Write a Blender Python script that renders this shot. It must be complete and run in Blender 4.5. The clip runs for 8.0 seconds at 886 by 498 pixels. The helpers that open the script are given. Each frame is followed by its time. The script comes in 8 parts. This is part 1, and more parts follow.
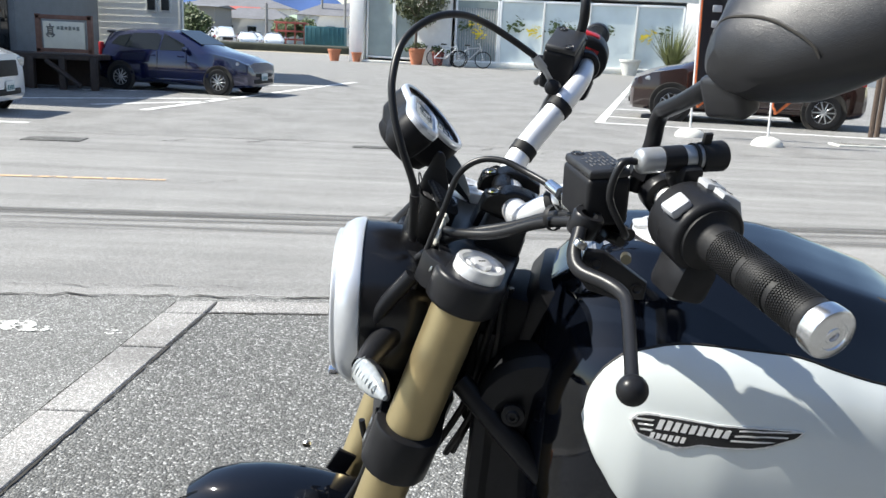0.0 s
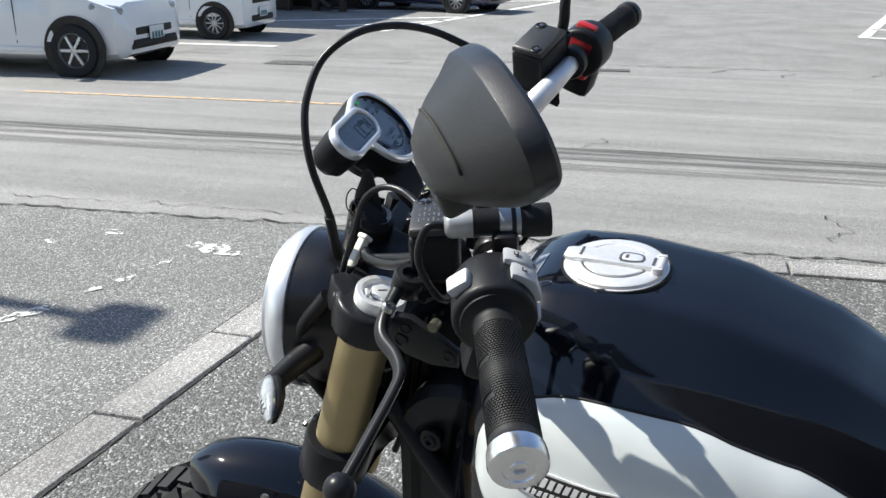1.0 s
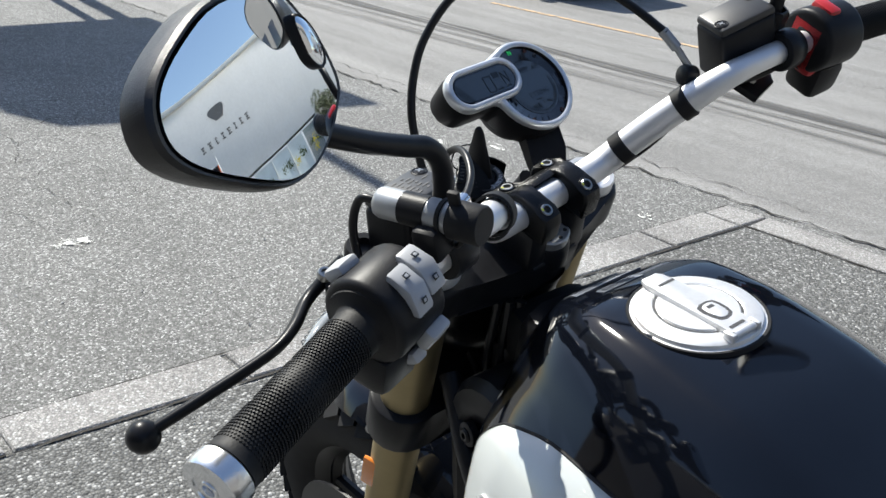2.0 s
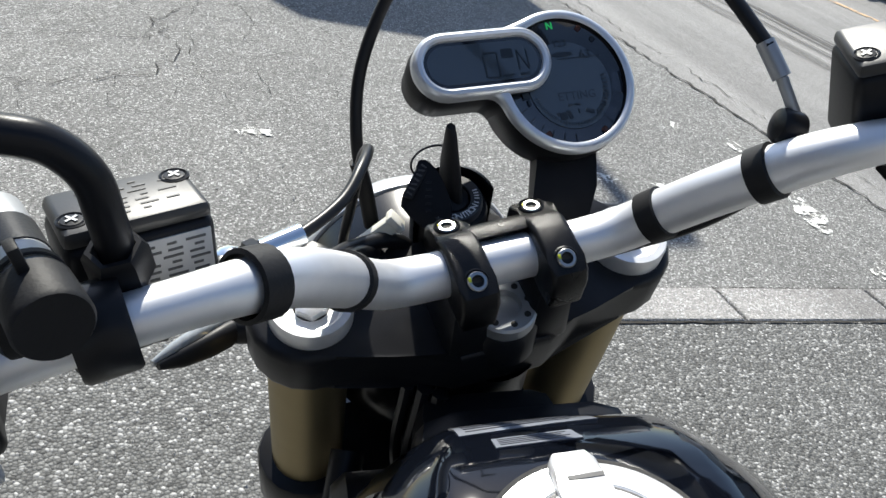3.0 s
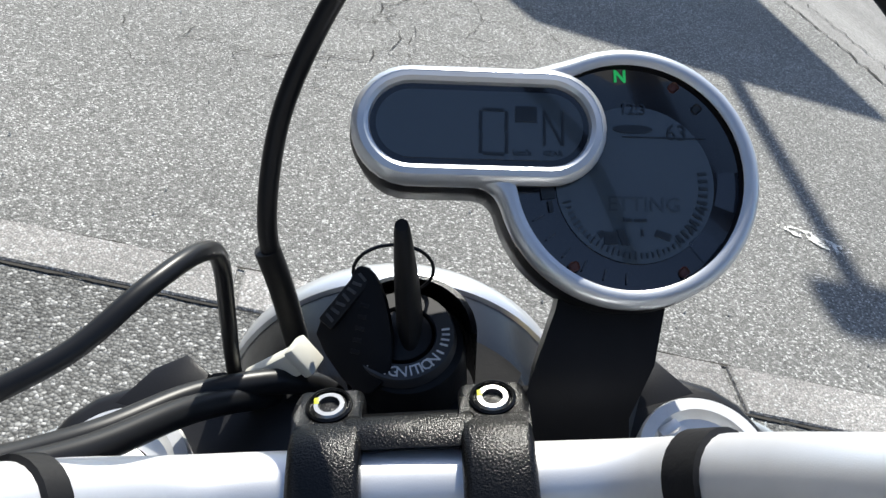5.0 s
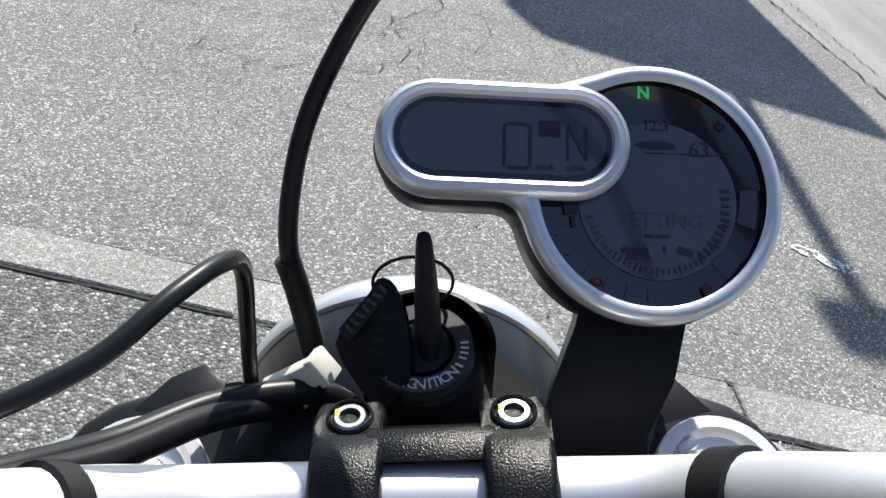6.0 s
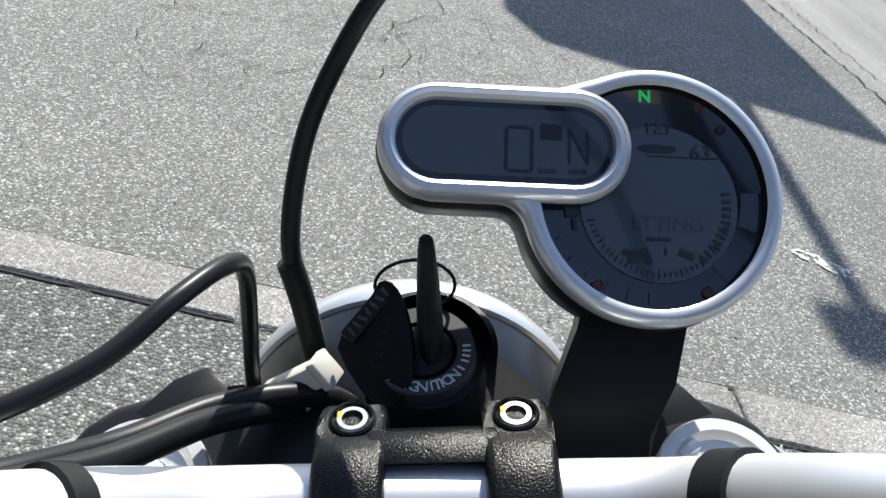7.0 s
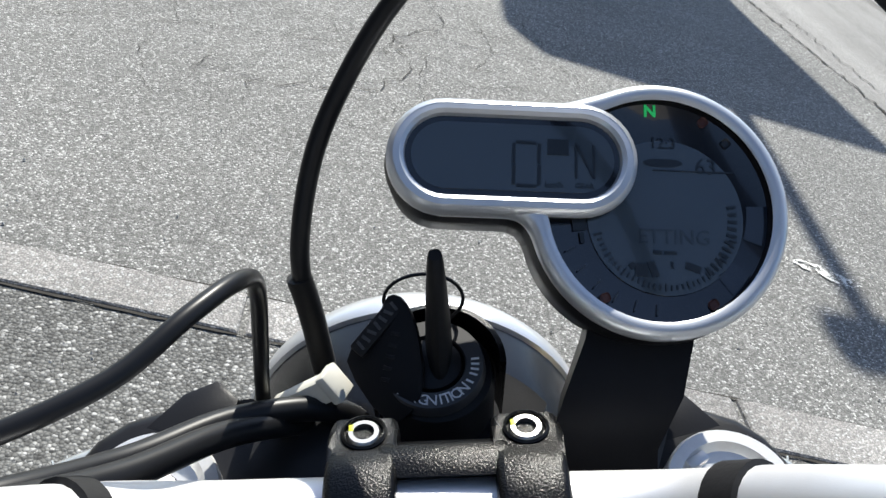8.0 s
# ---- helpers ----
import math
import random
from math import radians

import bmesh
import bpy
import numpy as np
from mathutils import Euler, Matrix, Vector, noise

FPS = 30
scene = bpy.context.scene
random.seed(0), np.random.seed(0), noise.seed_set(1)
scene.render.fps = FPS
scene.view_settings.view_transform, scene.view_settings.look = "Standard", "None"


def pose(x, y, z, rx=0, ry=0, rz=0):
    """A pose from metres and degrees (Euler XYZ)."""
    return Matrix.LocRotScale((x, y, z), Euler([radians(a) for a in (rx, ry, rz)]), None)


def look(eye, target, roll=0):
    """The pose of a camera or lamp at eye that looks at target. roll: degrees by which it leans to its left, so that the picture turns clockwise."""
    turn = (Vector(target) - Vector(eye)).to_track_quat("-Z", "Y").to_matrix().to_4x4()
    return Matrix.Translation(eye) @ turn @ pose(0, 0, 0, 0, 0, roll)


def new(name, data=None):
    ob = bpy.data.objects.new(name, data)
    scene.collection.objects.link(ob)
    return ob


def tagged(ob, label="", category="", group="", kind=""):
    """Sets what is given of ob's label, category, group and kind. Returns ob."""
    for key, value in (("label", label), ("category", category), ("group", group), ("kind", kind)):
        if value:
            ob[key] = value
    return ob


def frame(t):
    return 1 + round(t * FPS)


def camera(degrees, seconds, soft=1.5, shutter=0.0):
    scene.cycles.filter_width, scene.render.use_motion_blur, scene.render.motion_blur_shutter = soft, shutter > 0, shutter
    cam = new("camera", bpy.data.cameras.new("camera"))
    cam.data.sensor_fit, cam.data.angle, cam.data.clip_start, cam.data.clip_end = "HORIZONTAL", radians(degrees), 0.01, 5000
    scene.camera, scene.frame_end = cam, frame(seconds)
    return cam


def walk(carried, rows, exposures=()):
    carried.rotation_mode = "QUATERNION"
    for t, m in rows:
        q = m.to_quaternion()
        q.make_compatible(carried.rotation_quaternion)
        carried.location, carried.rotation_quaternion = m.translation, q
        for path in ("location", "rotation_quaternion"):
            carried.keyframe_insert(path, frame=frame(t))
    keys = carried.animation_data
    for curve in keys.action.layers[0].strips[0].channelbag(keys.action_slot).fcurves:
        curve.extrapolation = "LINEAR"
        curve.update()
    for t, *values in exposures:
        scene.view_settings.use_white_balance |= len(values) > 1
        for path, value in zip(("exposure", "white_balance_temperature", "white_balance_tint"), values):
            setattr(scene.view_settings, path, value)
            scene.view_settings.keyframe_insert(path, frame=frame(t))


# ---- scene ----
cam = camera(54.73, 8.0)
PATH = [
    (0, (-0.9701, 0.0599, 1.2148), (0.9736, 0.0071, 0.7467), 2.65),
    (0.3, (-0.9658, -0.0285, 1.2625), (0.9625, 0.0197, 0.7338), 2.40),
    (0.5, (-0.9439, -0.1024, 1.2911), (0.9695, 0.0201, 0.7221), 2.42),
    (0.7, (-0.9237, -0.1639, 1.3214), (0.9642, 0.0417, 0.6941), 2.44),
    (1, (-0.8732, -0.2779, 1.3303), (0.9434, 0.2192, 0.6575), 0.31),
    (1.2, (-0.8416, -0.3668, 1.3391), (0.8656, 0.4212, 0.6575), -0.20),
    (2.3, (-0.5039, -0.5257, 1.3385), (0.6524, 0.8564, 0.4708), 7.17),
    (2.5, (-0.4367, -0.5045, 1.3318), (0.6374, 0.9131, 0.4171), 8.98),
    (2.7, (-0.3624, -0.4727, 1.3227), (0.6244, 0.9713, 0.3526), 10.18),
    (3, (-0.2460, -0.4216, 1.3105), (0.5541, 1.1029, 0.2927), 13.38),
    (3.3, (-0.1589, -0.3640, 1.2911), (0.4564, 1.2338, 0.2574), 14.41),
    (3.5, (-0.1159, -0.3192, 1.2881), (0.3961, 1.3075, 0.2432), 14.48),
    (4, (-0.0612, -0.2457, 1.2775), (0.2853, 1.3825, 0.1689), 15.19),
    (4.2, (-0.0507, -0.2321, 1.2718), (0.2627, 1.3962, 0.1535), 14.37),
    (5.3, (-0.0537, -0.2276, 1.2727), (0.2500, 1.4077, 0.1622), 15.75),
    (5.5, (-0.0565, -0.2274, 1.2723), (0.2373, 1.4187, 0.1751), 15.85),
    (6, (-0.0584, -0.2277, 1.2711), (0.2407, 1.4207, 0.1787), 15.85),
    (6.5, (-0.0577, -0.2289, 1.2712), (0.2493, 1.4229, 0.1861), 15.94),
    (7, (-0.0590, -0.2290, 1.2710), (0.2369, 1.4257, 0.1873), 15.77),
    (7.5, (-0.0589, -0.2307, 1.2717), (0.2440, 1.4287, 0.1972), 15.66),
    (8, (-0.0626, -0.2310, 1.2728), (0.2267, 1.4391, 0.2111), 15.30),
]
walk(cam, [(t, look(eye, target, roll)) for t, eye, target, roll in PATH], exposures=[(0.0, 1.06), (0.5, 0.87), (1.2, 0.87), (2.3, 0.74), (3.0, 0.76), (4.0, 0.82), (8.0, 0.78)])

# ---- light ----
SUN_FROM = Vector((0.075, 1.0, 1.08)).normalized()
world = bpy.data.worlds.new("sky")
scene.world = world
world.use_nodes = True
sky = world.node_tree.nodes.new("ShaderNodeTexSky")
sky.sky_type, sky.sun_disc = "NISHITA", False
sky.sun_elevation = math.asin(SUN_FROM.z)
sky.sun_rotation = math.atan2(SUN_FROM.x, SUN_FROM.y)
sky.air_density, sky.dust_density, sky.ozone_density = 1.0, 0.6, 1.5
world.node_tree.links.new(sky.outputs[0], world.node_tree.nodes["Background"].inputs[0])
world.node_tree.nodes["Background"].inputs[1].default_value = 0.10
sun = new("sun", bpy.data.lights.new("sun", "SUN"))
sun.data.energy, sun.data.angle, sun.data.color = 4.6, radians(0.5), (0.96, 0.935, 0.85)
sun.matrix_world = look(SUN_FROM * 50, (0, 0, 0))

# ---- materials ----


def mat(name, color, rough=0.5, metal=0.0, var=0.12, vscale=40.0, bump=0.0, bscale=300.0, coat=0.0, emit=0.0, grit=0.0, spec=0.5):
    """A surface with two scales of colour change, uneven gloss and fine relief."""
    m = bpy.data.materials.new(name)
    m.use_nodes = True
    nt = m.node_tree
    b = nt.nodes["Principled BSDF"]
    b.inputs["Metallic"].default_value = metal
    b.inputs["Coat Weight"].default_value = coat
    b.inputs["Coat Roughness"].default_value = 0.04
    b.inputs["Specular IOR Level"].default_value = spec
    tc = nt.nodes.new("ShaderNodeTexCoord")
    n1 = nt.nodes.new("ShaderNodeTexNoise")
    n1.inputs["Scale"].default_value, n1.inputs["Detail"].default_value = vscale, 4
    n2 = nt.nodes.new("ShaderNodeTexNoise")
    n2.inputs["Scale"].default_value, n2.inputs["Detail"].default_value = vscale * 0.13, 3
    add = nt.nodes.new("ShaderNodeMath")
    add.operation = "ADD"
    ramp = nt.nodes.new("ShaderNodeMapRange")
    ramp.inputs["From Min"].default_value, ramp.inputs["From Max"].default_value = 0.65, 1.35
    ramp.inputs["To Min"].default_value, ramp.inputs["To Max"].default_value = 1 - var, 1 + var
    mul = nt.nodes.new("ShaderNodeVectorMath")
    mul.operation = "MULTIPLY"
    mul.inputs[1].default_value = color[:3]
    for n in (n1, n2):
        nt.links.new(tc.outputs["Object"], n.inputs["Vector"])
    nt.links.new(n1.outputs["Fac"], add.inputs[0])
    nt.links.new(n2.outputs["Fac"], add.inputs[1])
    nt.links.new(add.outputs[0], ramp.inputs["Value"])
    nt.links.new(ramp.outputs[0], mul.inputs[0])
    nt.links.new(mul.outputs[0], b.inputs["Base Color"])
    rr = nt.nodes.new("ShaderNodeMapRange")
    rr.inputs["To Min"].default_value, rr.inputs["To Max"].default_value = max(0.02, rough * (0.9 - grit)), min(1, rough * (1.1 + grit))
    nt.links.new(n2.outputs["Fac"], rr.inputs["Value"])
    nt.links.new(rr.outputs[0], b.inputs["Roughness"])
    if emit:
        b.inputs["Emission Color"].default_value = (*color[:3], 1)
        b.inputs["Emission Strength"].default_value = emit
    if bump:
        n3 = nt.nodes.new("ShaderNodeTexNoise")
        n3.inputs["Scale"].default_value, n3.inputs["Detail"].default_value = bscale, 3
        bp = nt.nodes.new("ShaderNodeBump")
        bp.inputs["Strength"].default_value, bp.inputs["Distance"].default_value = bump, 0.001
        nt.links.new(tc.outputs["Object"], n3.inputs["Vector"])
        nt.links.new(n3.outputs["Fac"], bp.inputs["Height"])
        nt.links.new(bp.outputs[0], b.inputs["Normal"])
    return m


def asphalt(name, dark, light, stone, stain=0.12, rough=0.85, relief=0.6, fleck=0.05, warm=1.0, streak=0.0, deep=0.003):
    """Rolled aggregate: stones of many greys, pale flecks, darker binder, and broad stains."""
    m = bpy.data.materials.new(name)
    m.use_nodes = True
    nt = m.node_tree
    b = nt.nodes["Principled BSDF"]
    tc = nt.nodes.new("ShaderNodeTexCoord")
    warp = nt.nodes.new("ShaderNodeTexNoise")
    warp.inputs["Scale"].default_value = stone * 0.7
    wadd = nt.nodes.new("ShaderNodeVectorMath")
    wadd.operation = "MULTIPLY_ADD"
    wadd.inputs[1].default_value = (0.5 / stone,) * 3
    nt.links.new(tc.outputs["Object"], warp.inputs["Vector"])
    nt.links.new(warp.outputs["Color"], wadd.inputs[0])
    nt.links.new(tc.outputs["Object"], wadd.inputs[2])
    v = nt.nodes.new("ShaderNodeTexVoronoi")
    v.inputs["Scale"].default_value = stone
    nt.links.new(wadd.outputs[0], v.inputs["Vector"])
    sep = nt.nodes.new("ShaderNodeSeparateColor")
    nt.links.new(v.outputs["Color"], sep.inputs[0])
    ramp = nt.nodes.new("ShaderNodeValToRGB")
    e = ramp.color_ramp.elements
    e[0].position, e[0].color = 0.0, (dark * 1.01, dark, dark * 0.96, 1)
    e[1].position, e[1].color = 0.82, (light * warm, light, light * 0.955, 1)
    hi = ramp.color_ramp.elements.new(0.95)
    hi.color = (light + fleck * 6.1, light + fleck * 6, light + fleck * 5.6, 1)
    nt.links.new(sep.outputs[0], ramp.inputs[0])
    edge = nt.nodes.new("ShaderNodeMapRange")
    edge.inputs["From Min"].default_value, edge.inputs["From Max"].default_value = 0.25, 0.75
    edge.inputs["To Min"].default_value, edge.inputs["To Max"].default_value = 1.08, 0.80
    nt.links.new(v.outputs["Distance"], edge.inputs["Value"])
    ve = nt.nodes.new("ShaderNodeTexVoronoi")
    ve.feature = "DISTANCE_TO_EDGE"
    ve.inputs["Scale"].default_value = stone
    nt.links.new(wadd.outputs[0], ve.inputs["Vector"])
    gap = nt.nodes.new("ShaderNodeMapRange")
    gap.inputs["From Min"].default_value, gap.inputs["From Max"].default_value = 0.02, 0.14
    gap.inputs["To Min"].default_value, gap.inputs["To Max"].default_value = 0.62, 1.0
    nt.links.new(ve.outputs["Distance"], gap.inputs["Value"])
    eg = nt.nodes.new("ShaderNodeMath")
    eg.operation = "MULTIPLY"
    nt.links.new(edge.outputs[0], eg.inputs[0])
    nt.links.new(gap.outputs[0], eg.inputs[1])
    big = nt.nodes.new("ShaderNodeTexNoise")
    big.inputs["Scale"].default_value, big.inputs["Detail"].default_value = 1.3, 6
    nt.links.new(tc.outputs["Object"], big.inputs["Vector"])
    st = nt.nodes.new("ShaderNodeMapRange")
    st.inputs["From Min"].default_value, st.inputs["From Max"].default_value = 0.35, 0.65
    st.inputs["To Min"].default_value, st.inputs["To Max"].default_value = 1 - stain, 1 + stain
    nt.links.new(big.outputs["Fac"], st.inputs["Value"])
    m1 = nt.nodes.new("ShaderNodeMath")
    m1.operation = "MULTIPLY"
    nt.links.new(eg.outputs[0], m1.inputs[0])
    nt.links.new(st.outputs[0], m1.inputs[1])
    if streak:                      # long bands polished by traffic
        mp = nt.nodes.new("ShaderNodeMapping")
        mp.inputs["Scale"].default_value = (2.6, 0.05, 1.0)
        mp.inputs["Rotation"].default_value = (0, 0, 0.03)
        sn_ = nt.nodes.new("ShaderNodeTexNoise")
        sn_.inputs["Scale"].default_value, sn_.inputs["Detail"].default_value = 1.6, 5
        sr = nt.nodes.new("ShaderNodeMapRange")
        sr.inputs["From Min"].default_value, sr.inputs["From Max"].default_value = 0.35, 0.65
        sr.inputs["To Min"].default_value, sr.inputs["To Max"].default_value = 1 - streak, 1 + streak
        nt.links.new(tc.outputs["Object"], mp.inputs["Vector"])
        nt.links.new(mp.outputs[0], sn_.inputs["Vector"])
        nt.links.new(sn_.outputs["Fac"], sr.inputs["Value"])
        m0, m1 = m1, nt.nodes.new("ShaderNodeMath")
        m1.operation = "MULTIPLY"
        nt.links.new(m0.outputs[0], m1.inputs[0])
        nt.links.new(sr.outputs[0], m1.inputs[1])
    m2 = nt.nodes.new("ShaderNodeVectorMath")
    m2.operation = "SCALE"
    nt.links.new(ramp.outputs[0], m2.inputs[0])
    nt.links.new(m1.outputs[0], m2.inputs["Scale"])
    nt.links.new(m2.outputs[0], b.inputs["Base Color"])
    b.inputs["Roughness"].default_value = rough
    bp = nt.nodes.new("ShaderNodeBump")
    bp.inputs["Strength"].default_value, bp.inputs["Distance"].default_value = relief, deep
    bp.invert = True
    hm = nt.nodes.new("ShaderNodeMath")
    hm.operation = "ADD"
    nt.links.new(v.outputs["Distance"], hm.inputs[0])
    nt.links.new(sep.outputs[1], hm.inputs[1])
    nt.links.new(hm.outputs[0], bp.inputs["Height"])
    nt.links.new(bp.outputs[0], b.inputs["Normal"])
    return m


def worn(name, color, scale, keep):
    """Paint worn through to the ground in patches."""
    m = mat(name, color, 0.8, var=0.15, vscale=60)
    nt = m.node_tree
    out, b = nt.nodes["Material Output"], nt.nodes["Principled BSDF"]
    tc = nt.nodes.new("ShaderNodeTexCoord")
    n = nt.nodes.new("ShaderNodeTexNoise")
    n.inputs["Scale"].default_value, n.inputs["Detail"].default_value, n.inputs["Roughness"].default_value = scale, 6, 0.75
    r = nt.nodes.new("ShaderNodeMapRange")
    r.inputs["From Min"].default_value, r.inputs["From Max"].default_value = 0.5 + keep, 0.46 + keep
    tr, mix = nt.nodes.new("ShaderNodeBsdfTransparent"), nt.nodes.new("ShaderNodeMixShader")
    nt.links.new(tc.outputs["Object"], n.inputs["Vector"])
    nt.links.new(n.outputs["Fac"], r.inputs["Value"])
    nt.links.new(r.outputs[0], mix.inputs[0])
    nt.links.new(tr.outputs[0], mix.inputs[1])
    nt.links.new(b.outputs[0], mix.inputs[2])
    nt.links.new(mix.outputs[0], out.inputs[0])
    return m


def rubbed(name, color, strength):
    """Rubber smeared along the road in fine streaks, thinning to nothing."""
    m = mat(name, color, 0.8, var=0.1, vscale=30)
    nt = m.node_tree
    out, b = nt.nodes["Material Output"], nt.nodes["Principled BSDF"]
    tc, mp, n = nt.nodes.new("ShaderNodeTexCoord"), nt.nodes.new("ShaderNodeMapping"), nt.nodes.new("ShaderNodeTexNoise")
    mp.inputs["Scale"].default_value = (30.0, 0.25, 1.0)
    mp.inputs["Rotation"].default_value = (0, 0, 0.03)
    n.inputs["Scale"].default_value, n.inputs["Detail"].default_value = 1.0, 4
    r = nt.nodes.new("ShaderNodeMapRange")
    r.inputs["From Min"].default_value, r.inputs["From Max"].default_value = 0.36, 0.62
    r.inputs["To Min"].default_value, r.inputs["To Max"].default_value = 0.0, strength
    tr, mix = nt.nodes.new("ShaderNodeBsdfTransparent"), nt.nodes.new("ShaderNodeMixShader")
    nt.links.new(tc.outputs["Object"], mp.inputs["Vector"])
    nt.links.new(mp.outputs[0], n.inputs["Vector"])
    nt.links.new(n.outputs["Fac"], r.inputs["Value"])
    nt.links.new(r.outputs[0], mix.inputs[0])
    nt.links.new(tr.outputs[0], mix.inputs[1])
    nt.links.new(b.outputs[0], mix.inputs[2])
    nt.links.new(mix.outputs[0], out.inputs[0])
    return m


M_LOT = asphalt("asphalt_old", 0.115, 0.285, 175, 0.10, relief=0.85, warm=1.005, fleck=0.042)
M_BAY = asphalt("asphalt_coarse", 0.085, 0.22, 120, 0.12, relief=1.0, fleck=0.035, deep=0.005)
M_ROAD = asphalt("asphalt_road", 0.22, 0.31, 170, 0.06, relief=0.22, fleck=0.01, warm=1.03, streak=0.16)
M_FAR = asphalt("asphalt_far", 0.19, 0.29, 120, 0.14, relief=0.4, fleck=0.02, warm=1.03)
M_DIRT = mat("dry_ground", (0.30, 0.26, 0.19), 0.95, var=0.3, vscale=6, bump=0.4, bscale=30)
M_KERB = asphalt("concrete_kerb", 0.23, 0.39, 160, 0.22, relief=0.5, fleck=0.02, warm=1.05)
# soil in cracks, black trim, and painted shade for sockets, holes and wheel wells
M_DARKFILL = mat("crack_soil_and_hollow_shade", (0.035, 0.032, 0.028), 0.95, var=0.4, vscale=30)
M_TYRETRACK = rubbed("rubber_track", (0.08, 0.078, 0.075), 0.75)
M_PATCH = asphalt("asphalt_patch", 0.06, 0.11, 150, 0.15)
M_LINE = worn("white_paint_worn", (0.74, 0.74, 0.70), 22, 0.02)
M_LINE2 = worn("white_paint", (0.78, 0.78, 0.76), 10, 0.09)
M_YELLOW = worn("orange_paint_worn", (0.58, 0.40, 0.24), 14, 0.07)
M_BLACKPAINT = mat("black_gloss_paint", (0.003, 0.004, 0.007), 0.07, var=0.2, vscale=9, coat=0.3, spec=0.35)
M_WHITEPAINT = mat("pearl_white_paint", (0.60, 0.635, 0.63), 0.22, var=0.03, vscale=12, coat=1.0)
M_SATIN = mat("satin_black_coat", (0.0135, 0.0137, 0.0155), 0.32, var=0.25, vscale=60, bump=0.06, bscale=900, spec=0.20)
M_CRINKLE = mat("textured_black_coat", (0.003, 0.003, 0.0034), 0.28, var=0.3, vscale=200, bump=0.35, bscale=1300, spec=0.28)
M_PLASTIC = mat("black_plastic", (0.0125, 0.0127, 0.0145), 0.42, var=0.2, vscale=80, bump=0.10, bscale=700, spec=0.20)
M_MIRRORBACK = mat("grained_grey_plastic", (0.015, 0.015, 0.017), 0.36, var=0.2, vscale=40, bump=0.25, bscale=1500, spec=0.5)
M_RUBBER = mat("black_rubber", (0.009, 0.009, 0.010), 0.58, var=0.25, vscale=50, bump=0.15, bscale=500, spec=0.3)
M_TYRE = mat("tyre_rubber", (0.014, 0.014, 0.015), 0.75, var=0.3, vscale=40, bump=0.2, bscale=400, spec=0.3)
M_HOSE = mat("hose_rubber", (0.0115, 0.0117, 0.013), 0.36, var=0.2, vscale=60, spec=0.3)
M_ALU = mat("brushed_aluminium", (0.78, 0.79, 0.81), 0.26, 1.0, var=0.05, vscale=90, bump=0.03, bscale=1500)
M_BARALU = mat("anodised_aluminium", (0.82, 0.82, 0.83), 0.46, 0.70, var=0.05, vscale=60, bump=0.05, bscale=1800)
M_CHROME = mat("polished_steel", (0.82, 0.83, 0.84), 0.12, 1.0, var=0.04, vscale=80)
M_CASTALU = mat("cast_aluminium", (0.78, 0.78, 0.78), 0.40, 0.55, var=0.08, vscale=150, bump=0.10, bscale=900)
M_DULLALU = mat("dull_grey_aluminium", (0.40, 0.41, 0.42), 0.42, 0.6, var=0.08, vscale=120)
M_BOLT = mat("zinc_bolt", (0.45, 0.45, 0.44), 0.30, 1.0, var=0.15, vscale=150)
M_GOLD = mat("gold_anodised", (0.33, 0.265, 0.145), 0.42, 0.75, var=0.08, vscale=30)
M_SILVERRIM = mat("silver_paint", (0.66, 0.68, 0.71), 0.32, 0.55, var=0.05, vscale=90, coat=0.4)
M_BTN = mat("grey_button_plastic", (0.43, 0.44, 0.46), 0.45, var=0.06, vscale=80)
M_RED = mat("red_switch_plastic", (0.42, 0.02, 0.025), 0.35, var=0.1, vscale=60)
M_LCDEDGE = mat("display_mask", (0.010, 0.013, 0.020), 0.12, var=0.1, vscale=40, coat=1.0)
M_LCD = mat("display_glass", (0.050, 0.066, 0.082), 0.16, var=0.06, vscale=25, coat=1.0)
M_INK = mat("display_segment", (0.016, 0.021, 0.027), 0.3, var=0.1, vscale=60)
M_FAINT = mat("display_segment_faint", (0.034, 0.045, 0.056), 0.2, var=0.1, vscale=60, coat=1.0)
M_SIGLENS = mat("clear_signal_lens", (0.30, 0.32, 0.33), 0.10, var=0.25, vscale=220, coat=1.0)
M_SHELL = mat("matt_black_shell", (0.0095, 0.0097, 0.0115), 0.50, var=0.2, vscale=70, bump=0.06, bscale=800, spec=0.15)
M_BUCKET = mat("satin_black_shell", (0.006, 0.006, 0.007), 0.24, var=0.15, vscale=40, bump=0.04, bscale=900, spec=0.5)
M_LID = mat("moulded_black_lid", (0.016, 0.016, 0.017), 0.44, var=0.2, vscale=90, bump=0.05, bscale=900, spec=0.7)
M_GREEN = mat("neutral_lamp", (0.03, 0.55, 0.14), 0.4, emit=0.22)
M_AMBER = mat("amber_icon", (0.09, 0.032, 0.024), 0.4, var=0.2, vscale=60)
M_AMBERLENS = mat("amber_reflector", (0.75, 0.22, 0.02), 0.15, var=0.1, vscale=40, coat=1.0)
M_LABEL = mat("printed_label", (0.50, 0.50, 0.49), 0.45, var=0.05, vscale=40)
M_LABELINK = mat("label_ink", (0.10, 0.10, 0.10), 0.6, var=0.2, vscale=60)
M_WHITEINK = mat("white_print", (0.75, 0.75, 0.75), 0.5, var=0.08, vscale=60)
M_DAB = mat("yellow_dab", (0.60, 0.62, 0.03), 0.5, var=0.1)
M_CLEAR = mat("white_connector", (0.72, 0.70, 0.62), 0.35, var=0.06, vscale=60)


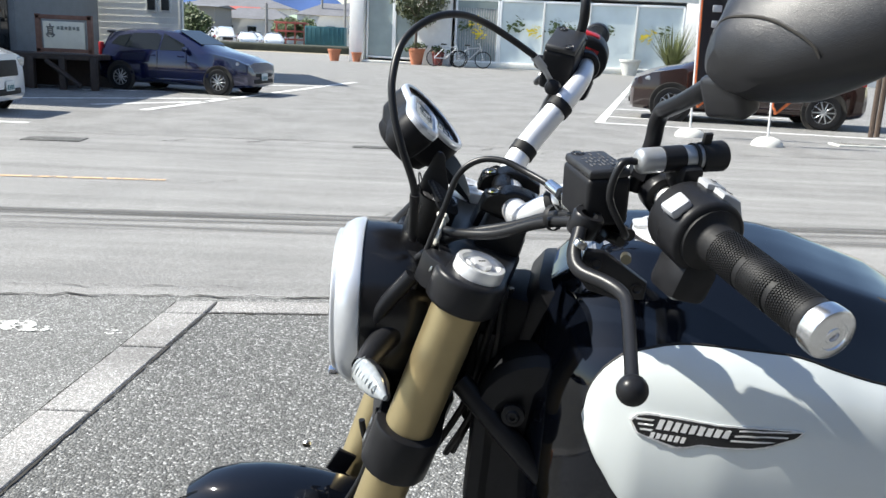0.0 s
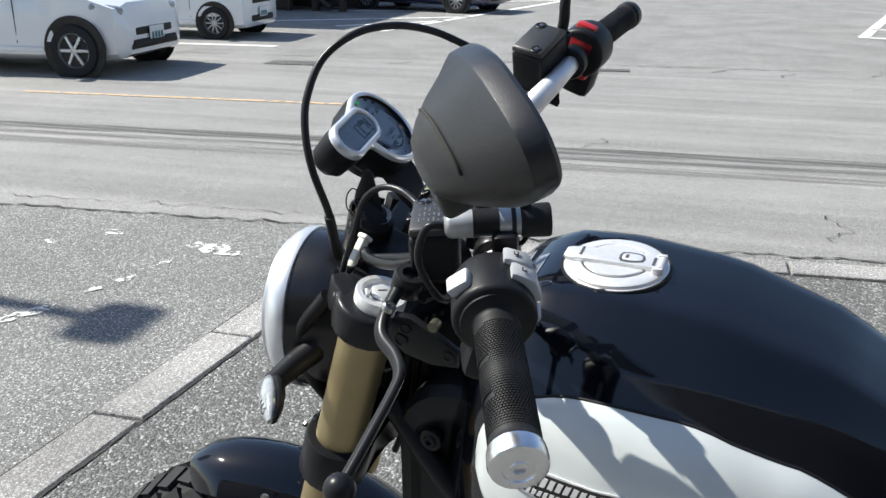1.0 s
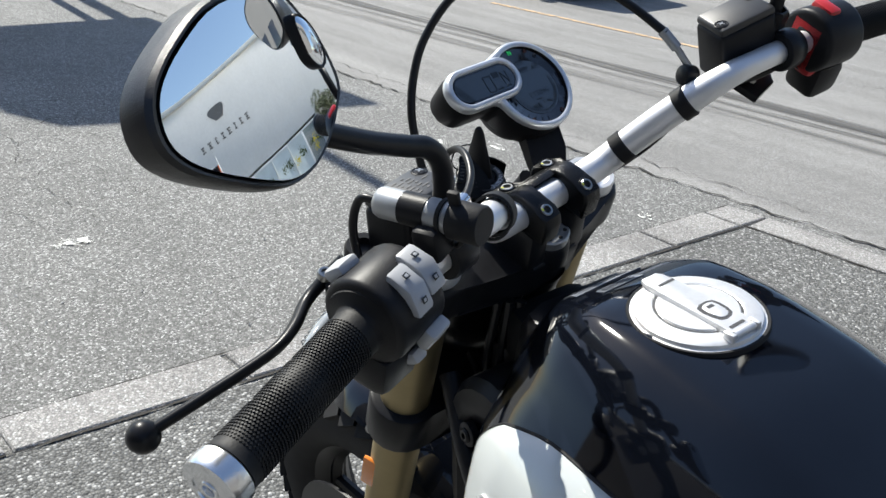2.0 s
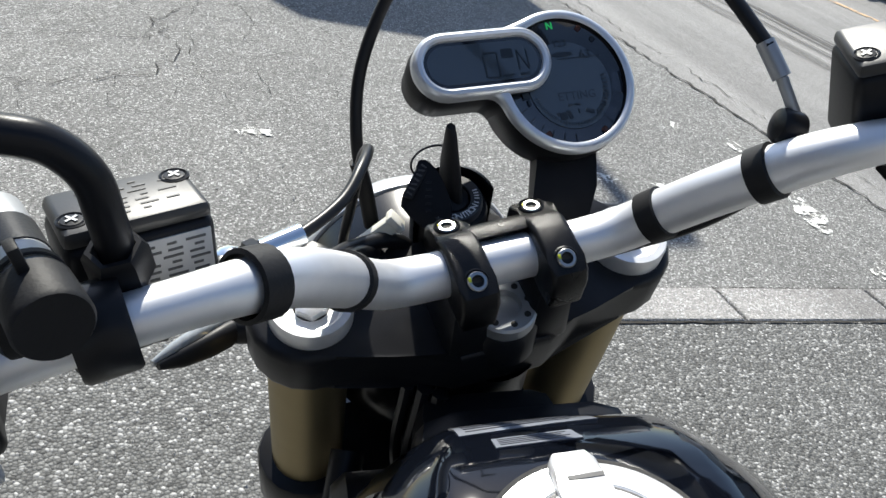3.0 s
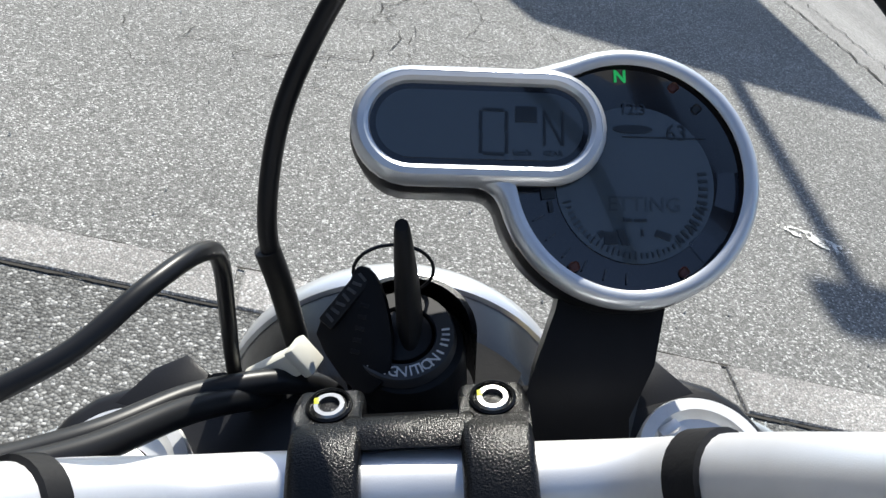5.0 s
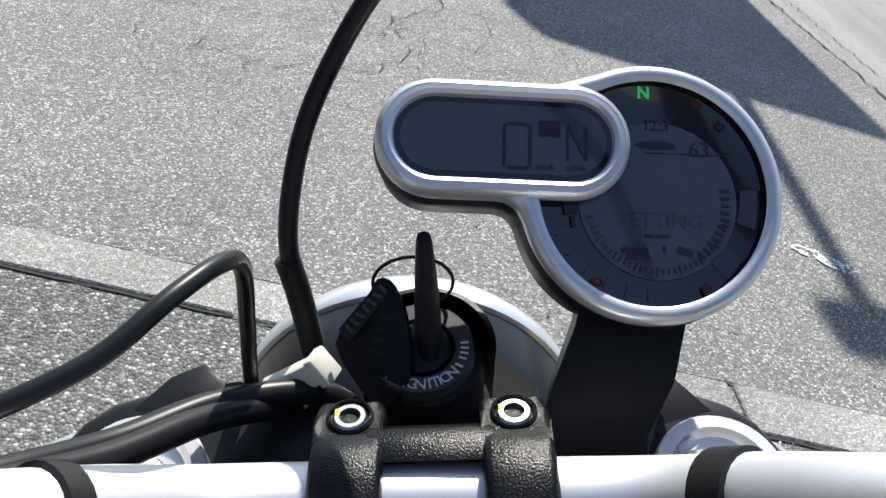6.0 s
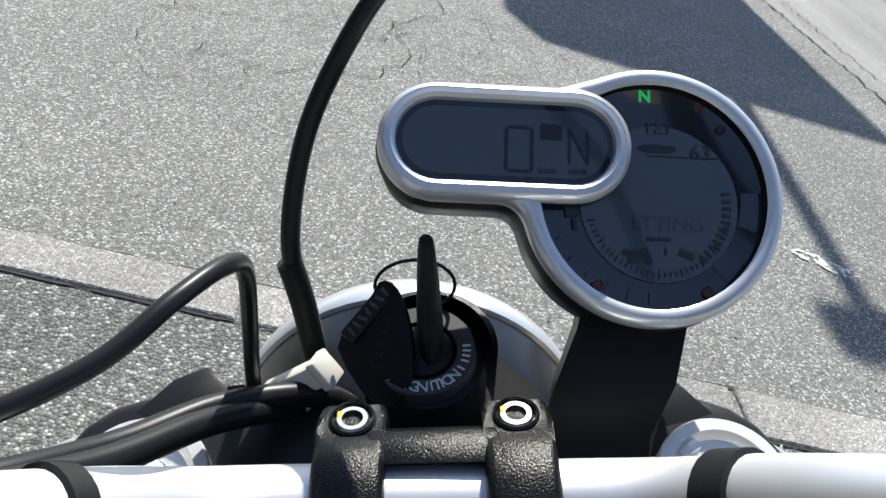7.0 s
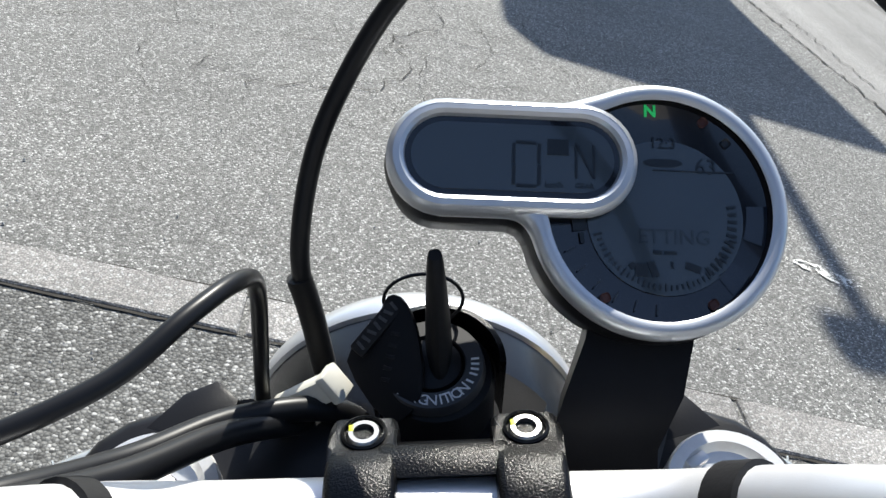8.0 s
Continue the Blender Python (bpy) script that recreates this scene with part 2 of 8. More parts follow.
def glass(name, color, rough=0.02):
    m = bpy.data.materials.new(name)
    m.use_nodes = True
    b = m.node_tree.nodes["Principled BSDF"]
    b.inputs["Base Color"].default_value = (*color, 1)
    b.inputs["Transmission Weight"].default_value = 1.0
    b.inputs["Roughness"].default_value, b.inputs["IOR"].default_value = rough, 1.45
    return m


def mirror_glass(name):
    m = bpy.data.materials.new(name)
    m.use_nodes = True
    b = m.node_tree.nodes["Principled BSDF"]
    b.inputs["Base Color"].default_value = (0.86, 0.89, 0.92, 1)
    b.inputs["Metallic"].default_value, b.inputs["Roughness"].default_value = 1.0, 0.015
    return m


M_LENS = glass("clear_lens", (0.95, 0.96, 0.97), 0.05)
M_MIRROR = mirror_glass("mirror_glass")

# ---- mesh helpers ----


def part(name, bm, material, parent=None, label="", smooth=True, angle=40):
    """Links a bmesh as one mesh object under a thing or a part."""
    me = bpy.data.meshes.new(name)
    bmesh.ops.recalc_face_normals(bm, faces=bm.faces)
    for f in bm.faces:
        f.smooth = smooth
    if smooth:
        for e in bm.edges:
            if len(e.link_faces) == 2 and e.calc_face_angle(0) > radians(angle):
                e.smooth = False
    bm.to_mesh(me)
    bm.free()
    for m in (material if isinstance(material, (list, tuple)) else (material,)):
        me.materials.append(m)
    ob = new(name, me)
    if parent is not None:
        ob.parent = parent
        if parent.parent is None and parent.type == "EMPTY":
            ob.matrix_parent_inverse = parent.matrix_basis.inverted()
    if label:
        ob["label"] = label
    return ob


def empty(name, at, label, category, group=""):
    ob = new(name)
    ob.matrix_basis = at if isinstance(at, Matrix) else Matrix.Translation(at)
    return tagged(ob, label, category, group)


def spline(pts, n=8):
    """Points of a smooth curve through pts."""
    pts = [Vector(p) for p in pts]
    if len(pts) < 3:
        return pts
    out = []
    ext = [2 * pts[0] - pts[1]] + pts + [2 * pts[-1] - pts[-2]]
    for a, b, c, d in zip(ext, ext[1:], ext[2:], ext[3:]):
        for k in range(n):
            t = k / n
            out.append(0.5 * ((2 * b) + (c - a) * t + (2 * a - 5 * b + 4 * c - d) * t * t + (3 * b - a - 3 * c + d) * t ** 3))
    out.append(pts[-1])
    return out


def tube(pts, radius, seg=12, bm=None, cap=True, smooth=8):
    """A round bar along a smooth curve; radius is a number or a function of 0..1."""
    bm = bm or bmesh.new()
    line = spline(pts, smooth) if smooth > 1 else [Vector(p) for p in pts]
    nrm = None
    rings = []
    for i, p in enumerate(line):
        d = (line[min(i + 1, len(line) - 1)] - line[max(i - 1, 0)]).normalized()
        if nrm is None:
            nrm = d.orthogonal().normalized()
        nrm = (nrm - d * nrm.dot(d)).normalized()
        bi = d.cross(nrm)
        r = radius(i / (len(line) - 1)) if callable(radius) else radius
        rings.append([bm.verts.new(p + (nrm * math.cos(2 * math.pi * k / seg) + bi * math.sin(2 * math.pi * k / seg)) * r) for k in range(seg)])
    for a, b in zip(rings, rings[1:]):
        for k in range(seg):
            bm.faces.new((a[k], a[(k + 1) % seg], b[(k + 1) % seg], b[k]))
    if cap:
        bm.faces.new(rings[0][::-1])
        bm.faces.new(rings[-1])
    return bm


def lathe(profile, seg=32, m=None, bm=None, arc=2 * math.pi):
    """Turns (radius, height) pairs about z, then places the result by m."""
    bm = bm or bmesh.new()
    m = m or Matrix()
    closed = abs(arc - 2 * math.pi) < 1e-6
    rings = []
    for r, z in profile:
        if r < 1e-6:
            rings.append([bm.verts.new(m @ Vector((0, 0, z)))])
        else:
            rings.append([bm.verts.new(m @ Vector((r * math.cos(arc * k / seg), r * math.sin(arc * k / seg), z))) for k in range(seg if closed else seg + 1)])
    for a, b in zip(rings, rings[1:]):
        n = max(len(a), len(b))
        for k in range(n if closed else n - 1):
            k2 = (k + 1) % n
            vs = [a[k % len(a)], a[k2 % len(a)], b[k2 % len(b)], b[k % len(b)]]
            vs = list(dict.fromkeys(vs))
            if len(vs) > 2:
                bm.faces.new(vs)
    return bm


def rbox(size, bevel, m=None, bm=None, seg=2, taper=1.0):
    """A block with rounded edges; taper scales its top."""
    tmp = bmesh.new()
    bmesh.ops.create_cube(tmp, size=1)
    for v in tmp.verts:
        k = taper if v.co.z > 0 else 1.0
        v.co = Vector((v.co.x * size[0] * k, v.co.y * size[1] * k, v.co.z * size[2]))
    if bevel > 0:
        bmesh.ops.bevel(tmp, geom=tmp.edges[:], offset=bevel, segments=seg, profile=0.5, affect="EDGES")
    return absorb(bm or bmesh.new(), tmp, m)


def absorb(bm, tmp, m=None):
    m = m or Matrix()
    vs = {v: bm.verts.new(m @ v.co) for v in tmp.verts}
    for f in tmp.faces:
        bm.faces.new([vs[v] for v in f.verts])
    tmp.free()
    return bm


def prism(outline, z0, z1, bevel=0.0, m=None, bm=None, seg=2):
    """A plate of that outline from z0 to z1, with rounded rims."""
    tmp = bmesh.new()
    lo = [tmp.verts.new((x, y, z0)) for x, y in outline]
    hi = [tmp.verts.new((x, y, z1)) for x, y in outline]
    n = len(outline)
    tmp.faces.new(lo[::-1])
    tmp.faces.new(hi)
    for k in range(n):
        tmp.faces.new((lo[k], lo[(k + 1) % n], hi[(k + 1) % n], hi[k]))
    if bevel > 0:
        rim = [e for e in tmp.edges if abs(e.verts[0].co.z - e.verts[1].co.z) < 1e-7]
        bmesh.ops.bevel(tmp, geom=rim, offset=bevel, segments=seg, profile=0.5, affect="EDGES")
    return absorb(bm or bmesh.new(), tmp, m)


def loft(rings, bm=None, cap=True, closed=True):
    """Skins rings of equal length."""
    bm = bm or bmesh.new()
    vs = [[bm.verts.new(p) for p in r] for r in rings]
    n = len(vs[0])
    for a, b in zip(vs, vs[1:]):
        for k in range(n if closed else n - 1):
            q = [a[k], a[(k + 1) % n], b[(k + 1) % n], b[k]]
            bm.faces.new(q)
    if cap and closed:
        bm.faces.new(vs[0][::-1])
        bm.faces.new(vs[-1])
    return bm


def frame_of(origin, zdir, xdir=(1, 0, 0)):
    """A matrix at origin whose z runs along zdir and whose x leans to xdir."""
    z = Vector(zdir).normalized()
    x = Vector(xdir)
    x = (x - z * x.dot(z)).normalized()
    y = z.cross(x)
    return Matrix(((x.x, y.x, z.x, origin[0]), (x.y, y.y, z.y, origin[1]), (x.z, y.z, z.z, origin[2]), (0, 0, 0, 1)))


def rounded(outline, n=4):
    """A closed outline smoothed through its corners."""
    pts = [Vector((p[0], p[1], 0)) for p in outline]
    out = []
    k = len(pts)
    for i in range(k):
        a, b, c, d = pts[i - 1], pts[i], pts[(i + 1) % k], pts[(i + 2) % k]
        for j in range(n):
            t = j / n
            q = 0.5 * ((2 * b) + (c - a) * t + (2 * a - 5 * b + 4 * c - d) * t * t + (3 * b - a - 3 * c + d) * t ** 3)
            out.append((q.x, q.y))
    return out


def letters(text, size, m, depth=0.0003, name="lettering", material=None, parent=None, shear=0.0, bold=0.0, align="CENTER"):
    """Raised lettering in the built-in font, centred on m."""
    cu = bpy.data.curves.new(name, "FONT")
    cu.body, cu.size, cu.extrude, cu.shear, cu.offset = text, size, depth, shear, bold
    cu.align_x, cu.align_y, cu.resolution_u = align, "CENTER", 2
    tmp = new(name, cu)
    me = bpy.data.meshes.new_from_object(tmp.evaluated_get(bpy.context.evaluated_depsgraph_get()))
    bpy.data.objects.remove(tmp)
    bm = bmesh.new()
    bm.from_mesh(me)
    bpy.data.meshes.remove(me)
    bmesh.ops.transform(bm, matrix=m, verts=bm.verts)
    return part(name, bm, material or M_WHITEINK, parent, smooth=False)

# ---- ground ----
SLOPE = -0.075                      # how the road runs off the y axis


def road_x(x0, y):
    return x0 + SLOPE * y


def flat(name, polys, material, parent=None, z=0.0, kind="structure", label="", category=""):
    bm = bmesh.new()
    for poly in polys:
        bm.faces.new([bm.verts.new((x, y, z)) for x, y in poly])
    ob = part(name, bm, material, parent, smooth=False)
    return tagged(ob, label, category, kind=kind) if parent is None else ob


def grid_sheet(bm, x0, x1, y0, y1, mi, nx=1, ny=1, z=0.0):
    pts = [[bm.verts.new((road_x(x0(y) + (x1(y) - x0(y)) * i / nx, 0), y, z)) for i in range(nx + 1)] for y in [y0 + (y1 - y0) * j / ny for j in range(ny + 1)]]
    for a, b in zip(pts, pts[1:]):
        for i in range(nx):
            bm.faces.new((a[i], a[i + 1], b[i + 1], b[i])).material_index = mi


gb = bmesh.new()
NEAR, FAR_EDGE = 3.0, 9.35
grid_sheet(gb, lambda y: -900, lambda y: road_x(NEAR, y), -60, 60, 0, 6, 12)
grid_sheet(gb, lambda y: road_x(NEAR, y), lambda y: road_x(FAR_EDGE, y), -60, 60, 1, 2, 12)
grid_sheet(gb, lambda y: road_x(FAR_EDGE, y), lambda y: 62, -60, 60, 2, 4, 12)
grid_sheet(gb, lambda y: 62, lambda y: 3500, -60, 60, 3, 4, 4)
grid_sheet(gb, lambda y: -900, lambda y: 3500, 60, 2500, 3, 4, 4)
grid_sheet(gb, lambda y: -900, lambda y: 3500, -2500, -60, 3, 4, 4)
bmesh.ops.remove_doubles(gb, verts=gb.verts, dist=0.001)
tagged(part("ground", gb, [M_LOT, M_ROAD, M_FAR, M_DIRT], smooth=False), "grey worn asphalt of a parking lot and road", "ground", kind="structure")


def far_edge_y(x):
    return 1.396 - 0.081 * x


def near_edge_y(x):
    return 1.246 - 0.0935 * x


KX0, KX1 = 2.665, 2.815             # the kerb that runs beside the road
flat("parking_bay", [[(-6, near_edge_y(-6)), (-6, -14), (KX0 + 1.15, -14), (KX0, near_edge_y(KX0))]], M_BAY, z=0.004, label="coarse dark asphalt of the bay beside the kerb", category="pavement")

rnd = random.Random(4)


def kerb_block(parent, a, b, c, d):
    """One flush kerb stone with the corners a b c d."""
    bm = bmesh.new()
    mid = (Vector(a) + Vector(b) + Vector(c) + Vector(d)) / 4
    dz = rnd.uniform(-0.003, 0.003)
    top, low = [], []
    for p in (a, b, c, d):
        q = Vector(p) + (mid - Vector(p)).normalized() * 0.007
        top.append(bm.verts.new((q.x, q.y, 0.014 + dz)))
        low.append(bm.verts.new((p[0], p[1], -0.02)))
    bm.faces.new(top)
    for k in range(4):
        bm.faces.new((low[k], low[(k + 1) % 4], top[(k + 1) % 4], top[k]))
    bmesh.ops.bevel(bm, geom=[e for e in bm.edges if all(v in top for v in e.verts)], offset=0.004, segments=1, affect="EDGES")
    return part("kerb_block", bm, M_KERB, parent, smooth=False)


kerb = tagged(new("kerb"), "flush pale concrete kerb stones round the parking bay", "kerb", kind="structure")
xs = [KX0 - 0.03] + [2.204 - 0.60 * k for k in range(0, 13)]
for xa, xb in zip(xs, xs[1:]):
    kerb_block(kerb, (xa, far_edge_y(xa), 0), (xb + 0.006, far_edge_y(xb), 0), (xb + 0.006, near_edge_y(xb), 0), (xa, near_edge_y(xa), 0))
kerb_block(kerb, (KX1 + 0.0, far_edge_y(KX1), 0), (KX0 - 0.024, far_edge_y(KX0), 0), (KX0 - 0.024, near_edge_y(KX0 - 0.024), 0), (KX1 + 0.015, near_edge_y(KX1), 0))
ys = [0.985 - 0.60 * k for k in range(0, 12)]
for ya, yb in zip(ys, ys[1:]):
    kerb_block(kerb, (road_x(KX1 + 0.085, ya), ya, 0), (road_x(KX1 + 0.085, yb), yb + 0.006, 0), (road_x(KX0 + 0.075, yb), yb + 0.006, 0), (road_x(KX0 + 0.075, ya), ya, 0))


def crack(name, pts, width, jag, seed, material=M_DARKFILL, z=0.006, step=0.05):
    """A ragged open crack along pts."""
    r = random.Random(seed)
    line = []
    for a, b in zip(pts, pts[1:]):
        a, b = Vector((*a, 0)), Vector((*b, 0))
        n = max(1, int((b - a).length / step))
        side = (b - a).normalized().cross(Vector((0, 0, 1)))
        for k in range(n):
            line.append((a.lerp(b, k / n) + side * r.gauss(0, jag), side, 0.62 * width * r.uniform(0.2, 1.5)))
    line.append((Vector((*pts[-1], 0)), side, width * 0.3))
    bm = bmesh.new()
    prev = None
    for p, s, w in line:
        cur = (bm.verts.new((*(p + s * w / 2).xy, z)), bm.verts.new((*(p - s * w / 2).xy, z)))
        if prev:
            bm.faces.new((prev[0], prev[1], cur[1], cur[0]))
        prev = cur
    ob = part(name, bm, material, smooth=False)
    return tagged(ob, "thin dark crack in the asphalt", "crack", kind="structure")


crack("road_edge_crack", [(road_x(2.99, y), y) for y in range(14, -14, -2)], 0.022, 0.012, 1)
crack("road_edge_crack", [(road_x(3.13, y), y + 0.3) for y in (6, 4, 2.4, 0.6)], 0.009, 0.02, 2)
crack("kerb_joint", [(xs[-1], far_edge_y(xs[-1]) + 0.004), (KX1, far_edge_y(KX1) + 0.004)], 0.013, 0.0010, 3, step=0.05, z=0.005)
crack("kerb_joint", [(xs[-1], near_edge_y(xs[-1]) - 0.003), (KX0, near_edge_y(KX0) - 0.003)], 0.014, 0.0012, 4, step=0.05, z=0.008)
crack("kerb_joint", [(road_x(KX0 + 0.07, 1.0), 1.0), (road_x(KX0 + 0.07, -5), -5)], 0.014, 0.0012, 5, step=0.05, z=0.008)
crack("lot_crack", [(-0.4, 2.62), (0.05, 2.78), (0.18, 3.05), (0.12, 3.4), (0.35, 3.7), (0.2, 4.3)], 0.008, 0.018, 6)
crack("lot_crack", [(0.35, 3.7), (0.62, 3.66), (0.9, 3.74)], 0.009, 0.016, 7)
crack("lot_crack", [(-1.2, 2.9), (-0.6, 3.1), (0.12, 3.2)], 0.006, 0.02, 8)
crack("lot_crack", [(0.2, 4.0), (-0.3, 4.2), (-0.9, 4.1)], 0.008, 0.02, 9)
net = random.Random(77)             # a net of fine cracks in the worn lot
knots = {(i, j): (-0.75 + 0.21 * i + net.uniform(-0.07, 0.07), 2.45 + 0.20 * j + net.uniform(-0.06, 0.06)) for i in range(9) for j in range(9)}
for (i, j), p in knots.items():
    for q in ((i + 1, j), (i, j + 1)):
        if q in knots and net.random() < 0.62:
            crack("lot_crack", [p, knots[q]], 0.0042 * net.uniform(0.6, 1.3), 0.010, 100 + 20 * i + j, step=0.03)
crack("road_crack", [(6.0, 1.9), (6.25, 1.62)], 0.015, 0.02, 10)
crack("road_crack", [(3.75, -1.05), (3.5, -1.15), (3.3, -1.05)], 0.012, 0.02, 11)
crack("road_crack", [(4.9, 0.4), (5.2, 0.2), (5.35, 0.25)], 0.01, 0.02, 12)
for k, (px, py) in enumerate([(8.9, 2.1), (8.95, 1.5), (9.1, -0.6), (9.0, -1.3), (8.7, 3.0), (9.2, -2.2)]):
    crack("road_crack", [(px, py), (px + 0.25, py - 0.18)], 0.03, 0.02, 20 + k)
crack("far_joint", [(road_x(9.42, y), y) for y in (16, 12, 8, 4, 0, -4, -8, -12)], 0.03, 0.02, 13)


def strip(name, x0, w, y0, y1, material, label, category, z=0.005, n=12):
    bm = bmesh.new()
    prev = None
    for k in range(n + 1):
        y = y0 + (y1 - y0) * k / n
        cur = (bm.verts.new((road_x(x0 - w / 2, y), y, z)), bm.verts.new((road_x(x0 + w / 2, y), y, z)))
        if prev:
            bm.faces.new((prev[0], prev[1], cur[1], cur[0]))
        prev = cur
    return tagged(part(name, bm, material, smooth=False), label, category, kind="structure")


strip("tyre_track", 4.90, 0.19, 16, -14, M_TYRETRACK, "dark rubber tyre track along the road", "road mark")
strip("tyre_track", 4.45, 0.16, 16, -14, rubbed("rubber_track_faint", (0.11, 0.107, 0.10), 0.45), "faint tyre track along the road", "road mark", z=0.006)
strip("tyre_track", 4.68, 0.09, 16, -14, rubbed("rubber_track_thin", (0.11, 0.107, 0.10), 0.6), "faint tyre track along the road", "road mark")
for ya, yb in ((15.5, 12.4), (10.6, 7.4), (5.65, 2.2)):
    strip("centre_line", 6.28, 0.065, ya, yb, M_YELLOW, "worn orange centre line dash on the road", "road mark", n=3)
strip("edge_line", 10.35, 0.14, 12.0, 5.05, M_LINE2, "white edge line beside the parked wagon", "road mark", n=3)


def bar_line(a, b, w, material=None):
    a, b = Vector((*a, 0)), Vector((*b, 0))
    s = (b - a).normalized().cross(Vector((0, 0, 1))) * w / 2
    ob = flat("parking_line", [[(a + s).xy[:], (a - s).xy[:], (b - s).xy[:], (b + s).xy[:]]], material or M_LINE2, z=0.006)
    return tagged(ob, "white painted parking line on the asphalt", "road mark")


for a, b in (((12.4, 4.4), (24.05, 2.1)), ((13.6, 6.9), (15.6, 3.7)), ((16.2, 6.8), (17.6, 3.3)), ((19.6, 5.0), (21.4, 2.6)), ((13.0, 5.4), (14.6, 3.95)),
             ((13.74, -2.91), (31.85, -7.72)), ((13.74, -2.95), (12.9, -7.6)), ((17.5, -3.9), (16.6, -8.0)), ((21.5, -5.0), (20.7, -9.0)), ((25.5, -6.1), (24.8, -10.0)), ((15.3, -3.3), (15.0, -4.2))):
    bar_line(a, b, 0.16)


def paint_mark(x, y, dx, dy, seed, size=(0.16, 0.055)):
    """A worn scrap of an old painted line."""
    r = random.Random(seed)
    d = Vector((dx, dy, 0)).normalized()
    s = Vector((-d.y, d.x, 0))
    bm = bmesh.new()
    ring = []
    for k in range(18):
        a = 2 * math.pi * k / 18
        q = Vector((x, y, 0.005)) + d * math.cos(a) * size[0] * r.uniform(0.65, 1.15) + s * math.sin(a) * size[1] * r.uniform(0.5, 1.3)
        ring.append(bm.verts.new(q))
    bm.faces.new(ring)
    return tagged(part("paint_scrap", bm, M_LINE, smooth=False), "worn scrap of white paint on the asphalt", "paint mark", kind="structure")


for k, (x, y, dx, dy, sz) in enumerate([(2.42, 1.72, 0.3, 1, (0.17, 0.06)), (2.38, 1.31, 0.2, 1, (0.05, 0.03)), (1.57, 2.03, 1, -0.45, (0.13, 0.045)), (0.36, 2.30, 1, -0.05, (0.075, 0.035)),
                                        (1.98, 1.88, 1, -0.4, (0.06, 0.025)), (1.85, 1.93, 1, -0.4, (0.05, 0.02)), (2.2, 1.83, 1, -0.3, (0.05, 0.02)), (2.3, 2.5, 0.3, 1, (0.05, 0.02)), (2.5, 2.3, 0.3, 1, (0.09, 0.03))]):
    paint_mark(x, y, dx, dy, 40 + k, sz)


def cover(x, y, w, d):
    bm = rbox((d, w, 0.012), 0.003, pose(x, y, 0.003, 0, 0, math.degrees(math.atan(-SLOPE))))
    return tagged(part("utility_cover", bm, M_PATCH), "dark iron utility cover set in the road", "cover", kind="structure")


cover(8.47, 4.1, 0.62, 0.32)
cover(8.95, 0.58, 0.62, 0.2)


def pebble_field(n, x0, x1, y0, y1, seed, name, material, keep):
    """Loose chips on the ground."""
    r = random.Random(seed)
    bm = bmesh.new()
    k = 0
    while k < n:
        x, y = r.uniform(x0, x1), r.uniform(y0, y1)
        if not keep(x, y):
            continue
        k += 1
        s = r.uniform(0.002, 0.0055)
        vs = [bm.verts.new((x + s * math.cos(a) * r.uniform(0.6, 1.2), y + s * math.sin(a) * r.uniform(0.6, 1.2), 0.004)) for a in (0.3, 1.6, 2.9, 4.2, 5.4)]
        top = bm.verts.new((x, y, 0.004 + s * r.uniform(0.5, 1.0)))
        for i in range(5):
            bm.faces.new((vs[i], vs[(i + 1) % 5], top))
    return tagged(part(name, bm, material, smooth=False), "loose pale stone chips on the asphalt", "gravel", kind="stuff")


pebble_field(1400, -1.4, 2.6, -0.4, 1.2, 5, "gravel", mat("pale_chip", (0.36, 0.35, 0.33), 0.8, var=0.5, vscale=120), lambda x, y: y < near_edge_y(x) - 0.03)
pebble_field(500, -1.5, 2.8, 1.4, 4.5, 6, "gravel", mat("grey_chip", (0.33, 0.33, 0.32), 0.8, var=0.5, vscale=120), lambda x, y: y > far_edge_y(x) + 0.03)

# ---- motorcycle ----
H = Matrix(((0.9671, -0.0690, -0.2450, -0.0021), (-0.0061, 0.9561, -0.2931, 0.0), (0.2544, 0.2849, 0.9242, 1.0236), (0, 0, 0, 1)))   # steering head
B = Matrix(((0.9677, 0.2000, -0.1533, -0.029), (-0.1975, 0.9798, 0.0313, -0.236), (0.1564, 0.0, 0.9877, 1.022), (0, 0, 0, 1)))    # tank and frame
CX = 0.004                          # middle of the bar clamps

bike = empty("motorcycle", (-0.1, -0.5, 0), "black and white motorcycle with gold forks leaning on its stand", "motorcycle")


def hp(name, bm, material, parent=None, label="", **k):
    bmesh.ops.transform(bm, matrix=H, verts=bm.verts)
    return part(name, bm, material, parent or bike, label, **k)


def bp_(name, bm, material, parent=None, label="", **k):
    bmesh.ops.transform(bm, matrix=B, verts=bm.verts)
    return part(name, bm, material, parent or bike, label, **k)


FK = H @ pose(0, 0, -0.039, 0, 4.0, 0) @ pose(0, 0, 0.030)      # fork, yokes and front wheel


def fp(name, bm, material, parent=None, label="", **k):
    bmesh.ops.transform(bm, matrix=FK, verts=bm.verts)
    return part(name, bm, material, parent or bike, label, **k)


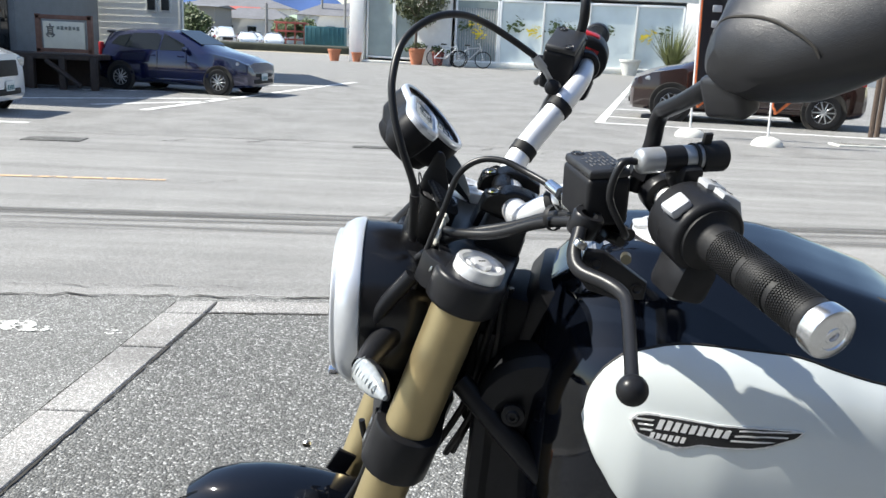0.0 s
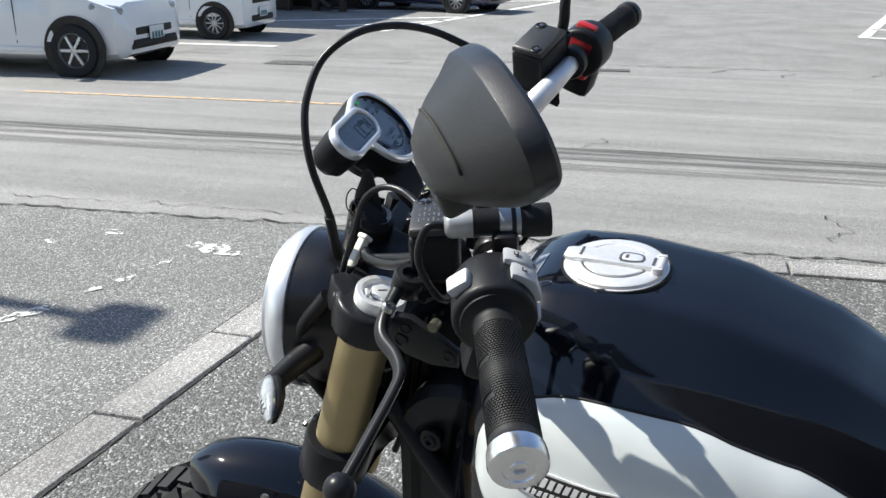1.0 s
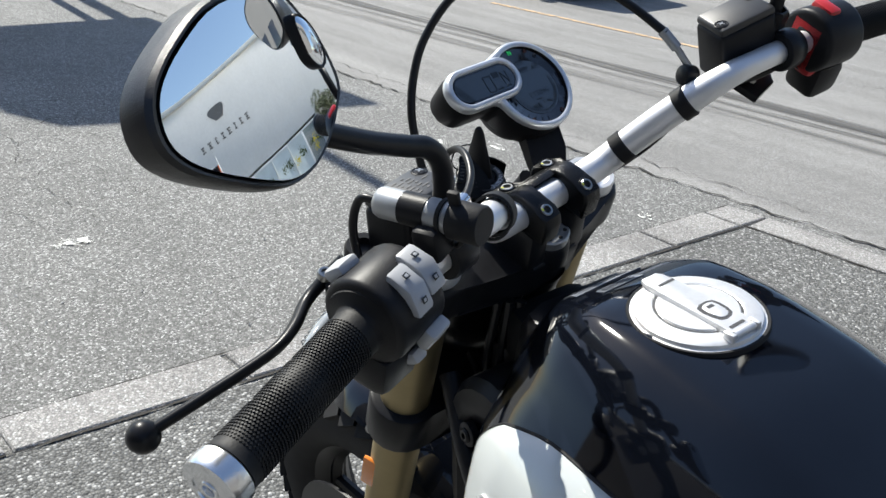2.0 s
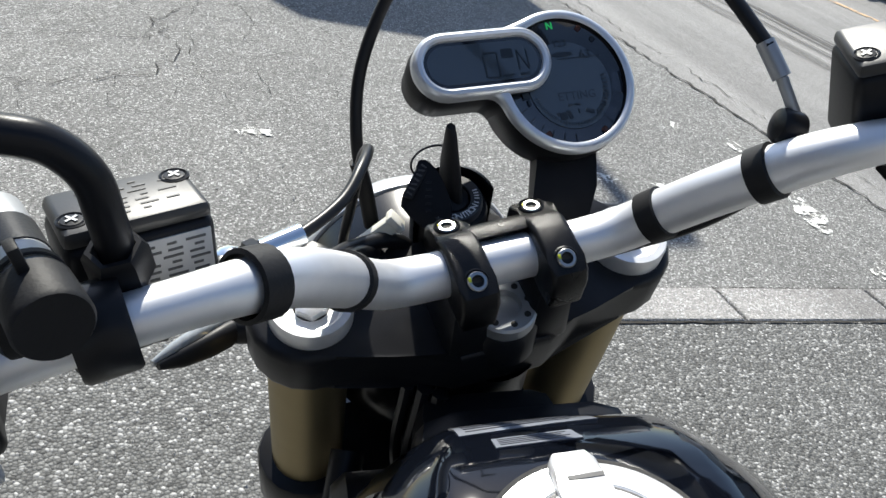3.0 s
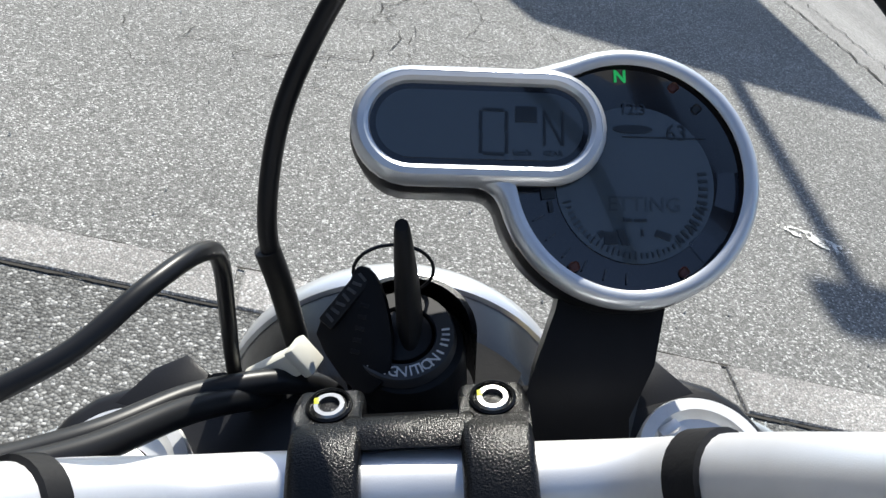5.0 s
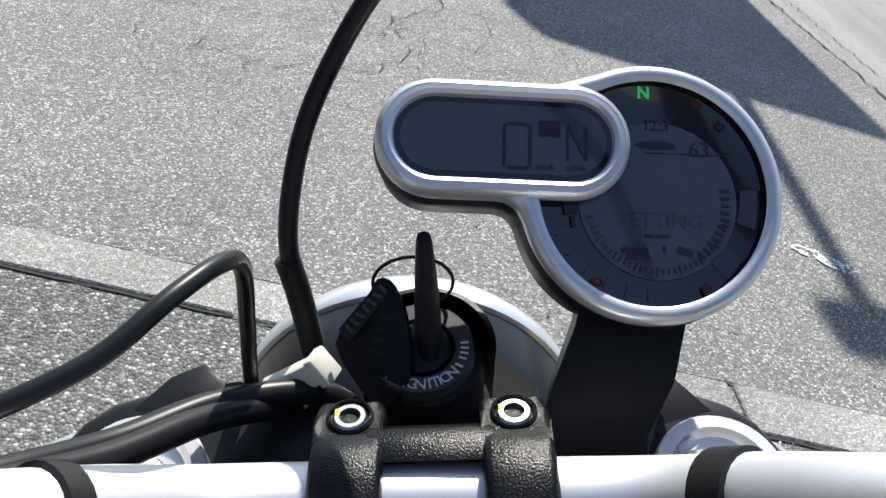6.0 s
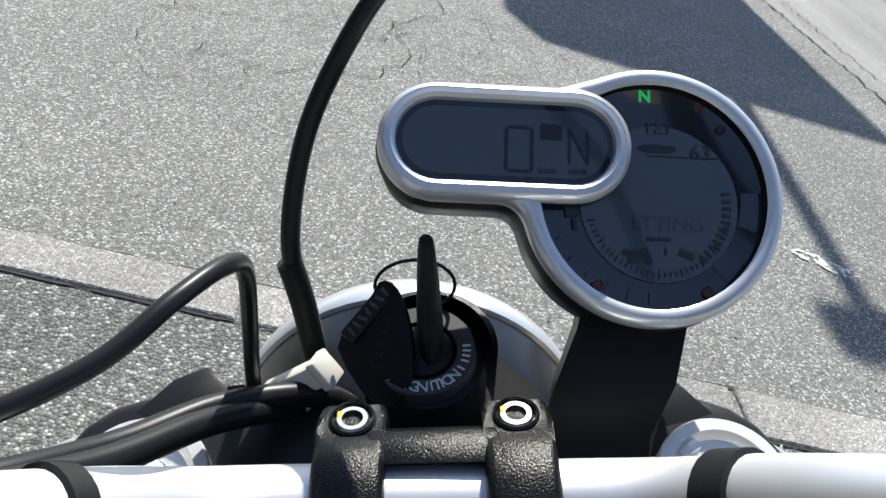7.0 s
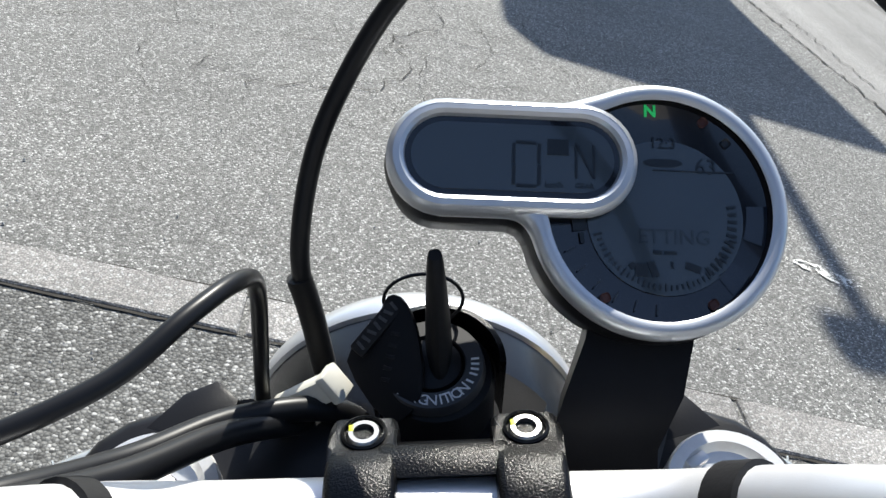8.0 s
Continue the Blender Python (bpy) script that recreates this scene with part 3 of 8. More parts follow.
def blade(pts, wide, thin, up, seg=14, smooth=8):
    """A flattened bar along a smooth curve: half its width along up, half its thickness across."""
    line = spline(pts, smooth)
    rings = []
    for i, p in enumerate(line):
        d = (line[min(i + 1, len(line) - 1)] - line[max(i - 1, 0)]).normalized()
        u = Vector(up)
        u = (u - d * u.dot(d)).normalized()
        v = d.cross(u)
        t = i / (len(line) - 1)
        rings.append([p + u * (wide(t) * math.cos(2 * math.pi * k / seg)) + v * (thin(t) * math.sin(2 * math.pi * k / seg)) for k in range(seg)])
    return loft(rings)


def flip(pts, side):
    """The same points on the other side of the middle plane (side -1 left, +1 right)."""
    return [(CX + side * (x - CX), y, z) for x, y, z in pts]


# -- handlebar --
BAR = [(CX, -0.0330, 0.0355), (0.052, -0.0335, 0.0365), (0.080, -0.0380, 0.0460), (0.101, -0.0490, 0.0710), (0.121, -0.0655, 0.1040), (0.142, -0.0825, 0.1350),
       (0.165, -0.0945, 0.1530), (0.20, -0.1030, 0.1610), (0.25, -0.1095, 0.1620), (0.29, -0.1180, 0.1638), (0.32, -0.1267, 0.1659), (0.435, -0.1600, 0.1740)]
ROLL = pose(CX, -0.03, 0.045, 0, 1.7, 0) @ pose(-CX, 0.03, -0.045)
full = [ROLL @ Vector(p) for p in flip(BAR[:0:-1], -1) + BAR]
handlebar = hp("handlebar", tube(full, lambda t: 0.0143 - 0.0033 * min(1, max(0, (abs(t - 0.5) - 0.2) / 0.1)), 24), M_BARALU, label="silver anodised tapered handlebar")
BARLINE = spline(full, 24)


def bar_at(x):
    return min(range(len(BARLINE)), key=lambda i: abs(BARLINE[i].x - x))


def on_bar(x):
    """A frame on the bar's axis, z along the bar to the outside, x roughly up."""
    i = bar_at(x)
    d = (BARLINE[min(i + 1, len(BARLINE) - 1)] - BARLINE[max(i - 1, 0)]).normalized()
    if x < CX:
        d = -d
    return frame_of(BARLINE[i], d, (0, 0, 1))


def band(x, w=0.012, r=0.0162):
    return hp("rubber_band", lathe([(r - 0.0022, -w / 2 - 0.0008), (r, -w / 2), (r, w / 2), (r - 0.0022, w / 2 + 0.0008)], 24, on_bar(x)), M_RUBBER, handlebar, "black rubber band")


band(0.096, 0.012), band(0.133, 0.012), band(-0.099, 0.008), band(-0.147, 0.014)

# -- bar clamps --
bridge = [(-0.024, 0.047), (-0.0255, 0.0520), (-0.020, 0.0525), (-0.013, 0.0495), (-0.009, 0.0445), (-0.009, 0.036), (-0.018, 0.040)]
clamp = hp("top_clamp", prism(bridge, -0.022, 0.022, 0.002, Matrix(((0, 0, 1, CX), (1, 0, 0, 0), (0, 1, 0, 0), (0, 0, 0, 1)))), M_CRINKLE, label="black textured handlebar clamp")
STRAP = [(-0.0665, 0.022), (-0.0675, 0.042), (-0.064, 0.0510), (-0.055, 0.0535), (-0.046, 0.0560), (-0.034, 0.0570), (-0.025, 0.0560), (-0.018, 0.0525), (-0.013, 0.0475), (-0.004, 0.0440), (0.0025, 0.0405), (0.0035, 0.034), (0.003, 0.022)]
for sx in (-0.0235, 0.0325):
    yz = Matrix(((0, 0, 1, sx), (1, 0, 0, 0), (0, 1, 0, 0), (0, 0, 0, 1)))
    hp("strap", prism(STRAP, -0.0118, 0.0118, 0.0032, yz, None, 3), M_CRINKLE, clamp)
    riser = hp("bar_riser", rbox((0.030, 0.056, 0.054), 0.006, pose(sx, -0.033, -0.004), taper=0.86), M_SATIN, label="black cast handlebar riser")
    for by, bz, tilt, deep in ((-0.0545, 0.0525, 24, 0.0), (-0.0062, 0.0432, -16, 0.0022)):
        m = pose(sx, by, bz, tilt)
        bolt = hp("clamp_bolt", lathe([(0.0060, -0.006), (0.0060, 0.0022), (0.0053, 0.0030), (0.0037, 0.0030), (0.0034, 0.0004), (0.0, 0.0002)], 24, m), M_BOLT, clamp, "zinc hex socket bolt")
        # dark disc paints the shade inside the hex socket
        hp("hex_socket", lathe([(0.0032, 0.0), (0.0032, 0.0012), (0.0, 0.0012)], 6, m), M_DARKFILL, bolt)
        hp("bolt_seat", lathe([(0.0066, -0.002), (0.0068, 0.0008 + deep), (0.0072, 0.0012 + deep), (0.0080, 0.0006 + deep), (0.0086, -0.004)], 28, m), M_CRINKLE, clamp)
        hp("paint_dab", rbox((0.0018, 0.0030, 0.0006), 0.0002, m @ pose(-0.0044, 0.0018, 0.0028)), M_DAB, clamp, "yellow inspection dab")

# -- triple clamps and fork --
FX = 0.113


def yoke_outline(r, waist, front):
    pts = []
    for k in range(-5, 6):
        a = radians(k * 20)
        pts.append((FX + r * math.cos(a), r * math.sin(a)))
    pts += [(FX * 0.62, front * 0.9), (FX * 0.25, front), (-FX * 0.25, front), (-FX * 0.62, front * 0.9)]
    for k in range(-5, 6):
        a = radians(180 + k * 20)
        pts.append((-FX + r * math.cos(a), r * math.sin(a)))
    pts += [(-FX * 0.6, -waist), (-FX * 0.28, -waist * 1.45), (FX * 0.28, -waist * 1.45), (FX * 0.6, -waist)]
    seen, out = set(), []
    for p in pts:
        q = (round(p[0], 5), round(p[1], 5))
        if q not in seen:
            seen.add(q)
            out.append(p)
    return out


upper = fp("upper_yoke", prism(yoke_outline(0.0405, 0.044, 0.034), -0.050, -0.011, 0.006, None, None, 3), M_SATIN, label="satin black upper fork yoke")
lower = fp("lower_yoke", prism(yoke_outline(0.0405, 0.040, 0.030), -0.275, -0.215, 0.005), M_SATIN, label="satin black lower fork yoke")
for s in (-1, 1):
    fork = fp("fork_tube", lathe([(0.0, -0.014), (0.0275, -0.014), (0.0285, -0.018), (0.0285, -0.47), (0.031, -0.474), (0.031, -0.50), (0.024, -0.505), (0.0, -0.505)], 40, pose(s * FX, 0, 0)), M_GOLD, label="gold anodised fork tube")
    fp("slider", lathe([(0.0225, -0.50), (0.0225, -0.70), (0.0, -0.70)], 28, pose(s * FX, 0, 0)), M_CHROME, fork)
    fp("axle_foot", rbox((0.05, 0.075, 0.12), 0.014, pose(s * FX, 0.018, -0.745)), M_SATIN, fork)
    cap = fp("fork_cap", lathe([(0.0272, -0.014), (0.0272, 0.0005), (0.0262, 0.0022), (0.0212, 0.0022), (0.0185, -0.0015), (0.012, -0.0025), (0.0115, -0.0025)], 40, pose(s * FX + (0.004 if s > 0 else 0.0), -0.005, 0)), M_CASTALU, label="machined aluminium fork cap")
    fp("adjuster", lathe([(0.0115, -0.003), (0.0115, 0.0028), (0.0100, 0.0035), (0.0, 0.0035)], 6, pose(s * FX, -0.005, 0, 0, 0, 20)), M_CASTALU, cap)
    fp("adjuster_slot", rbox((0.0012, 0.010, 0.0008), 0.0003, pose(s * FX, -0.005, 0.0037, 0, 0, 35)), M_SATIN, cap)
    fp("cap_ridge", rbox((0.010, 0.0045, 0.0045), 0.001, pose(s * FX - 0.008, 0.008, 0.0005, 0, 0, 30)), M_CASTALU, cap)
    for bz in (-0.235, -0.258):
        bo = fp("pinch_bolt", lathe([(0.0065, 0.0), (0.0065, 0.004), (0.0052, 0.005), (0.003, 0.005), (0.003, 0.0015), (0, 0.0015)], 18, frame_of((s * FX - 0.012 * s, 0.037, bz), (s * -0.1, 1, 0.05))), M_BOLT, lower, "zinc pinch bolt")
    fp("pinch_bolt", lathe([(0.0062, 0.0), (0.0062, 0.004), (0.005, 0.005), (0.003, 0.005), (0.003, 0.0015), (0, 0.0015)], 18, frame_of((s * FX + s * -0.004, 0.0395, -0.022), (s * 0.15, 1, 0.1))), M_BOLT, upper, "zinc pinch bolt")
    ear = [(s * (FX + 0.012), 0.030), (s * (FX - 0.002), 0.047), (s * (FX - 0.016), 0.054), (s * (FX - 0.027), 0.044), (s * (FX - 0.024), 0.020)]
    fp("pinch_ear", prism(ear[::s], -0.046, -0.010, 0.003), M_SATIN, upper)
    fp("pinch_lug", rbox((0.028, 0.022, 0.052), 0.005, pose(s * FX - s * 0.012, 0.030, -0.246)), M_SATIN, lower)
    fp("reflector", rbox((0.006, 0.022, 0.055), 0.002, pose(s * (FX + 0.0275), 0.010, -0.365, 0, 0, s * -18)), M_AMBERLENS, fork, "amber side reflector")
nut = hp("steering_nut", lathe([(0.021, -0.008), (0.021, 0.0005), (0.0195, 0.002), (0.011, 0.002), (0.0095, -0.002), (0.0, -0.002)], 36, pose(CX, -0.045, 0.002)), M_DULLALU, label="aluminium steering stem nut")
for k in range(8):
    a = 2 * math.pi * k / 8
    # each hole is a dark disc, its shade put into the colour
    hp("nut_hole", lathe([(0.0022, 0), (0.0022, 0.0006), (0, 0.0006)], 10, pose(CX + 0.0155 * math.cos(a), -0.045 + 0.0155 * math.sin(a), 0.0038)), M_DARKFILL, nut)
hp("stem_collar", lathe([(0.0200, -0.008), (0.0235, -0.012), (0.0250, -0.034)], 30, pose(CX, -0.045, 0.002)), M_SATIN, nut)
hp("steering_head", lathe([(0.034, -0.05), (0.030, -0.07), (0.030, -0.20), (0.036, -0.215)], 28, pose(CX, -0.036, 0)), M_SATIN, label="black frame head tube")

# -- ignition and key --
IG = Vector((0.0015, 0.0440, 0.008))
LM = Matrix.Translation(IG) @ Matrix.Diagonal((0.87, 0.87, 1.0, 1.0))
lock = hp("ignition_lock", lathe([(0.0285, -0.066), (0.0285, -0.010), (0.027, -0.006), (0.0225, -0.004), (0.0165, -0.004), (0.0150, -0.005), (0.0, -0.006)], 36, LM), M_PLASTIC, label="black ignition lock")
LR = Matrix.Translation(IG + Vector((-0.0015, 0, 0.0004))) @ Matrix.Diagonal((0.82, 0.82, 1.0, 1.0))
hp("lock_face", lathe([(0.0272, -0.004), (0.0265, 0.0), (0.0258, 0.0012), (0.0172, 0.0012), (0.0165, 0.0)], 40, LR), mat("dark_grey_ring", (0.045, 0.045, 0.048), 0.5, var=0.1), lock, "dark grey printed ring")
hp("lock_barrel", lathe([(0.0150, -0.003), (0.0148, 0.001), (0.012, 0.0025), (0.0, 0.003)], 30, LR), M_PLASTIC, lock)
hp("lock_shroud", lathe([(0.0325, -0.05), (0.0335, 0.003), (0.0305, 0.004), (0.0295, -0.01)], 30, LM @ pose(0, 0, 0, 0, 0, -5), arc=radians(190)), M_CRINKLE, lock)
for ch, ang in zip("IGNITION", (-112, -103, -92, -80, -72, -66, -57, -46)):
    a = radians(ang)
    letters(ch, 0.0066, H @ Matrix.Translation(IG + Vector((-0.0015, 0, 0)) + Vector((math.cos(a) * 0.0178, math.sin(a) * 0.0178, 0.0018))) @ pose(0, 0, 0, 0, 0, ang + 90), 0.0002, "lettering", M_WHITEINK, lock)
a = radians(-135)
letters("P", 0.0070, H @ Matrix.Translation(IG + Vector((-0.0015, 0, 0)) + Vector((math.cos(a) * 0.0178, math.sin(a) * 0.0178, 0.0018))) @ pose(0, 0, 0, 0, 0, -20), 0.0002, "lettering", M_WHITEINK, lock)
for k, ang in enumerate((-20, -12, -4, 4, -32, 150, 158, 190)):
    a = radians(ang)
    hp("print_bar", rbox((0.0009, 0.0034, 0.0004), 0.0001, Matrix.Translation(IG + Vector((-0.0015, 0, 0)) + Vector((math.cos(a) * 0.0178, math.sin(a) * 0.0178, 0.0018))) @ pose(0, 0, 0, 0, 0, ang + 90)), M_WHITEINK, lock)
key = empty("ignition_key", H @ Matrix.Translation(IG), "black plastic ignition key standing in the lock", "key")
KEYM = H @ Matrix.Translation((0.003, 0.0545, -0.008))


def kp(name, bm, material, label=""):
    bmesh.ops.transform(bm, matrix=KEYM, verts=bm.verts)
    return part(name, bm, material, key, label)


kp("fob", loft([[Vector((wx * 0.76 * math.cos(a), oy + wy * math.sin(a), z)) for a in [2 * math.pi * k / 20 for k in range(20)]] for z, wx, wy, oy in ((0.0005, 0.0050, 0.012, -0.006), (0.005, 0.0068, 0.0175, -0.006), (0.018, 0.0074, 0.0180, -0.002), (0.034, 0.0068, 0.0150, 0.001), (0.050, 0.0056, 0.0095, 0.004), (0.063, 0.0044, 0.0060, 0.006), (0.067, 0.0036, 0.0030, 0.007))]), M_RUBBER)
kp("blade", rbox((0.002, 0.009, 0.012), 0.0004, pose(0, 0, -0.002)), M_CHROME)
ring = []
for k in range(25):
    a = 2 * math.pi * k / 24
    ring.append((-0.006 + 0.017 * math.cos(a), 0.016 + 0.006 * math.sin(a), 0.026 + 0.010 * math.sin(a)))
kp("key_ring", tube(ring, 0.0008, 8, smooth=1), M_SATIN, "thin black wire ring")
tag = empty("key_tag", H @ Vector((-0.026, 0.046, 0.015)), "black rubber key tag with raised lettering", "key tag")
tm = H @ frame_of((-0.0205, 0.0475, 0.0165), (-0.30, -0.50, 0.81), (0.66, 0.52, 0.54))
bm = prism(rounded([(-0.020, -0.022), (-0.004, -0.026), (0.012, -0.012), (0.021, 0.004), (0.018, 0.012), (0.004, 0.008), (-0.014, 0.008)], 3), -0.0016, 0.0016, 0.001)
bmesh.ops.transform(bm, matrix=tm, verts=bm.verts)
part("tag_body", bm, M_SHELL, tag)
ts = H @ frame_of((-0.0215, 0.0545, 0.0225), (-0.20, -0.42, 0.88), (0.69, 0.70, 0.10))
bm = rbox((0.028, 0.0075, 0.0030), 0.001, pose(0, 0, 0))
bmesh.ops.transform(bm, matrix=ts, verts=bm.verts)
plate = part("name_strip", bm, M_RUBBER, tag)
for k in range(7):
    bm = rbox((0.0013, 0.0042, 0.0006), 0.0001, pose(-0.0105 + 0.0035 * k, 0, 0.0016, 0, 0, (k % 3) * 14 - 8))
    bmesh.ops.transform(bm, matrix=ts, verts=bm.verts)
    part("print_bar", bm, mat("worn_grey_print", (0.055, 0.055, 0.058), 0.6, var=0.2), plate)
for k in range(5):
    bm = rbox((0.0016, 0.0040, 0.0005), 0.0001, pose(-0.008 + 0.0042 * k, -0.010 + 0.0022 * k, 0.0017, 0, 0, 28))
    bmesh.ops.transform(bm, matrix=tm, verts=bm.verts)
    part("print_bar", bm, M_PLASTIC, tag)

# -- gauge --
GN = Vector((0.0786, -0.4730, 0.8775)).normalized()
G = H @ frame_of((0.0905, 0.0741, 0.0661), GN, (0.9953, -0.0133, -0.0963))
GR, PR = 0.0508, 0.0228
PA, PB = Vector((-0.0835, 0.0178)), Vector((-0.0315, 0.0178))


def gp(name, bm, material, parent, label="", **k):
    bmesh.ops.transform(bm, matrix=G, verts=bm.verts)
    return part(name, bm, material, parent, label, **k)


DG = G @ pose(0.0013, 0.0011, -0.0040) @ Matrix.Diagonal((1.013, 1.013, 1.0, 1.0))      # the dial's face, sunk below the rim


def dp(name, bm, material, parent, label="", **k):
    bmesh.ops.transform(bm, matrix=DG, verts=bm.verts)
    return part(name, bm, material, parent, label, **k)


def sd_gauge(p, fillet=0.010):
    c = p.length - GR
    t = max(0, min(1, (p - PA).dot(PB - PA) / (PB - PA).length_squared))
    q = (p - PA.lerp(PB, t)).length - PR
    h = max(0, min(1, 0.5 + 0.5 * (q - c) / fillet))
    return q + (c - q) * h - fillet * h * (1 - h)


def gauge_outline(level, n=128):
    """The joined outline of dial and window, drawn in by -level."""
    o = Vector((-0.036, 0.010))
    out = []
    for k in range(n):
        a = 2 * math.pi * k / n
        d = Vector((math.cos(a), math.sin(a)))
        r0, r1 = 0.004, 0.12
        for _ in range(60):
            rm = (r0 + r1) / 2
            inside = all(sd_gauge(o + d * (rm * f)) < level for f in (0.6, 0.8, 0.9, 1.0))
            r0, r1 = (rm, r1) if inside else (r0, rm)
        out.append(o + d * r0)
    return out


def stadium(r, n=16):
    pts = [PB + Vector((math.cos(a), math.sin(a))) * r for a in [math.pi * (-0.5 + k / n) for k in range(n + 1)]]
    pts += [PA + Vector((math.cos(a), math.sin(a))) * r for a in [math.pi * (0.5 + k / n) for k in range(n + 1)]]
    return pts


def ring3(pts, z):
    return [Vector((p[0], p[1], z)) for p in pts]


gauge = gp("gauge", loft([ring3(gauge_outline(-0.009), -0.044), ring3(gauge_outline(-0.002), -0.036), ring3(gauge_outline(0.0006), -0.012), ring3(gauge_outline(-0.0010), -0.001), ring3(gauge_outline(-0.0064), -0.0004), ring3(gauge_outline(-0.0074), -0.0042)]), M_SHELL, bike, "round and pill-shaped instrument gauge")
gp("back_shell", lathe([(0.0, -0.060), (0.030, -0.060), (0.037, -0.055), (0.040, -0.044), (0.041, -0.030)], 40), M_SHELL, gauge)
OUT0, OUT1, OUT2, OUT3 = gauge_outline(0.0), gauge_outline(-0.0008), gauge_outline(-0.0028), gauge_outline(-0.0050)
gp("rim", loft([ring3(OUT0, -0.0045), ring3(OUT0, -0.0005), ring3(OUT1, 0.0016), ring3(OUT2, 0.0030), ring3(OUT3, 0.0030), ring3(gauge_outline(-0.0068), 0.0016)], cap=False), M_SILVERRIM, gauge, "satin silver rim")
gp("window_ring", loft([ring3(stadium(PR - 0.0052), 0.0030), ring3(stadium(PR - 0.0026), 0.0046), ring3(stadium(PR - 0.0050), 0.0050), ring3(stadium(PR - 0.0066), 0.0040), ring3(stadium(PR - 0.0076), 0.0006)], cap=False), M_SILVERRIM, gauge, "satin silver window ring")
gp("window_wall", loft([ring3(stadium(PR - 0.0004), -0.0064), ring3(stadium(PR - 0.0004), 0.0010), ring3(stadium(PR - 0.0060), 0.0010)], cap=False), M_SHELL, gauge)
gp("window_ring", loft([ring3(stadium(PR), 0.0008), ring3(stadium(PR - 0.0006), 0.0032), ring3(stadium(PR - 0.0026), 0.0047)], cap=False), M_SILVERRIM, gauge)
gp("dial_mask", lathe([(0.0, -0.0028), (GR - 0.0068, -0.0028), (GR - 0.0060, -0.0022)], 64), M_LCDEDGE, gauge, "dark glossy dial glass")
LC = Vector((0.0015, -0.0035))
dp("dial_display", lathe([(0.0, 0.0016), (0.0305, 0.0016), (0.0305, 0.0012)], 56, pose(LC.x, LC.y, 0)), M_LCD, gauge, "grey-green liquid crystal display")
gp("window_mask", prism([tuple(p) for p in stadium(PR - 0.0072)], 0.0005, 0.0020), M_LCDEDGE, gauge, "dark glossy window glass")
LW = [(p[0], p[1]) for p in stadium(PR - 0.0095)]
gp("window_display", prism(LW, 0.0016, 0.0024), M_LCD, gauge, "grey-green liquid crystal display")


def ink(name, x, y, w, h, rot=0.0, z=0.0026, material=None):
    return (gp if z > 0.0022 else dp)(name, rbox((w, h, 0.0003), 0.0, pose(x, y, z, 0, 0, rot)), material or M_INK, gauge, smooth=False)


# digits of the speed window: a tall segment nought, a small block, N
ZX, ZY, ZW, ZH = -0.0525, 0.0152, 0.0098, 0.0172
for x, y, w, h in ((0, ZH / 2, ZW * 0.8, 0.0012), (0, -ZH / 2, ZW * 0.8, 0.0012), (-ZW / 2, ZH / 4, 0.0013, ZH * 0.46), (ZW / 2, ZH / 4, 0.0013, ZH * 0.46), (-ZW / 2, -ZH / 4, 0.0013, ZH * 0.46), (ZW / 2, -ZH / 4, 0.0013, ZH * 0.46)):
    ink("segment", ZX + x, ZY + y, w, h, -2)
ink("segment", -0.0402, 0.0224, 0.0082, 0.0062)
for x in (-0.0332, -0.0262):
    ink("segment", x, 0.0171, 0.0010, 0.0135)
ink("segment", -0.0297, 0.0171, 0.0010, 0.0145, 27)
letters("km/h", 0.0036, G @ pose(-0.0418, 0.0072, 0.0026), 0.0001, "lettering", M_INK, gauge)
letters("GEAR", 0.0030, G @ pose(-0.0300, 0.0072, 0.0026), 0.0001, "lettering", M_INK, gauge)
DZ = 0.0019
ink("segment", 0.0130, 0.0150, 0.032, 0.00035, 0, DZ)
dp("badge_print", prism([(LC.x - 0.0005 + 0.0062 * math.cos(a) + (0.0015 if math.cos(a) > 0 else -0.0015), 0.0180 + 0.0016 * math.sin(a)) for a in [2 * math.pi * k / 20 for k in range(20)]], DZ - 0.0001, DZ + 0.0001), M_INK, gauge, smooth=False)
letters("12:3", 0.0062, DG @ pose(0.0012, 0.0258, DZ), 0.0001, "lettering", M_INK, gauge)
letters("63", 0.0088, DG @ pose(0.0180, 0.0168, DZ), 0.0001, "lettering", M_INK, gauge)
letters("ETTING", 0.0082, DG @ pose(0.0046, -0.0115, DZ), 0.0001, "lettering", M_FAINT, gauge)
ink("segment", -0.0020, -0.0175, 0.0032, 0.0014, 0, DZ), ink("segment", 0.0030, -0.0175, 0.0048, 0.0012, 0, DZ)
for k, (x, y, w, h) in enumerate(((-0.0085, -0.0245, 0.0050, 0.0048), (-0.0045, -0.0240, 0.0016, 0.0060), (-0.0030, -0.0240, 0.0012, 0.0060), (0.0115, -0.0230, 0.0060, 0.0026), (0.0035, -0.0222, 0.0010, 0.0026), (-0.0120, -0.0230, 0.0022, 0.0024))):
    ink("segment", x, y, w, h, (0, 20, 20, -18, 0, 30)[k], DZ)
for k in range(34):                 # rev scale round the foot of the dial
    a = radians(196 + 150 * k / 33)
    ink("tick", LC.x + 0.0275 * math.cos(a), LC.y + 0.0275 * math.sin(a), 0.0020 if k % 4 else 0.0030, 0.0007, math.degrees(a), DZ)
for k in range(11):
    a = radians(-52 + 62 * k / 10)
    ink("tick", LC.x + 0.0262 * math.cos(a), LC.y + 0.0262 * math.sin(a), 0.0034, 0.0012, math.degrees(a), DZ)
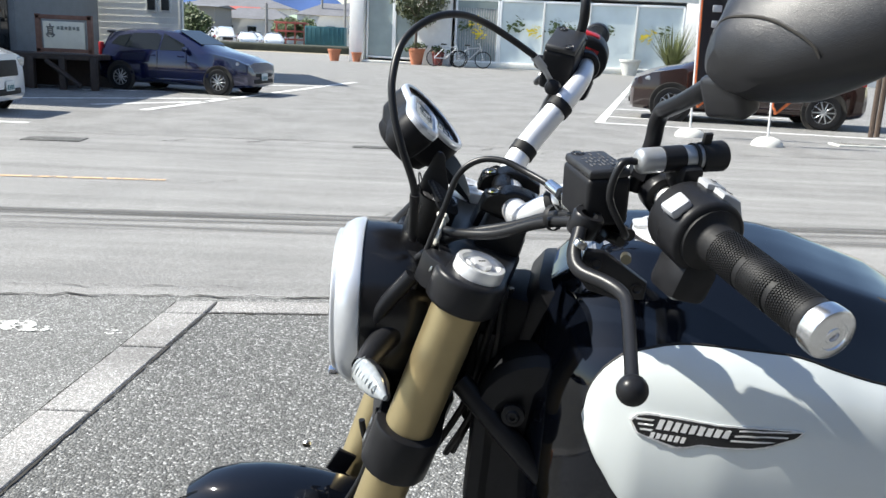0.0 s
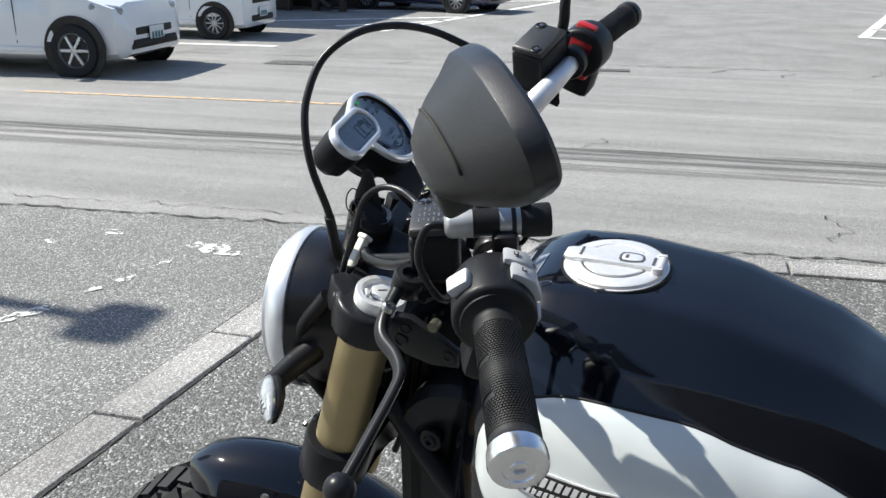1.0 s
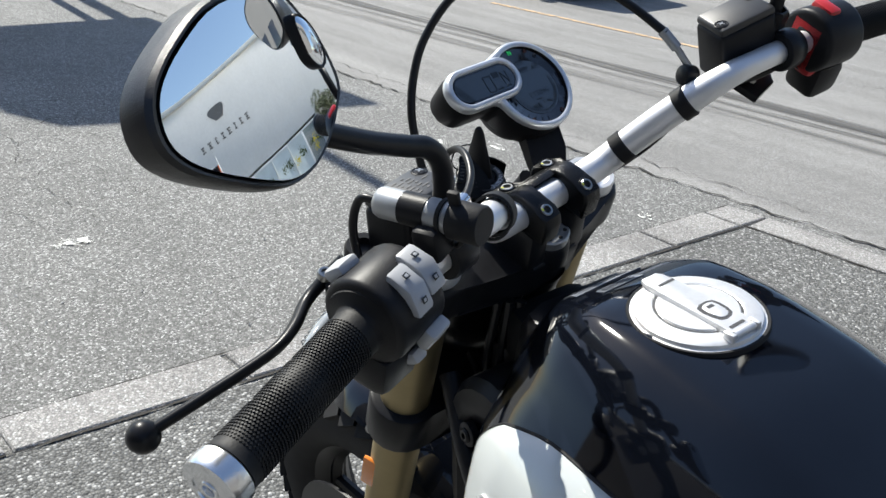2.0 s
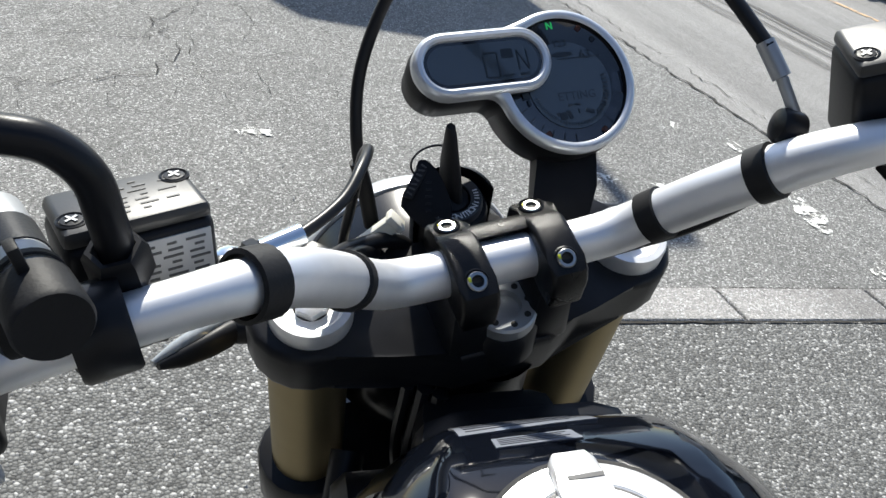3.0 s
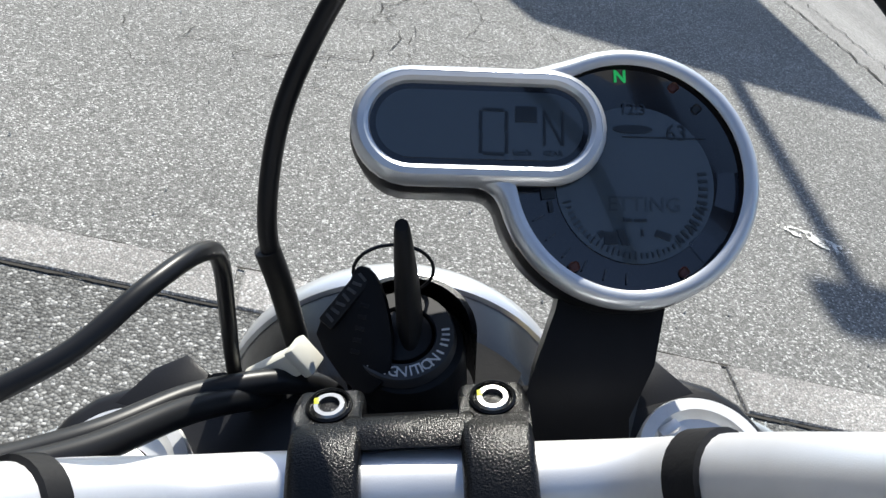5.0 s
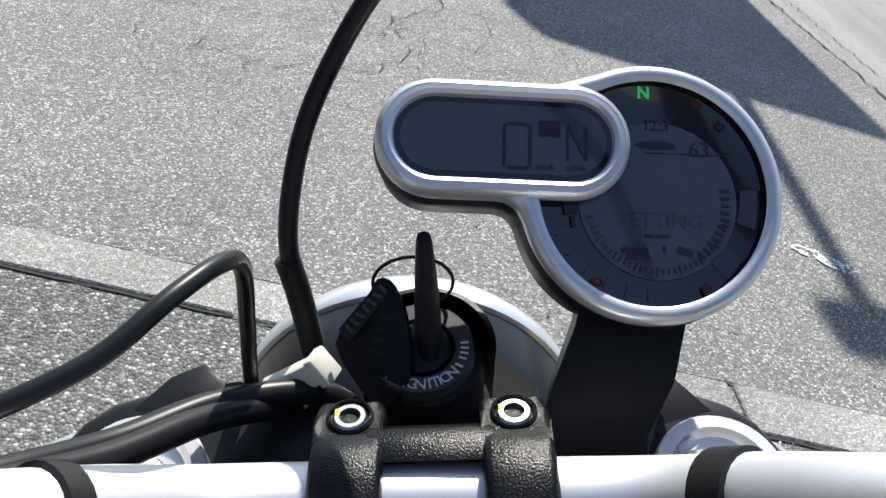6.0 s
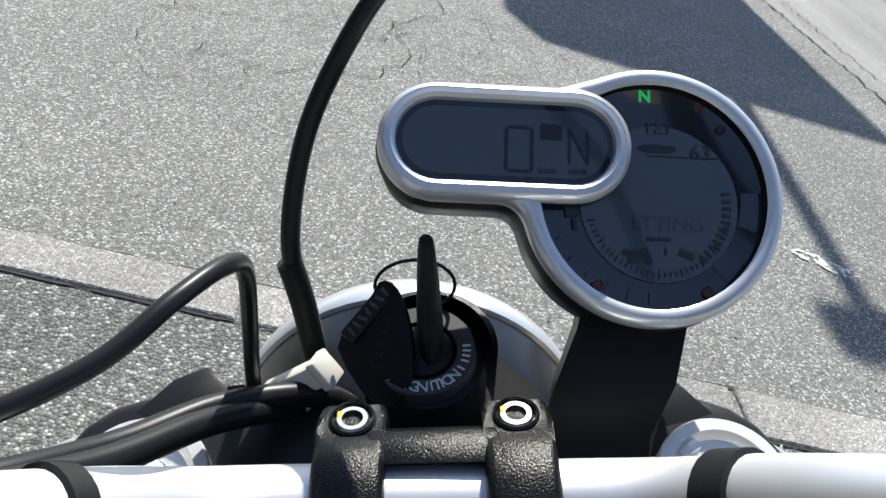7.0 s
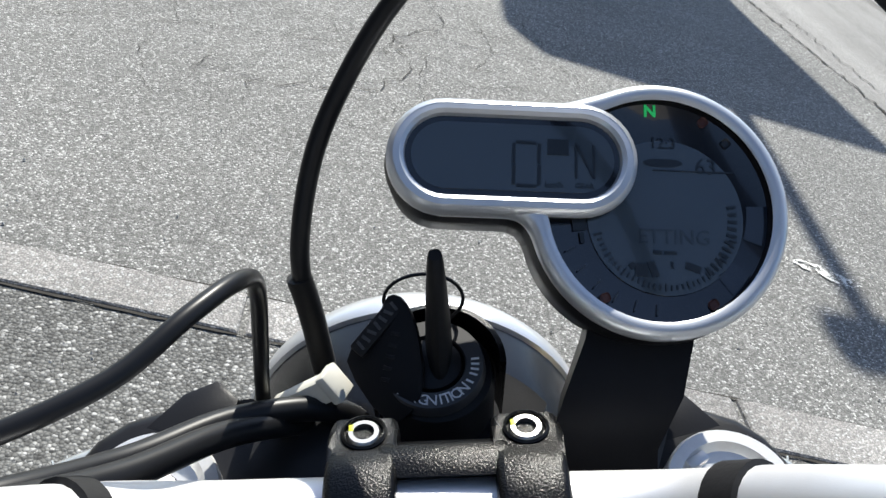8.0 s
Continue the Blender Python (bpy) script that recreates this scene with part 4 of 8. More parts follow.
for k in range(6):
    a = radians(206 + 60 * k / 5)
    ink("tick", 0.0395 * math.cos(a), 0.0395 * math.sin(a), 0.0042, 0.0006, math.degrees(a), 0.0017, mat("scale_print", (0.05, 0.06, 0.075), 0.4))
ink("fuel_icon", -0.0320, -0.0078, 0.0052, 0.0044, 8, 0.0017), ink("fuel_icon", -0.0310, -0.0128, 0.0016, 0.0042, 8, 0.0017)
letters("N", 0.0066, DG @ pose(-0.0035, 0.0388, 0.0017), 0.0002, "neutral_light", M_GREEN, gauge, bold=0.0002)
for x, y in ((0.0175, 0.0352), (0.0262, 0.0268), (-0.0225, -0.0355), (0.0190, -0.0368)):
    ob = dp("warning_icon", rbox((0.0040, 0.0036, 0.0004), 0.0008, pose(x, y, 0.0016, 0, 0, 40 if x > 0 else 20), seg=1), M_AMBER if (y < 0.03 and x < 0.025) or x == 0.0175 else M_INK, gauge, "faint amber warning icon")
for ang, w in ((-8, 22), (-44, 14)):
    pts = [(0.0335 * math.cos(radians(ang + k)), 0.0335 * math.sin(radians(ang + k))) for k in range(-w // 2, w // 2 + 1, 2)] + [(0.0435 * math.cos(radians(ang + k)), 0.0435 * math.sin(radians(ang + k))) for k in range(w // 2, -w // 2 - 1, -2)]
    dp("dial_band", prism(pts, 0.0013, 0.0016), mat("dial_blue_band", (0.020, 0.026, 0.040), 0.2, coat=1.0), gauge, smooth=False)
# stay from the yoke to the gauge
hp("gauge_stay", loft([[Vector(p) for p in r] for r in (
    [(0.044, 0.006, 0.000), (0.088, 0.006, 0.000), (0.088, 0.000, -0.008), (0.044, 0.000, -0.008)],
    [(0.052, 0.024, 0.012), (0.098, 0.020, 0.016), (0.098, 0.026, 0.008), (0.052, 0.030, 0.004)],
    [(0.062, 0.044, 0.022), (0.104, 0.040, 0.030), (0.104, 0.048, 0.020), (0.062, 0.052, 0.012)],
    [(0.070, 0.070, 0.035), (0.108, 0.066, 0.036), (0.108, 0.072, 0.022), (0.070, 0.076, 0.022)])]), M_SHELL, label="black gauge stay")


# -- headlight --
HN = Vector((0, 0.957, -0.29))
HL = H @ frame_of((-0.013, 0.067, -0.138), HN, (1, 0, 0))


def lp(name, bm, material, parent, label="", **k):
    bmesh.ops.transform(bm, matrix=HL, verts=bm.verts)
    return part(name, bm, material, parent, label, **k)


headlight = lp("headlight", lathe([(0.0, -0.098), (0.040, -0.096), (0.062, -0.088), (0.080, -0.066), (0.0925, -0.030), (0.0957, -0.006), (0.0962, 0.018), (0.090, 0.020)], 56), M_BUCKET, bike, "round headlight with a black shell")
lp("rim", lathe([(0.0940, 0.0180), (0.0982, 0.0195), (0.0992, 0.0235), (0.0976, 0.0330), (0.0915, 0.0435), (0.0850, 0.047), (0.0815, 0.046)], 64), M_SILVERRIM, headlight, "silver headlight rim")
lp("inner_rim", lathe([(0.0850, 0.0465), (0.0845, 0.051), (0.0815, 0.053), (0.0785, 0.051)], 64), M_SILVERRIM, headlight, "polished inner rim")
lp("lens", lathe([(0.0, 0.060), (0.030, 0.0592), (0.055, 0.0565), (0.072, 0.052), (0.0800, 0.048), (0.0800, 0.045), (0.072, 0.049), (0.055, 0.0535), (0.030, 0.0562), (0.0, 0.057)], 48), M_LENS, headlight, "clear glass lens")
lp("reflector", lathe([(0.0, -0.03), (0.03, -0.024), (0.06, 0.005), (0.079, 0.045)], 40), M_CHROME, headlight)
for k in range(2):
    a = radians(45 + 90 * k)
    lp("rim_clip", rbox((0.010, 0.016, 0.012), 0.002, pose(0.0865 * math.cos(a), 0.0865 * math.sin(a), 0.050, 0, 0, math.degrees(a))), M_CHROME, headlight)
hp("headlight_cowl", prism(rounded([(-0.058, 0.036), (-0.048, 0.060), (-0.02, 0.078), (0.02, 0.078), (0.048, 0.060), (0.058, 0.036), (0.04, 0.022), (-0.04, 0.022)], 4), -0.066, -0.046, 0.008, None, None, 3), M_SATIN, headlight)
TOFK = FK.inverted() @ H
for s in (-1, 1):
    def sig(x, y, z):
        q = TOFK @ Vector((-x, y, z))
        return Vector((-s * q.x, q.y, q.z))
    hp("headlight_bracket", tube([(s * 0.085, 0.035, -0.205), (s * 0.098, 0.060, -0.16), (s * 0.096, 0.075, -0.11), (s * 0.090, 0.055, -0.05)], 0.009, 10), M_SATIN, headlight)
    signal = fp("turn_signal", tube([sig(0.086, 0.050, -0.122), sig(0.118, 0.066, -0.131), sig(0.160, 0.079, -0.134)], lambda t: 0.0165 - 0.0045 * t, 16), M_PLASTIC, label="black turn signal with a clear lens")
    sa, sb = sig(0.156, 0.080, -0.134), sig(0.2205, 0.0476, -0.1183)
    sx = (sb - sa).normalized()
    sn = Vector((s * -0.30, 0.95, 0.10))
    sn = (sn - sx * sn.dot(sx)).normalized()
    sy = sn.cross(sx)

    def pod(d, w, h, o):
        return [sa + sx * d + sn * (o + h * 0.85 * math.cos(a)) + sy * (w * 0.76 * math.sin(a)) for a in [2 * math.pi * k / 18 for k in range(18)]]
    fp("signal_body", loft([pod(-0.006, 0.011, 0.009, 0.0), pod(0.012, 0.018, 0.012, -0.001), pod(0.030, 0.019, 0.011, -0.001), pod(0.052, 0.014, 0.009, 0.001), pod(0.070, 0.005, 0.004, 0.004)]), M_PLASTIC, signal)
    lens = fp("signal_lens", loft([pod(0.004, 0.012, 0.006, 0.007), pod(0.014, 0.0175, 0.009, 0.008), pod(0.032, 0.0190, 0.010, 0.008), pod(0.054, 0.0140, 0.008, 0.008), pod(0.072, 0.004, 0.003, 0.008)]), M_SIGLENS, signal, "clear ribbed lens")
    for k in range(7):
        f_ = 0.012 + 0.0075 * k
        fp("lens_rib", tube([sa + sx * f_ + sy * (0.0140 - 0.0011 * k) + sn * 0.010, sa + sx * f_ + sn * 0.0164, sa + sx * f_ - sy * (0.0140 - 0.0011 * k) + sn * 0.010], 0.0008, 6), M_SIGLENS, lens)

# -- front wheel and fender --
AX = Vector((0.0, 0.040, -0.766))
W = FK @ frame_of(AX, (1, 0, 0), (0, 1, 0))


def wp(m, name, bm, material, parent, label=""):
    bmesh.ops.transform(bm, matrix=m, verts=bm.verts)
    return part(name, bm, material, parent, label)


def wheel(m, name, width, radius, label):
    hub = wp(m, name, lathe([(0.0, -0.05), (0.032, -0.05), (0.036, -0.03), (0.030, 0.0), (0.036, 0.03), (0.032, 0.05), (0.0, 0.05)], 24), M_SATIN, bike, label)
    w = width / 2
    wp(m, "tyre", lathe([(radius - 0.105, -w * 0.62), (radius - 0.085, -w * 0.92), (radius - 0.050, -w), (radius - 0.022, -w * 0.86), (radius - 0.010, -w * 0.5), (radius - 0.006, 0), (radius - 0.010, w * 0.5), (radius - 0.022, w * 0.86), (radius - 0.050, w), (radius - 0.085, w * 0.92), (radius - 0.105, w * 0.62)], 72), M_TYRE, hub, "black block-tread tyre")
    rim = wp(m, "rim", lathe([(radius - 0.098, -w * 0.66), (radius - 0.106, -w * 0.62), (radius - 0.124, -w * 0.3), (radius - 0.124, w * 0.3), (radius - 0.106, w * 0.62), (radius - 0.098, w * 0.66), (radius - 0.110, w * 0.5), (radius - 0.135, 0), (radius - 0.110, -w * 0.5), (radius - 0.098, -w * 0.66)], 64), M_SATIN, hub, "black cast rim")
    for k in range(10):
        a0, a1 = 2 * math.pi * k / 10, 2 * math.pi * (k + (0.35 if k % 2 else -0.35)) / 10
        wp(m, "spoke", tube([(0.03 * math.cos(a0), 0.03 * math.sin(a0), 0.0), ((radius - 0.12) * math.cos(a1), (radius - 0.12) * math.sin(a1), 0.0)], 0.011, 8, smooth=1), M_SATIN, rim)
    tread = bmesh.new()
    n = 44
    for k in range(n):
        for row, (off, hw, hl, drop, skew) in enumerate(((-0.74, 0.30, 0.36, 0.017, 24), (0.0, 0.36, 0.36, 0.004, -20), (0.74, 0.30, 0.36, 0.017, 24))):
            a = 2 * math.pi * (k + 0.5 * (row % 2)) / n
            step = 2 * math.pi * radius / n
            mm = Matrix.Rotation(a, 4, "Z") @ Matrix.Translation((radius - drop - 0.001, 0, off * w)) @ Matrix.Rotation(radians(-38 * (off > 0) + 38 * (off < 0)), 4, "Y") @ Matrix.Rotation(radians(skew), 4, "X")
            rbox((0.011, step * hl * 2, hw * w * 2.0), 0.0, mm, tread)
    wp(m, "tread", tread, M_TYRE, hub)
    return hub


front_wheel = wheel(W, "front_wheel", 0.114, 0.302, "front wheel with a block-tread tyre")
rings = []
for k in range(15):
    a = radians(57 + 81 * k / 14)
    r = 0.345 + 0.004 * math.sin(math.pi * k / 14)
    hw = 0.062 * (min(1.0, 0.45 + 1.9 * math.sin(math.pi * min(1, (k + 0.35) / 9) * 0.5)))
    c = AX + Vector((0, r * math.cos(a), r * math.sin(a)))
    inw = Vector((0, -math.cos(a), -math.sin(a)))
    outer, inner = [], []
    for j in range(13):
        u = -1 + 2 * j / 12
        drop = 0.034 * abs(u) ** 2.6 + (0.010 if k == 0 else 0)
        outer.append(c + Vector((u * hw, 0, 0)) + inw * drop)
        inner.append(c + Vector((u * (hw - 0.003), 0, 0)) + inw * (drop + 0.004))
    rings.append(outer + inner[::-1])
fender = fp("front_fender", loft(rings), M_BLACKPAINT, label="short gloss black front fender")
for s in (-1, 1):
    fp("fender_stay", rbox((0.008, 0.030, 0.10), 0.003, pose(s * 0.083, 0.035, -0.475, 12)), M_SATIN, fender)
    fp("fender_bolt", lathe([(0.006, 0), (0.006, 0.004), (0, 0.005)], 12, frame_of((s * 0.072, 0.085, -0.425), (s, 0, 0.4))), M_BOLT, fender)
disc = wp(W, "brake_disc", lathe([(0.165, 0.083), (0.165, 0.088), (0.118, 0.088), (0.118, 0.083), (0.165, 0.083)], 48), M_SATIN, front_wheel)
disc = wp(W, "brake_disc", lathe([(0.165, -0.083), (0.165, -0.088), (0.118, -0.088), (0.118, -0.083), (0.165, -0.083)], 48), M_SATIN, front_wheel)

# -- grips, switches, levers, mirrors on both sides --
for s in (-1, 1):
    def at(x):
        return on_bar(CX + s * (x - CX))

    prof = []
    for k in range(0, 41):
        z = 0.010 + 0.1155 * k / 40
        prof.append((0.0156 + 0.0012 * math.cos(2 * math.pi * k / 40) ** 2, z))
    g0 = at(0.300)
    grip = hp("grip", lathe([(0.012, -0.004), (0.0258, -0.003), (0.0268, 0.0), (0.0258, 0.0045), (0.0185, 0.0075)] + prof + [(0.0178, 0.1275), (0.012, 0.1280)], 30, g0), M_RUBBER, label="black rubber grip with a knurled face")
    knurl = bmesh.new()
    for i in range(50):
        for j in range(44):
            a = 2 * math.pi * (i + 0.5 * (j % 2)) / 50
            z = 0.020 + 0.0023 * j
            if -0.6 < math.cos(a - 2.3) and abs((z - 0.022) % 0.035 - 0.0335) < 0.0017 and math.cos(a - 2.3) > 0.2:
                continue
            m = g0 @ Matrix.Rotation(a, 4, "Z") @ Matrix.Translation((0.0162, 0, z)) @ Matrix.Rotation(radians(45), 4, "X")
            rbox((0.0018, 0.00135, 0.00135), 0.0, m, knurl, taper=1.0)
    hp("knurling", knurl, M_RUBBER, grip, smooth=False)
    be = hp("bar_end", lathe([(0.0165, 0.1275), (0.0185, 0.1290), (0.0190, 0.1380), (0.0180, 0.1410), (0.0150, 0.1424), (0.0105, 0.1428), (0.0100, 0.1418), (0.0062, 0.1418), (0.0058, 0.1425), (0.0040, 0.1425), (0.0036, 0.1405), (0.0, 0.1405)], 36, g0), M_ALU if s < 0 else M_SATIN, label="brushed aluminium bar end" if s < 0 else "dark bar end")
    # switch housing
    sw0 = at(0.284)
    sw = hp("switch_housing", prism([(0.0315 * math.cos(6.2832 * k / 28), 0.0315 * math.sin(6.2832 * k / 28)) for k in range(28)], -0.027, 0.021, 0.005, sw0, None, 3), M_PLASTIC, label="black switch housing" if s < 0 else "black switch housing with a red kill switch")
    hp("housing_lower", rbox((0.040, 0.040, 0.040), 0.009, sw0 @ pose(-0.040, 0.006 * s, 0.004), None, 2, 0.9), M_PLASTIC, sw)
    hp("housing_seam", lathe([(0.0312, -0.0006), (0.0314, 0.0), (0.0312, 0.0006)], 28, sw0 @ pose(-0.003, 0, -0.004)), M_SATIN, sw)
    if s < 0:
        def btn(dx, dy, dz, sx, sy, sz, rx, name="switch_button", material=M_BTN, label="grey plastic rocker button"):
            return hp(name, rbox((sx, sy, sz), 0.003, sw0 @ pose(dx, dy, dz, 0, 0, rx), None, 2, 0.92), material, sw, label)
        q = 1 if (sw0.to_3x3() @ Vector((0, 1, 0))).y < 0 else -1
        for dz, a0, a1 in ((-0.0175, -2, 54), (-0.0005, 7, 63)):        # two rockers side by side, each a roof of two faces
            pr = [((0.0268, a0 + 2), (0.0352, a0), (0.0362, a0 + 5), (0.0388, (a0 + a1) / 2), (0.0362, a1 - 5), (0.0352, a1), (0.0268, a1 - 2))][0]
            ol_ = [(r_ * math.cos(radians(a_)), q * r_ * math.sin(radians(a_))) for r_, a_ in pr]
            rocker = hp("switch_button", prism(ol_[::q], dz - 0.0078, dz + 0.0078, 0.0014, sw0, None, 2), M_BTN, sw, "grey plastic rocker button")
            for a_ in (a0 + 14, a1 - 14):
                hp("button_icon", rbox((0.0006, 0.0040, 0.0042), 0.0001, sw0 @ pose(0.0379 * math.cos(radians(a_)), q * 0.0379 * math.sin(radians(a_)), dz, 0, 0, q * (a_ + (9 if a_ > (a0 + a1) / 2 else -9)))), M_INK, rocker)
                hp("button_icon", rbox((0.0008, 0.0022, 0.0024), 0.0001, sw0 @ pose(0.0379 * math.cos(radians(a_)), q * 0.0379 * math.sin(radians(a_)), dz, 0, 0, q * (a_ + (9 if a_ > (a0 + a1) / 2 else -9)))), M_BTN, rocker)
        btn(-0.013, q * 0.0325, -0.012, 0.010, 0.020, 0.020, q * 108)
        btn(-0.032, q * 0.026, -0.004, 0.010, 0.013, 0.013, q * 140)
        btn(0.016, q * -0.030, 0.004, 0.010, 0.020, 0.018, q * -50, label="pale flash trigger")
        hp("housing_icon", rbox((0.0006, 0.0022, 0.0026), 0.0001, sw0 @ pose(0.0262, q * -0.004, 0.004)), M_WHITEINK, sw)
    else:
        hp("kill_switch", rbox((0.056, 0.044, 0.014), 0.006, sw0 @ pose(-0.004, -0.002, -0.020)), M_RED, sw, "red switch bezel")
        hp("kill_switch", rbox((0.016, 0.026, 0.016), 0.004, sw0 @ pose(0.026, -0.004, -0.008)), M_RED, sw, "red kill switch")
        hp("switch_core", rbox((0.034, 0.022, 0.016), 0.006, sw0 @ pose(-0.004, -0.002, -0.022)), M_PLASTIC, sw)
        hp("kill_switch", rbox((0.016, 0.016, 0.014), 0.004, sw0 @ pose(-0.034, -0.022, -0.006)), M_RED, sw, "red starter button")
        hp("throttle_cable", tube(flip([(0.262, -0.10, 0.135), (0.225, -0.085, 0.118), (0.17, -0.066, 0.110), (0.12, -0.050, 0.062), (0.08, -0.02, 0.01)], 1), 0.0045, 10), M_HOSE, sw)
        hp("throttle_cable", tube(flip([(0.262, -0.108, 0.140), (0.225, -0.095, 0.122), (0.17, -0.074, 0.112), (0.12, -0.058, 0.060), (0.08, -0.03, 0.01)], 1), 0.0045, 10), M_HOSE, sw)
    # lever perch, reservoir, lever
    p0 = at(0.214 if s < 0 else 0.228)
    perch = hp("lever_perch", lathe([(0.0115, -0.011), (0.0180, -0.011), (0.0190, -0.009), (0.0190, 0.009), (0.0180, 0.011), (0.0115, 0.011)], 26, p0), M_SATIN, label="black lever perch")
    LV = Vector((0, 0, 0)) if s < 0 else Vector((0.012, -0.030, -0.012))

    def lev(*pts):
        return [Vector(p) + LV for p in flip(pts, s)]
    if s < 0:
        hp("perch_body", tube(lev((0.186, -0.080, 0.135), (0.207, -0.058, 0.126), (0.232, -0.048, 0.130)), 0.013, 12), M_SATIN, perch)
    hp("perch_web", prism([(-0.030, -0.012), (0.012, -0.016), (0.026, -0.006), (0.024, 0.010), (-0.010, 0.018), (-0.030, 0.014)][::1], -0.004, 0.004, 0.002, frame_of(lev((0.222, -0.060, 0.119))[0], (0.1, -0.2, 1), (s, 0.25, 0))), M_SATIN, perch)
    if s < 0:
        hub = [(-0.046, 0.120), (-0.060, 0.124), (-0.084, 0.117), (-0.104, 0.111), (-0.108, 0.096), (-0.086, 0.087), (-0.062, 0.086), (-0.046, 0.096)]
        hubm = Matrix(((0.12, 0.0, -1, -0.258), (1, 0, 0.12, 0), (0, 1, 0, 0), (0, 0, 0, 1)))
        hp("lever_hub", prism(hub[::-1], -0.0035, 0.0035, 0.0015, hubm), M_SATIN, perch)
        for hy, hz, hr in ((-0.058, 0.112, 0.0042), (-0.057, 0.099, 0.0050), (-0.098, 0.104, 0.0040)):
            hp("hub_bolt", lathe([(hr + 0.0012, 0.0), (hr + 0.0012, 0.0012), (hr, 0.0016), (hr - 0.0012, 0.0004), (0, 0.0002)], 18, hubm @ pose(hy, hz, 0.0034)), M_SATIN, perch)
        hp("adjuster_wheel", lathe([(0.0, 0.0), (0.0040, 0.0), (0.0044, 0.0010), (0.0044, 0.009), (0, 0.009)], 20, frame_of((-0.262, -0.080, 0.124), (-1, 0.2, 0.1))), mat("dull_brass", (0.16, 0.15, 0.11), 0.4, 0.8, var=0.2), perch, "brass-grey lever adjuster")
    for q_ in ((0.212, -0.060, 0.1255), (0.238, -0.056, 0.1255)):
        hp("perch_bolt", lathe([(0.0050, -0.006), (0.0050, 0.0), (0.0042, 0.0010), (0.0026, 0.0010), (0.0024, -0.001), (0, -0.001)], 16, frame_of(lev(q_)[0], (0.1, -0.2, 1))), M_BOLT, perch, "zinc pivot bolt")
    hp("pivot", lathe([(0.0125, -0.012), (0.0140, -0.010), (0.0140, 0.006), (0.0125, 0.008), (0.0075, 0.008), (0.0065, 0.003), (0, 0.003)], 22, Matrix.Translation(lev((0.240, -0.046, 0.130))[0])), M_SATIN, perch)
    hp("lever", blade(lev((0.252, -0.040, 0.126), (0.272, -0.038, 0.112), (0.290, -0.043, 0.108), (0.312, -0.060, 0.115), (0.331, -0.0690, 0.1180), (0.352, -0.0695, 0.1150), (0.390, -0.0665, 0.1085), (0.428, -0.0630, 0.1020)), lambda t: 0.0070 - 0.0014 * min(1, t * 1.6), lambda t: 0.0054 - 0.0014 * min(1, t * 1.6), (0.1, -0.45, 1.0)), M_SATIN, perch, "black clutch lever" if s < 0 else "black brake lever")
    hp("lever_bolt", lathe([(0.0058, -0.004), (0.0058, 0.0), (0.0048, 0.0012), (0.0030, 0.0012), (0.0028, -0.001), (0, -0.001)], 16, frame_of(lev((0.270, -0.040, 0.1235))[0], (0.1, -0.2, 1))), M_BOLT, perch, "zinc pivot bolt")
    hp("lever_ball", lathe([(0.0112 * math.sin(math.pi * k / 12), -0.0112 * math.cos(math.pi * k / 12)) for k in range(13)], 20, Matrix.Translation(lev((0.4304, -0.063, 0.1013))[0])), M_SATIN, perch)
    if s < 0:
        rm = frame_of((-0.1924, -0.0546, 0.1436), (0.103, 0.322, 0.941), (0.97, 0.20, -0.12))
        rx_, ry_, rz_ = 0.062, 0.040, 0.044
    else:
        rm = frame_of((0.2015, -0.0705, 0.1540), (-0.22, 0.27, 0.94), (0.95, -0.30, 0.31))
        rx_, ry_, rz_ = 0.060, 0.042, 0.054
    res = hp("fluid_reservoir", rbox((rx_, ry_, rz_), 0.005, rm, None, 3, 1.0), M_PLASTIC, label="black brake fluid reservoir")
    lid = hp("reservoir_lid", rbox((rx_ - 0.0008, ry_ - 0.0008, 0.008), 0.0030, rm @ pose(0, 0, rz_ / 2 + 0.0035), None, 2, 0.96), M_LID, res, "black printed lid" if s < 0 else "black lid")
    for dx in (-1, 1):
        sc = rm @ pose(dx * (rx_ / 2 - 0.0075), dx * (ry_ / 2 - 0.0110), rz_ / 2 + 0.0072)
        hp("lid_screw", lathe([(0.0066, -0.0004), (0.0066, 0.0006), (0.0058, 0.0010), (0.0050, 0.0002), (0.0044, 0.0008), (0.0, 0.0012)], 18, sc), M_SATIN, lid)
        for a_ in (30, 120):
            hp("screw_cross", rbox((0.0060, 0.0012, 0.0005), 0.0, sc @ pose(0, 0, 0.0013, 0, 0, a_)), M_BOLT, lid)
    if s < 0:
        for k in range(7):
            for c in range(3 + k % 2):
                hp("print_bar", rbox((0.0075 - 0.0022 * ((k + c) % 3), 0.0011, 0.0003), 0.0, rm @ pose(-0.014 + 0.0098 * c + 0.002 * (k % 2), -0.0125 + 0.0040 * k, rz_ / 2 + 0.0077)), M_LABELINK, lid)
        lab = hp("label", rbox((0.044, 0.0008, 0.028), 0.0002, rm @ pose(0.006, -ry_ / 2 - 0.0003, 0.004)), M_LABEL, res, "white printed label")
        for k in range(8):
            for c in range(4):
                hp("print_bar", rbox((0.0085 - 0.0022 * ((k * 2 + c) % 3), 0.0004, 0.0011), 0.0, rm @ pose(-0.0095 + 0.0102 * c + 0.0012 * (k % 2), -ry_ / 2 - 0.0009, 0.0150 - 0.0031 * k)), M_LABELINK, lab)
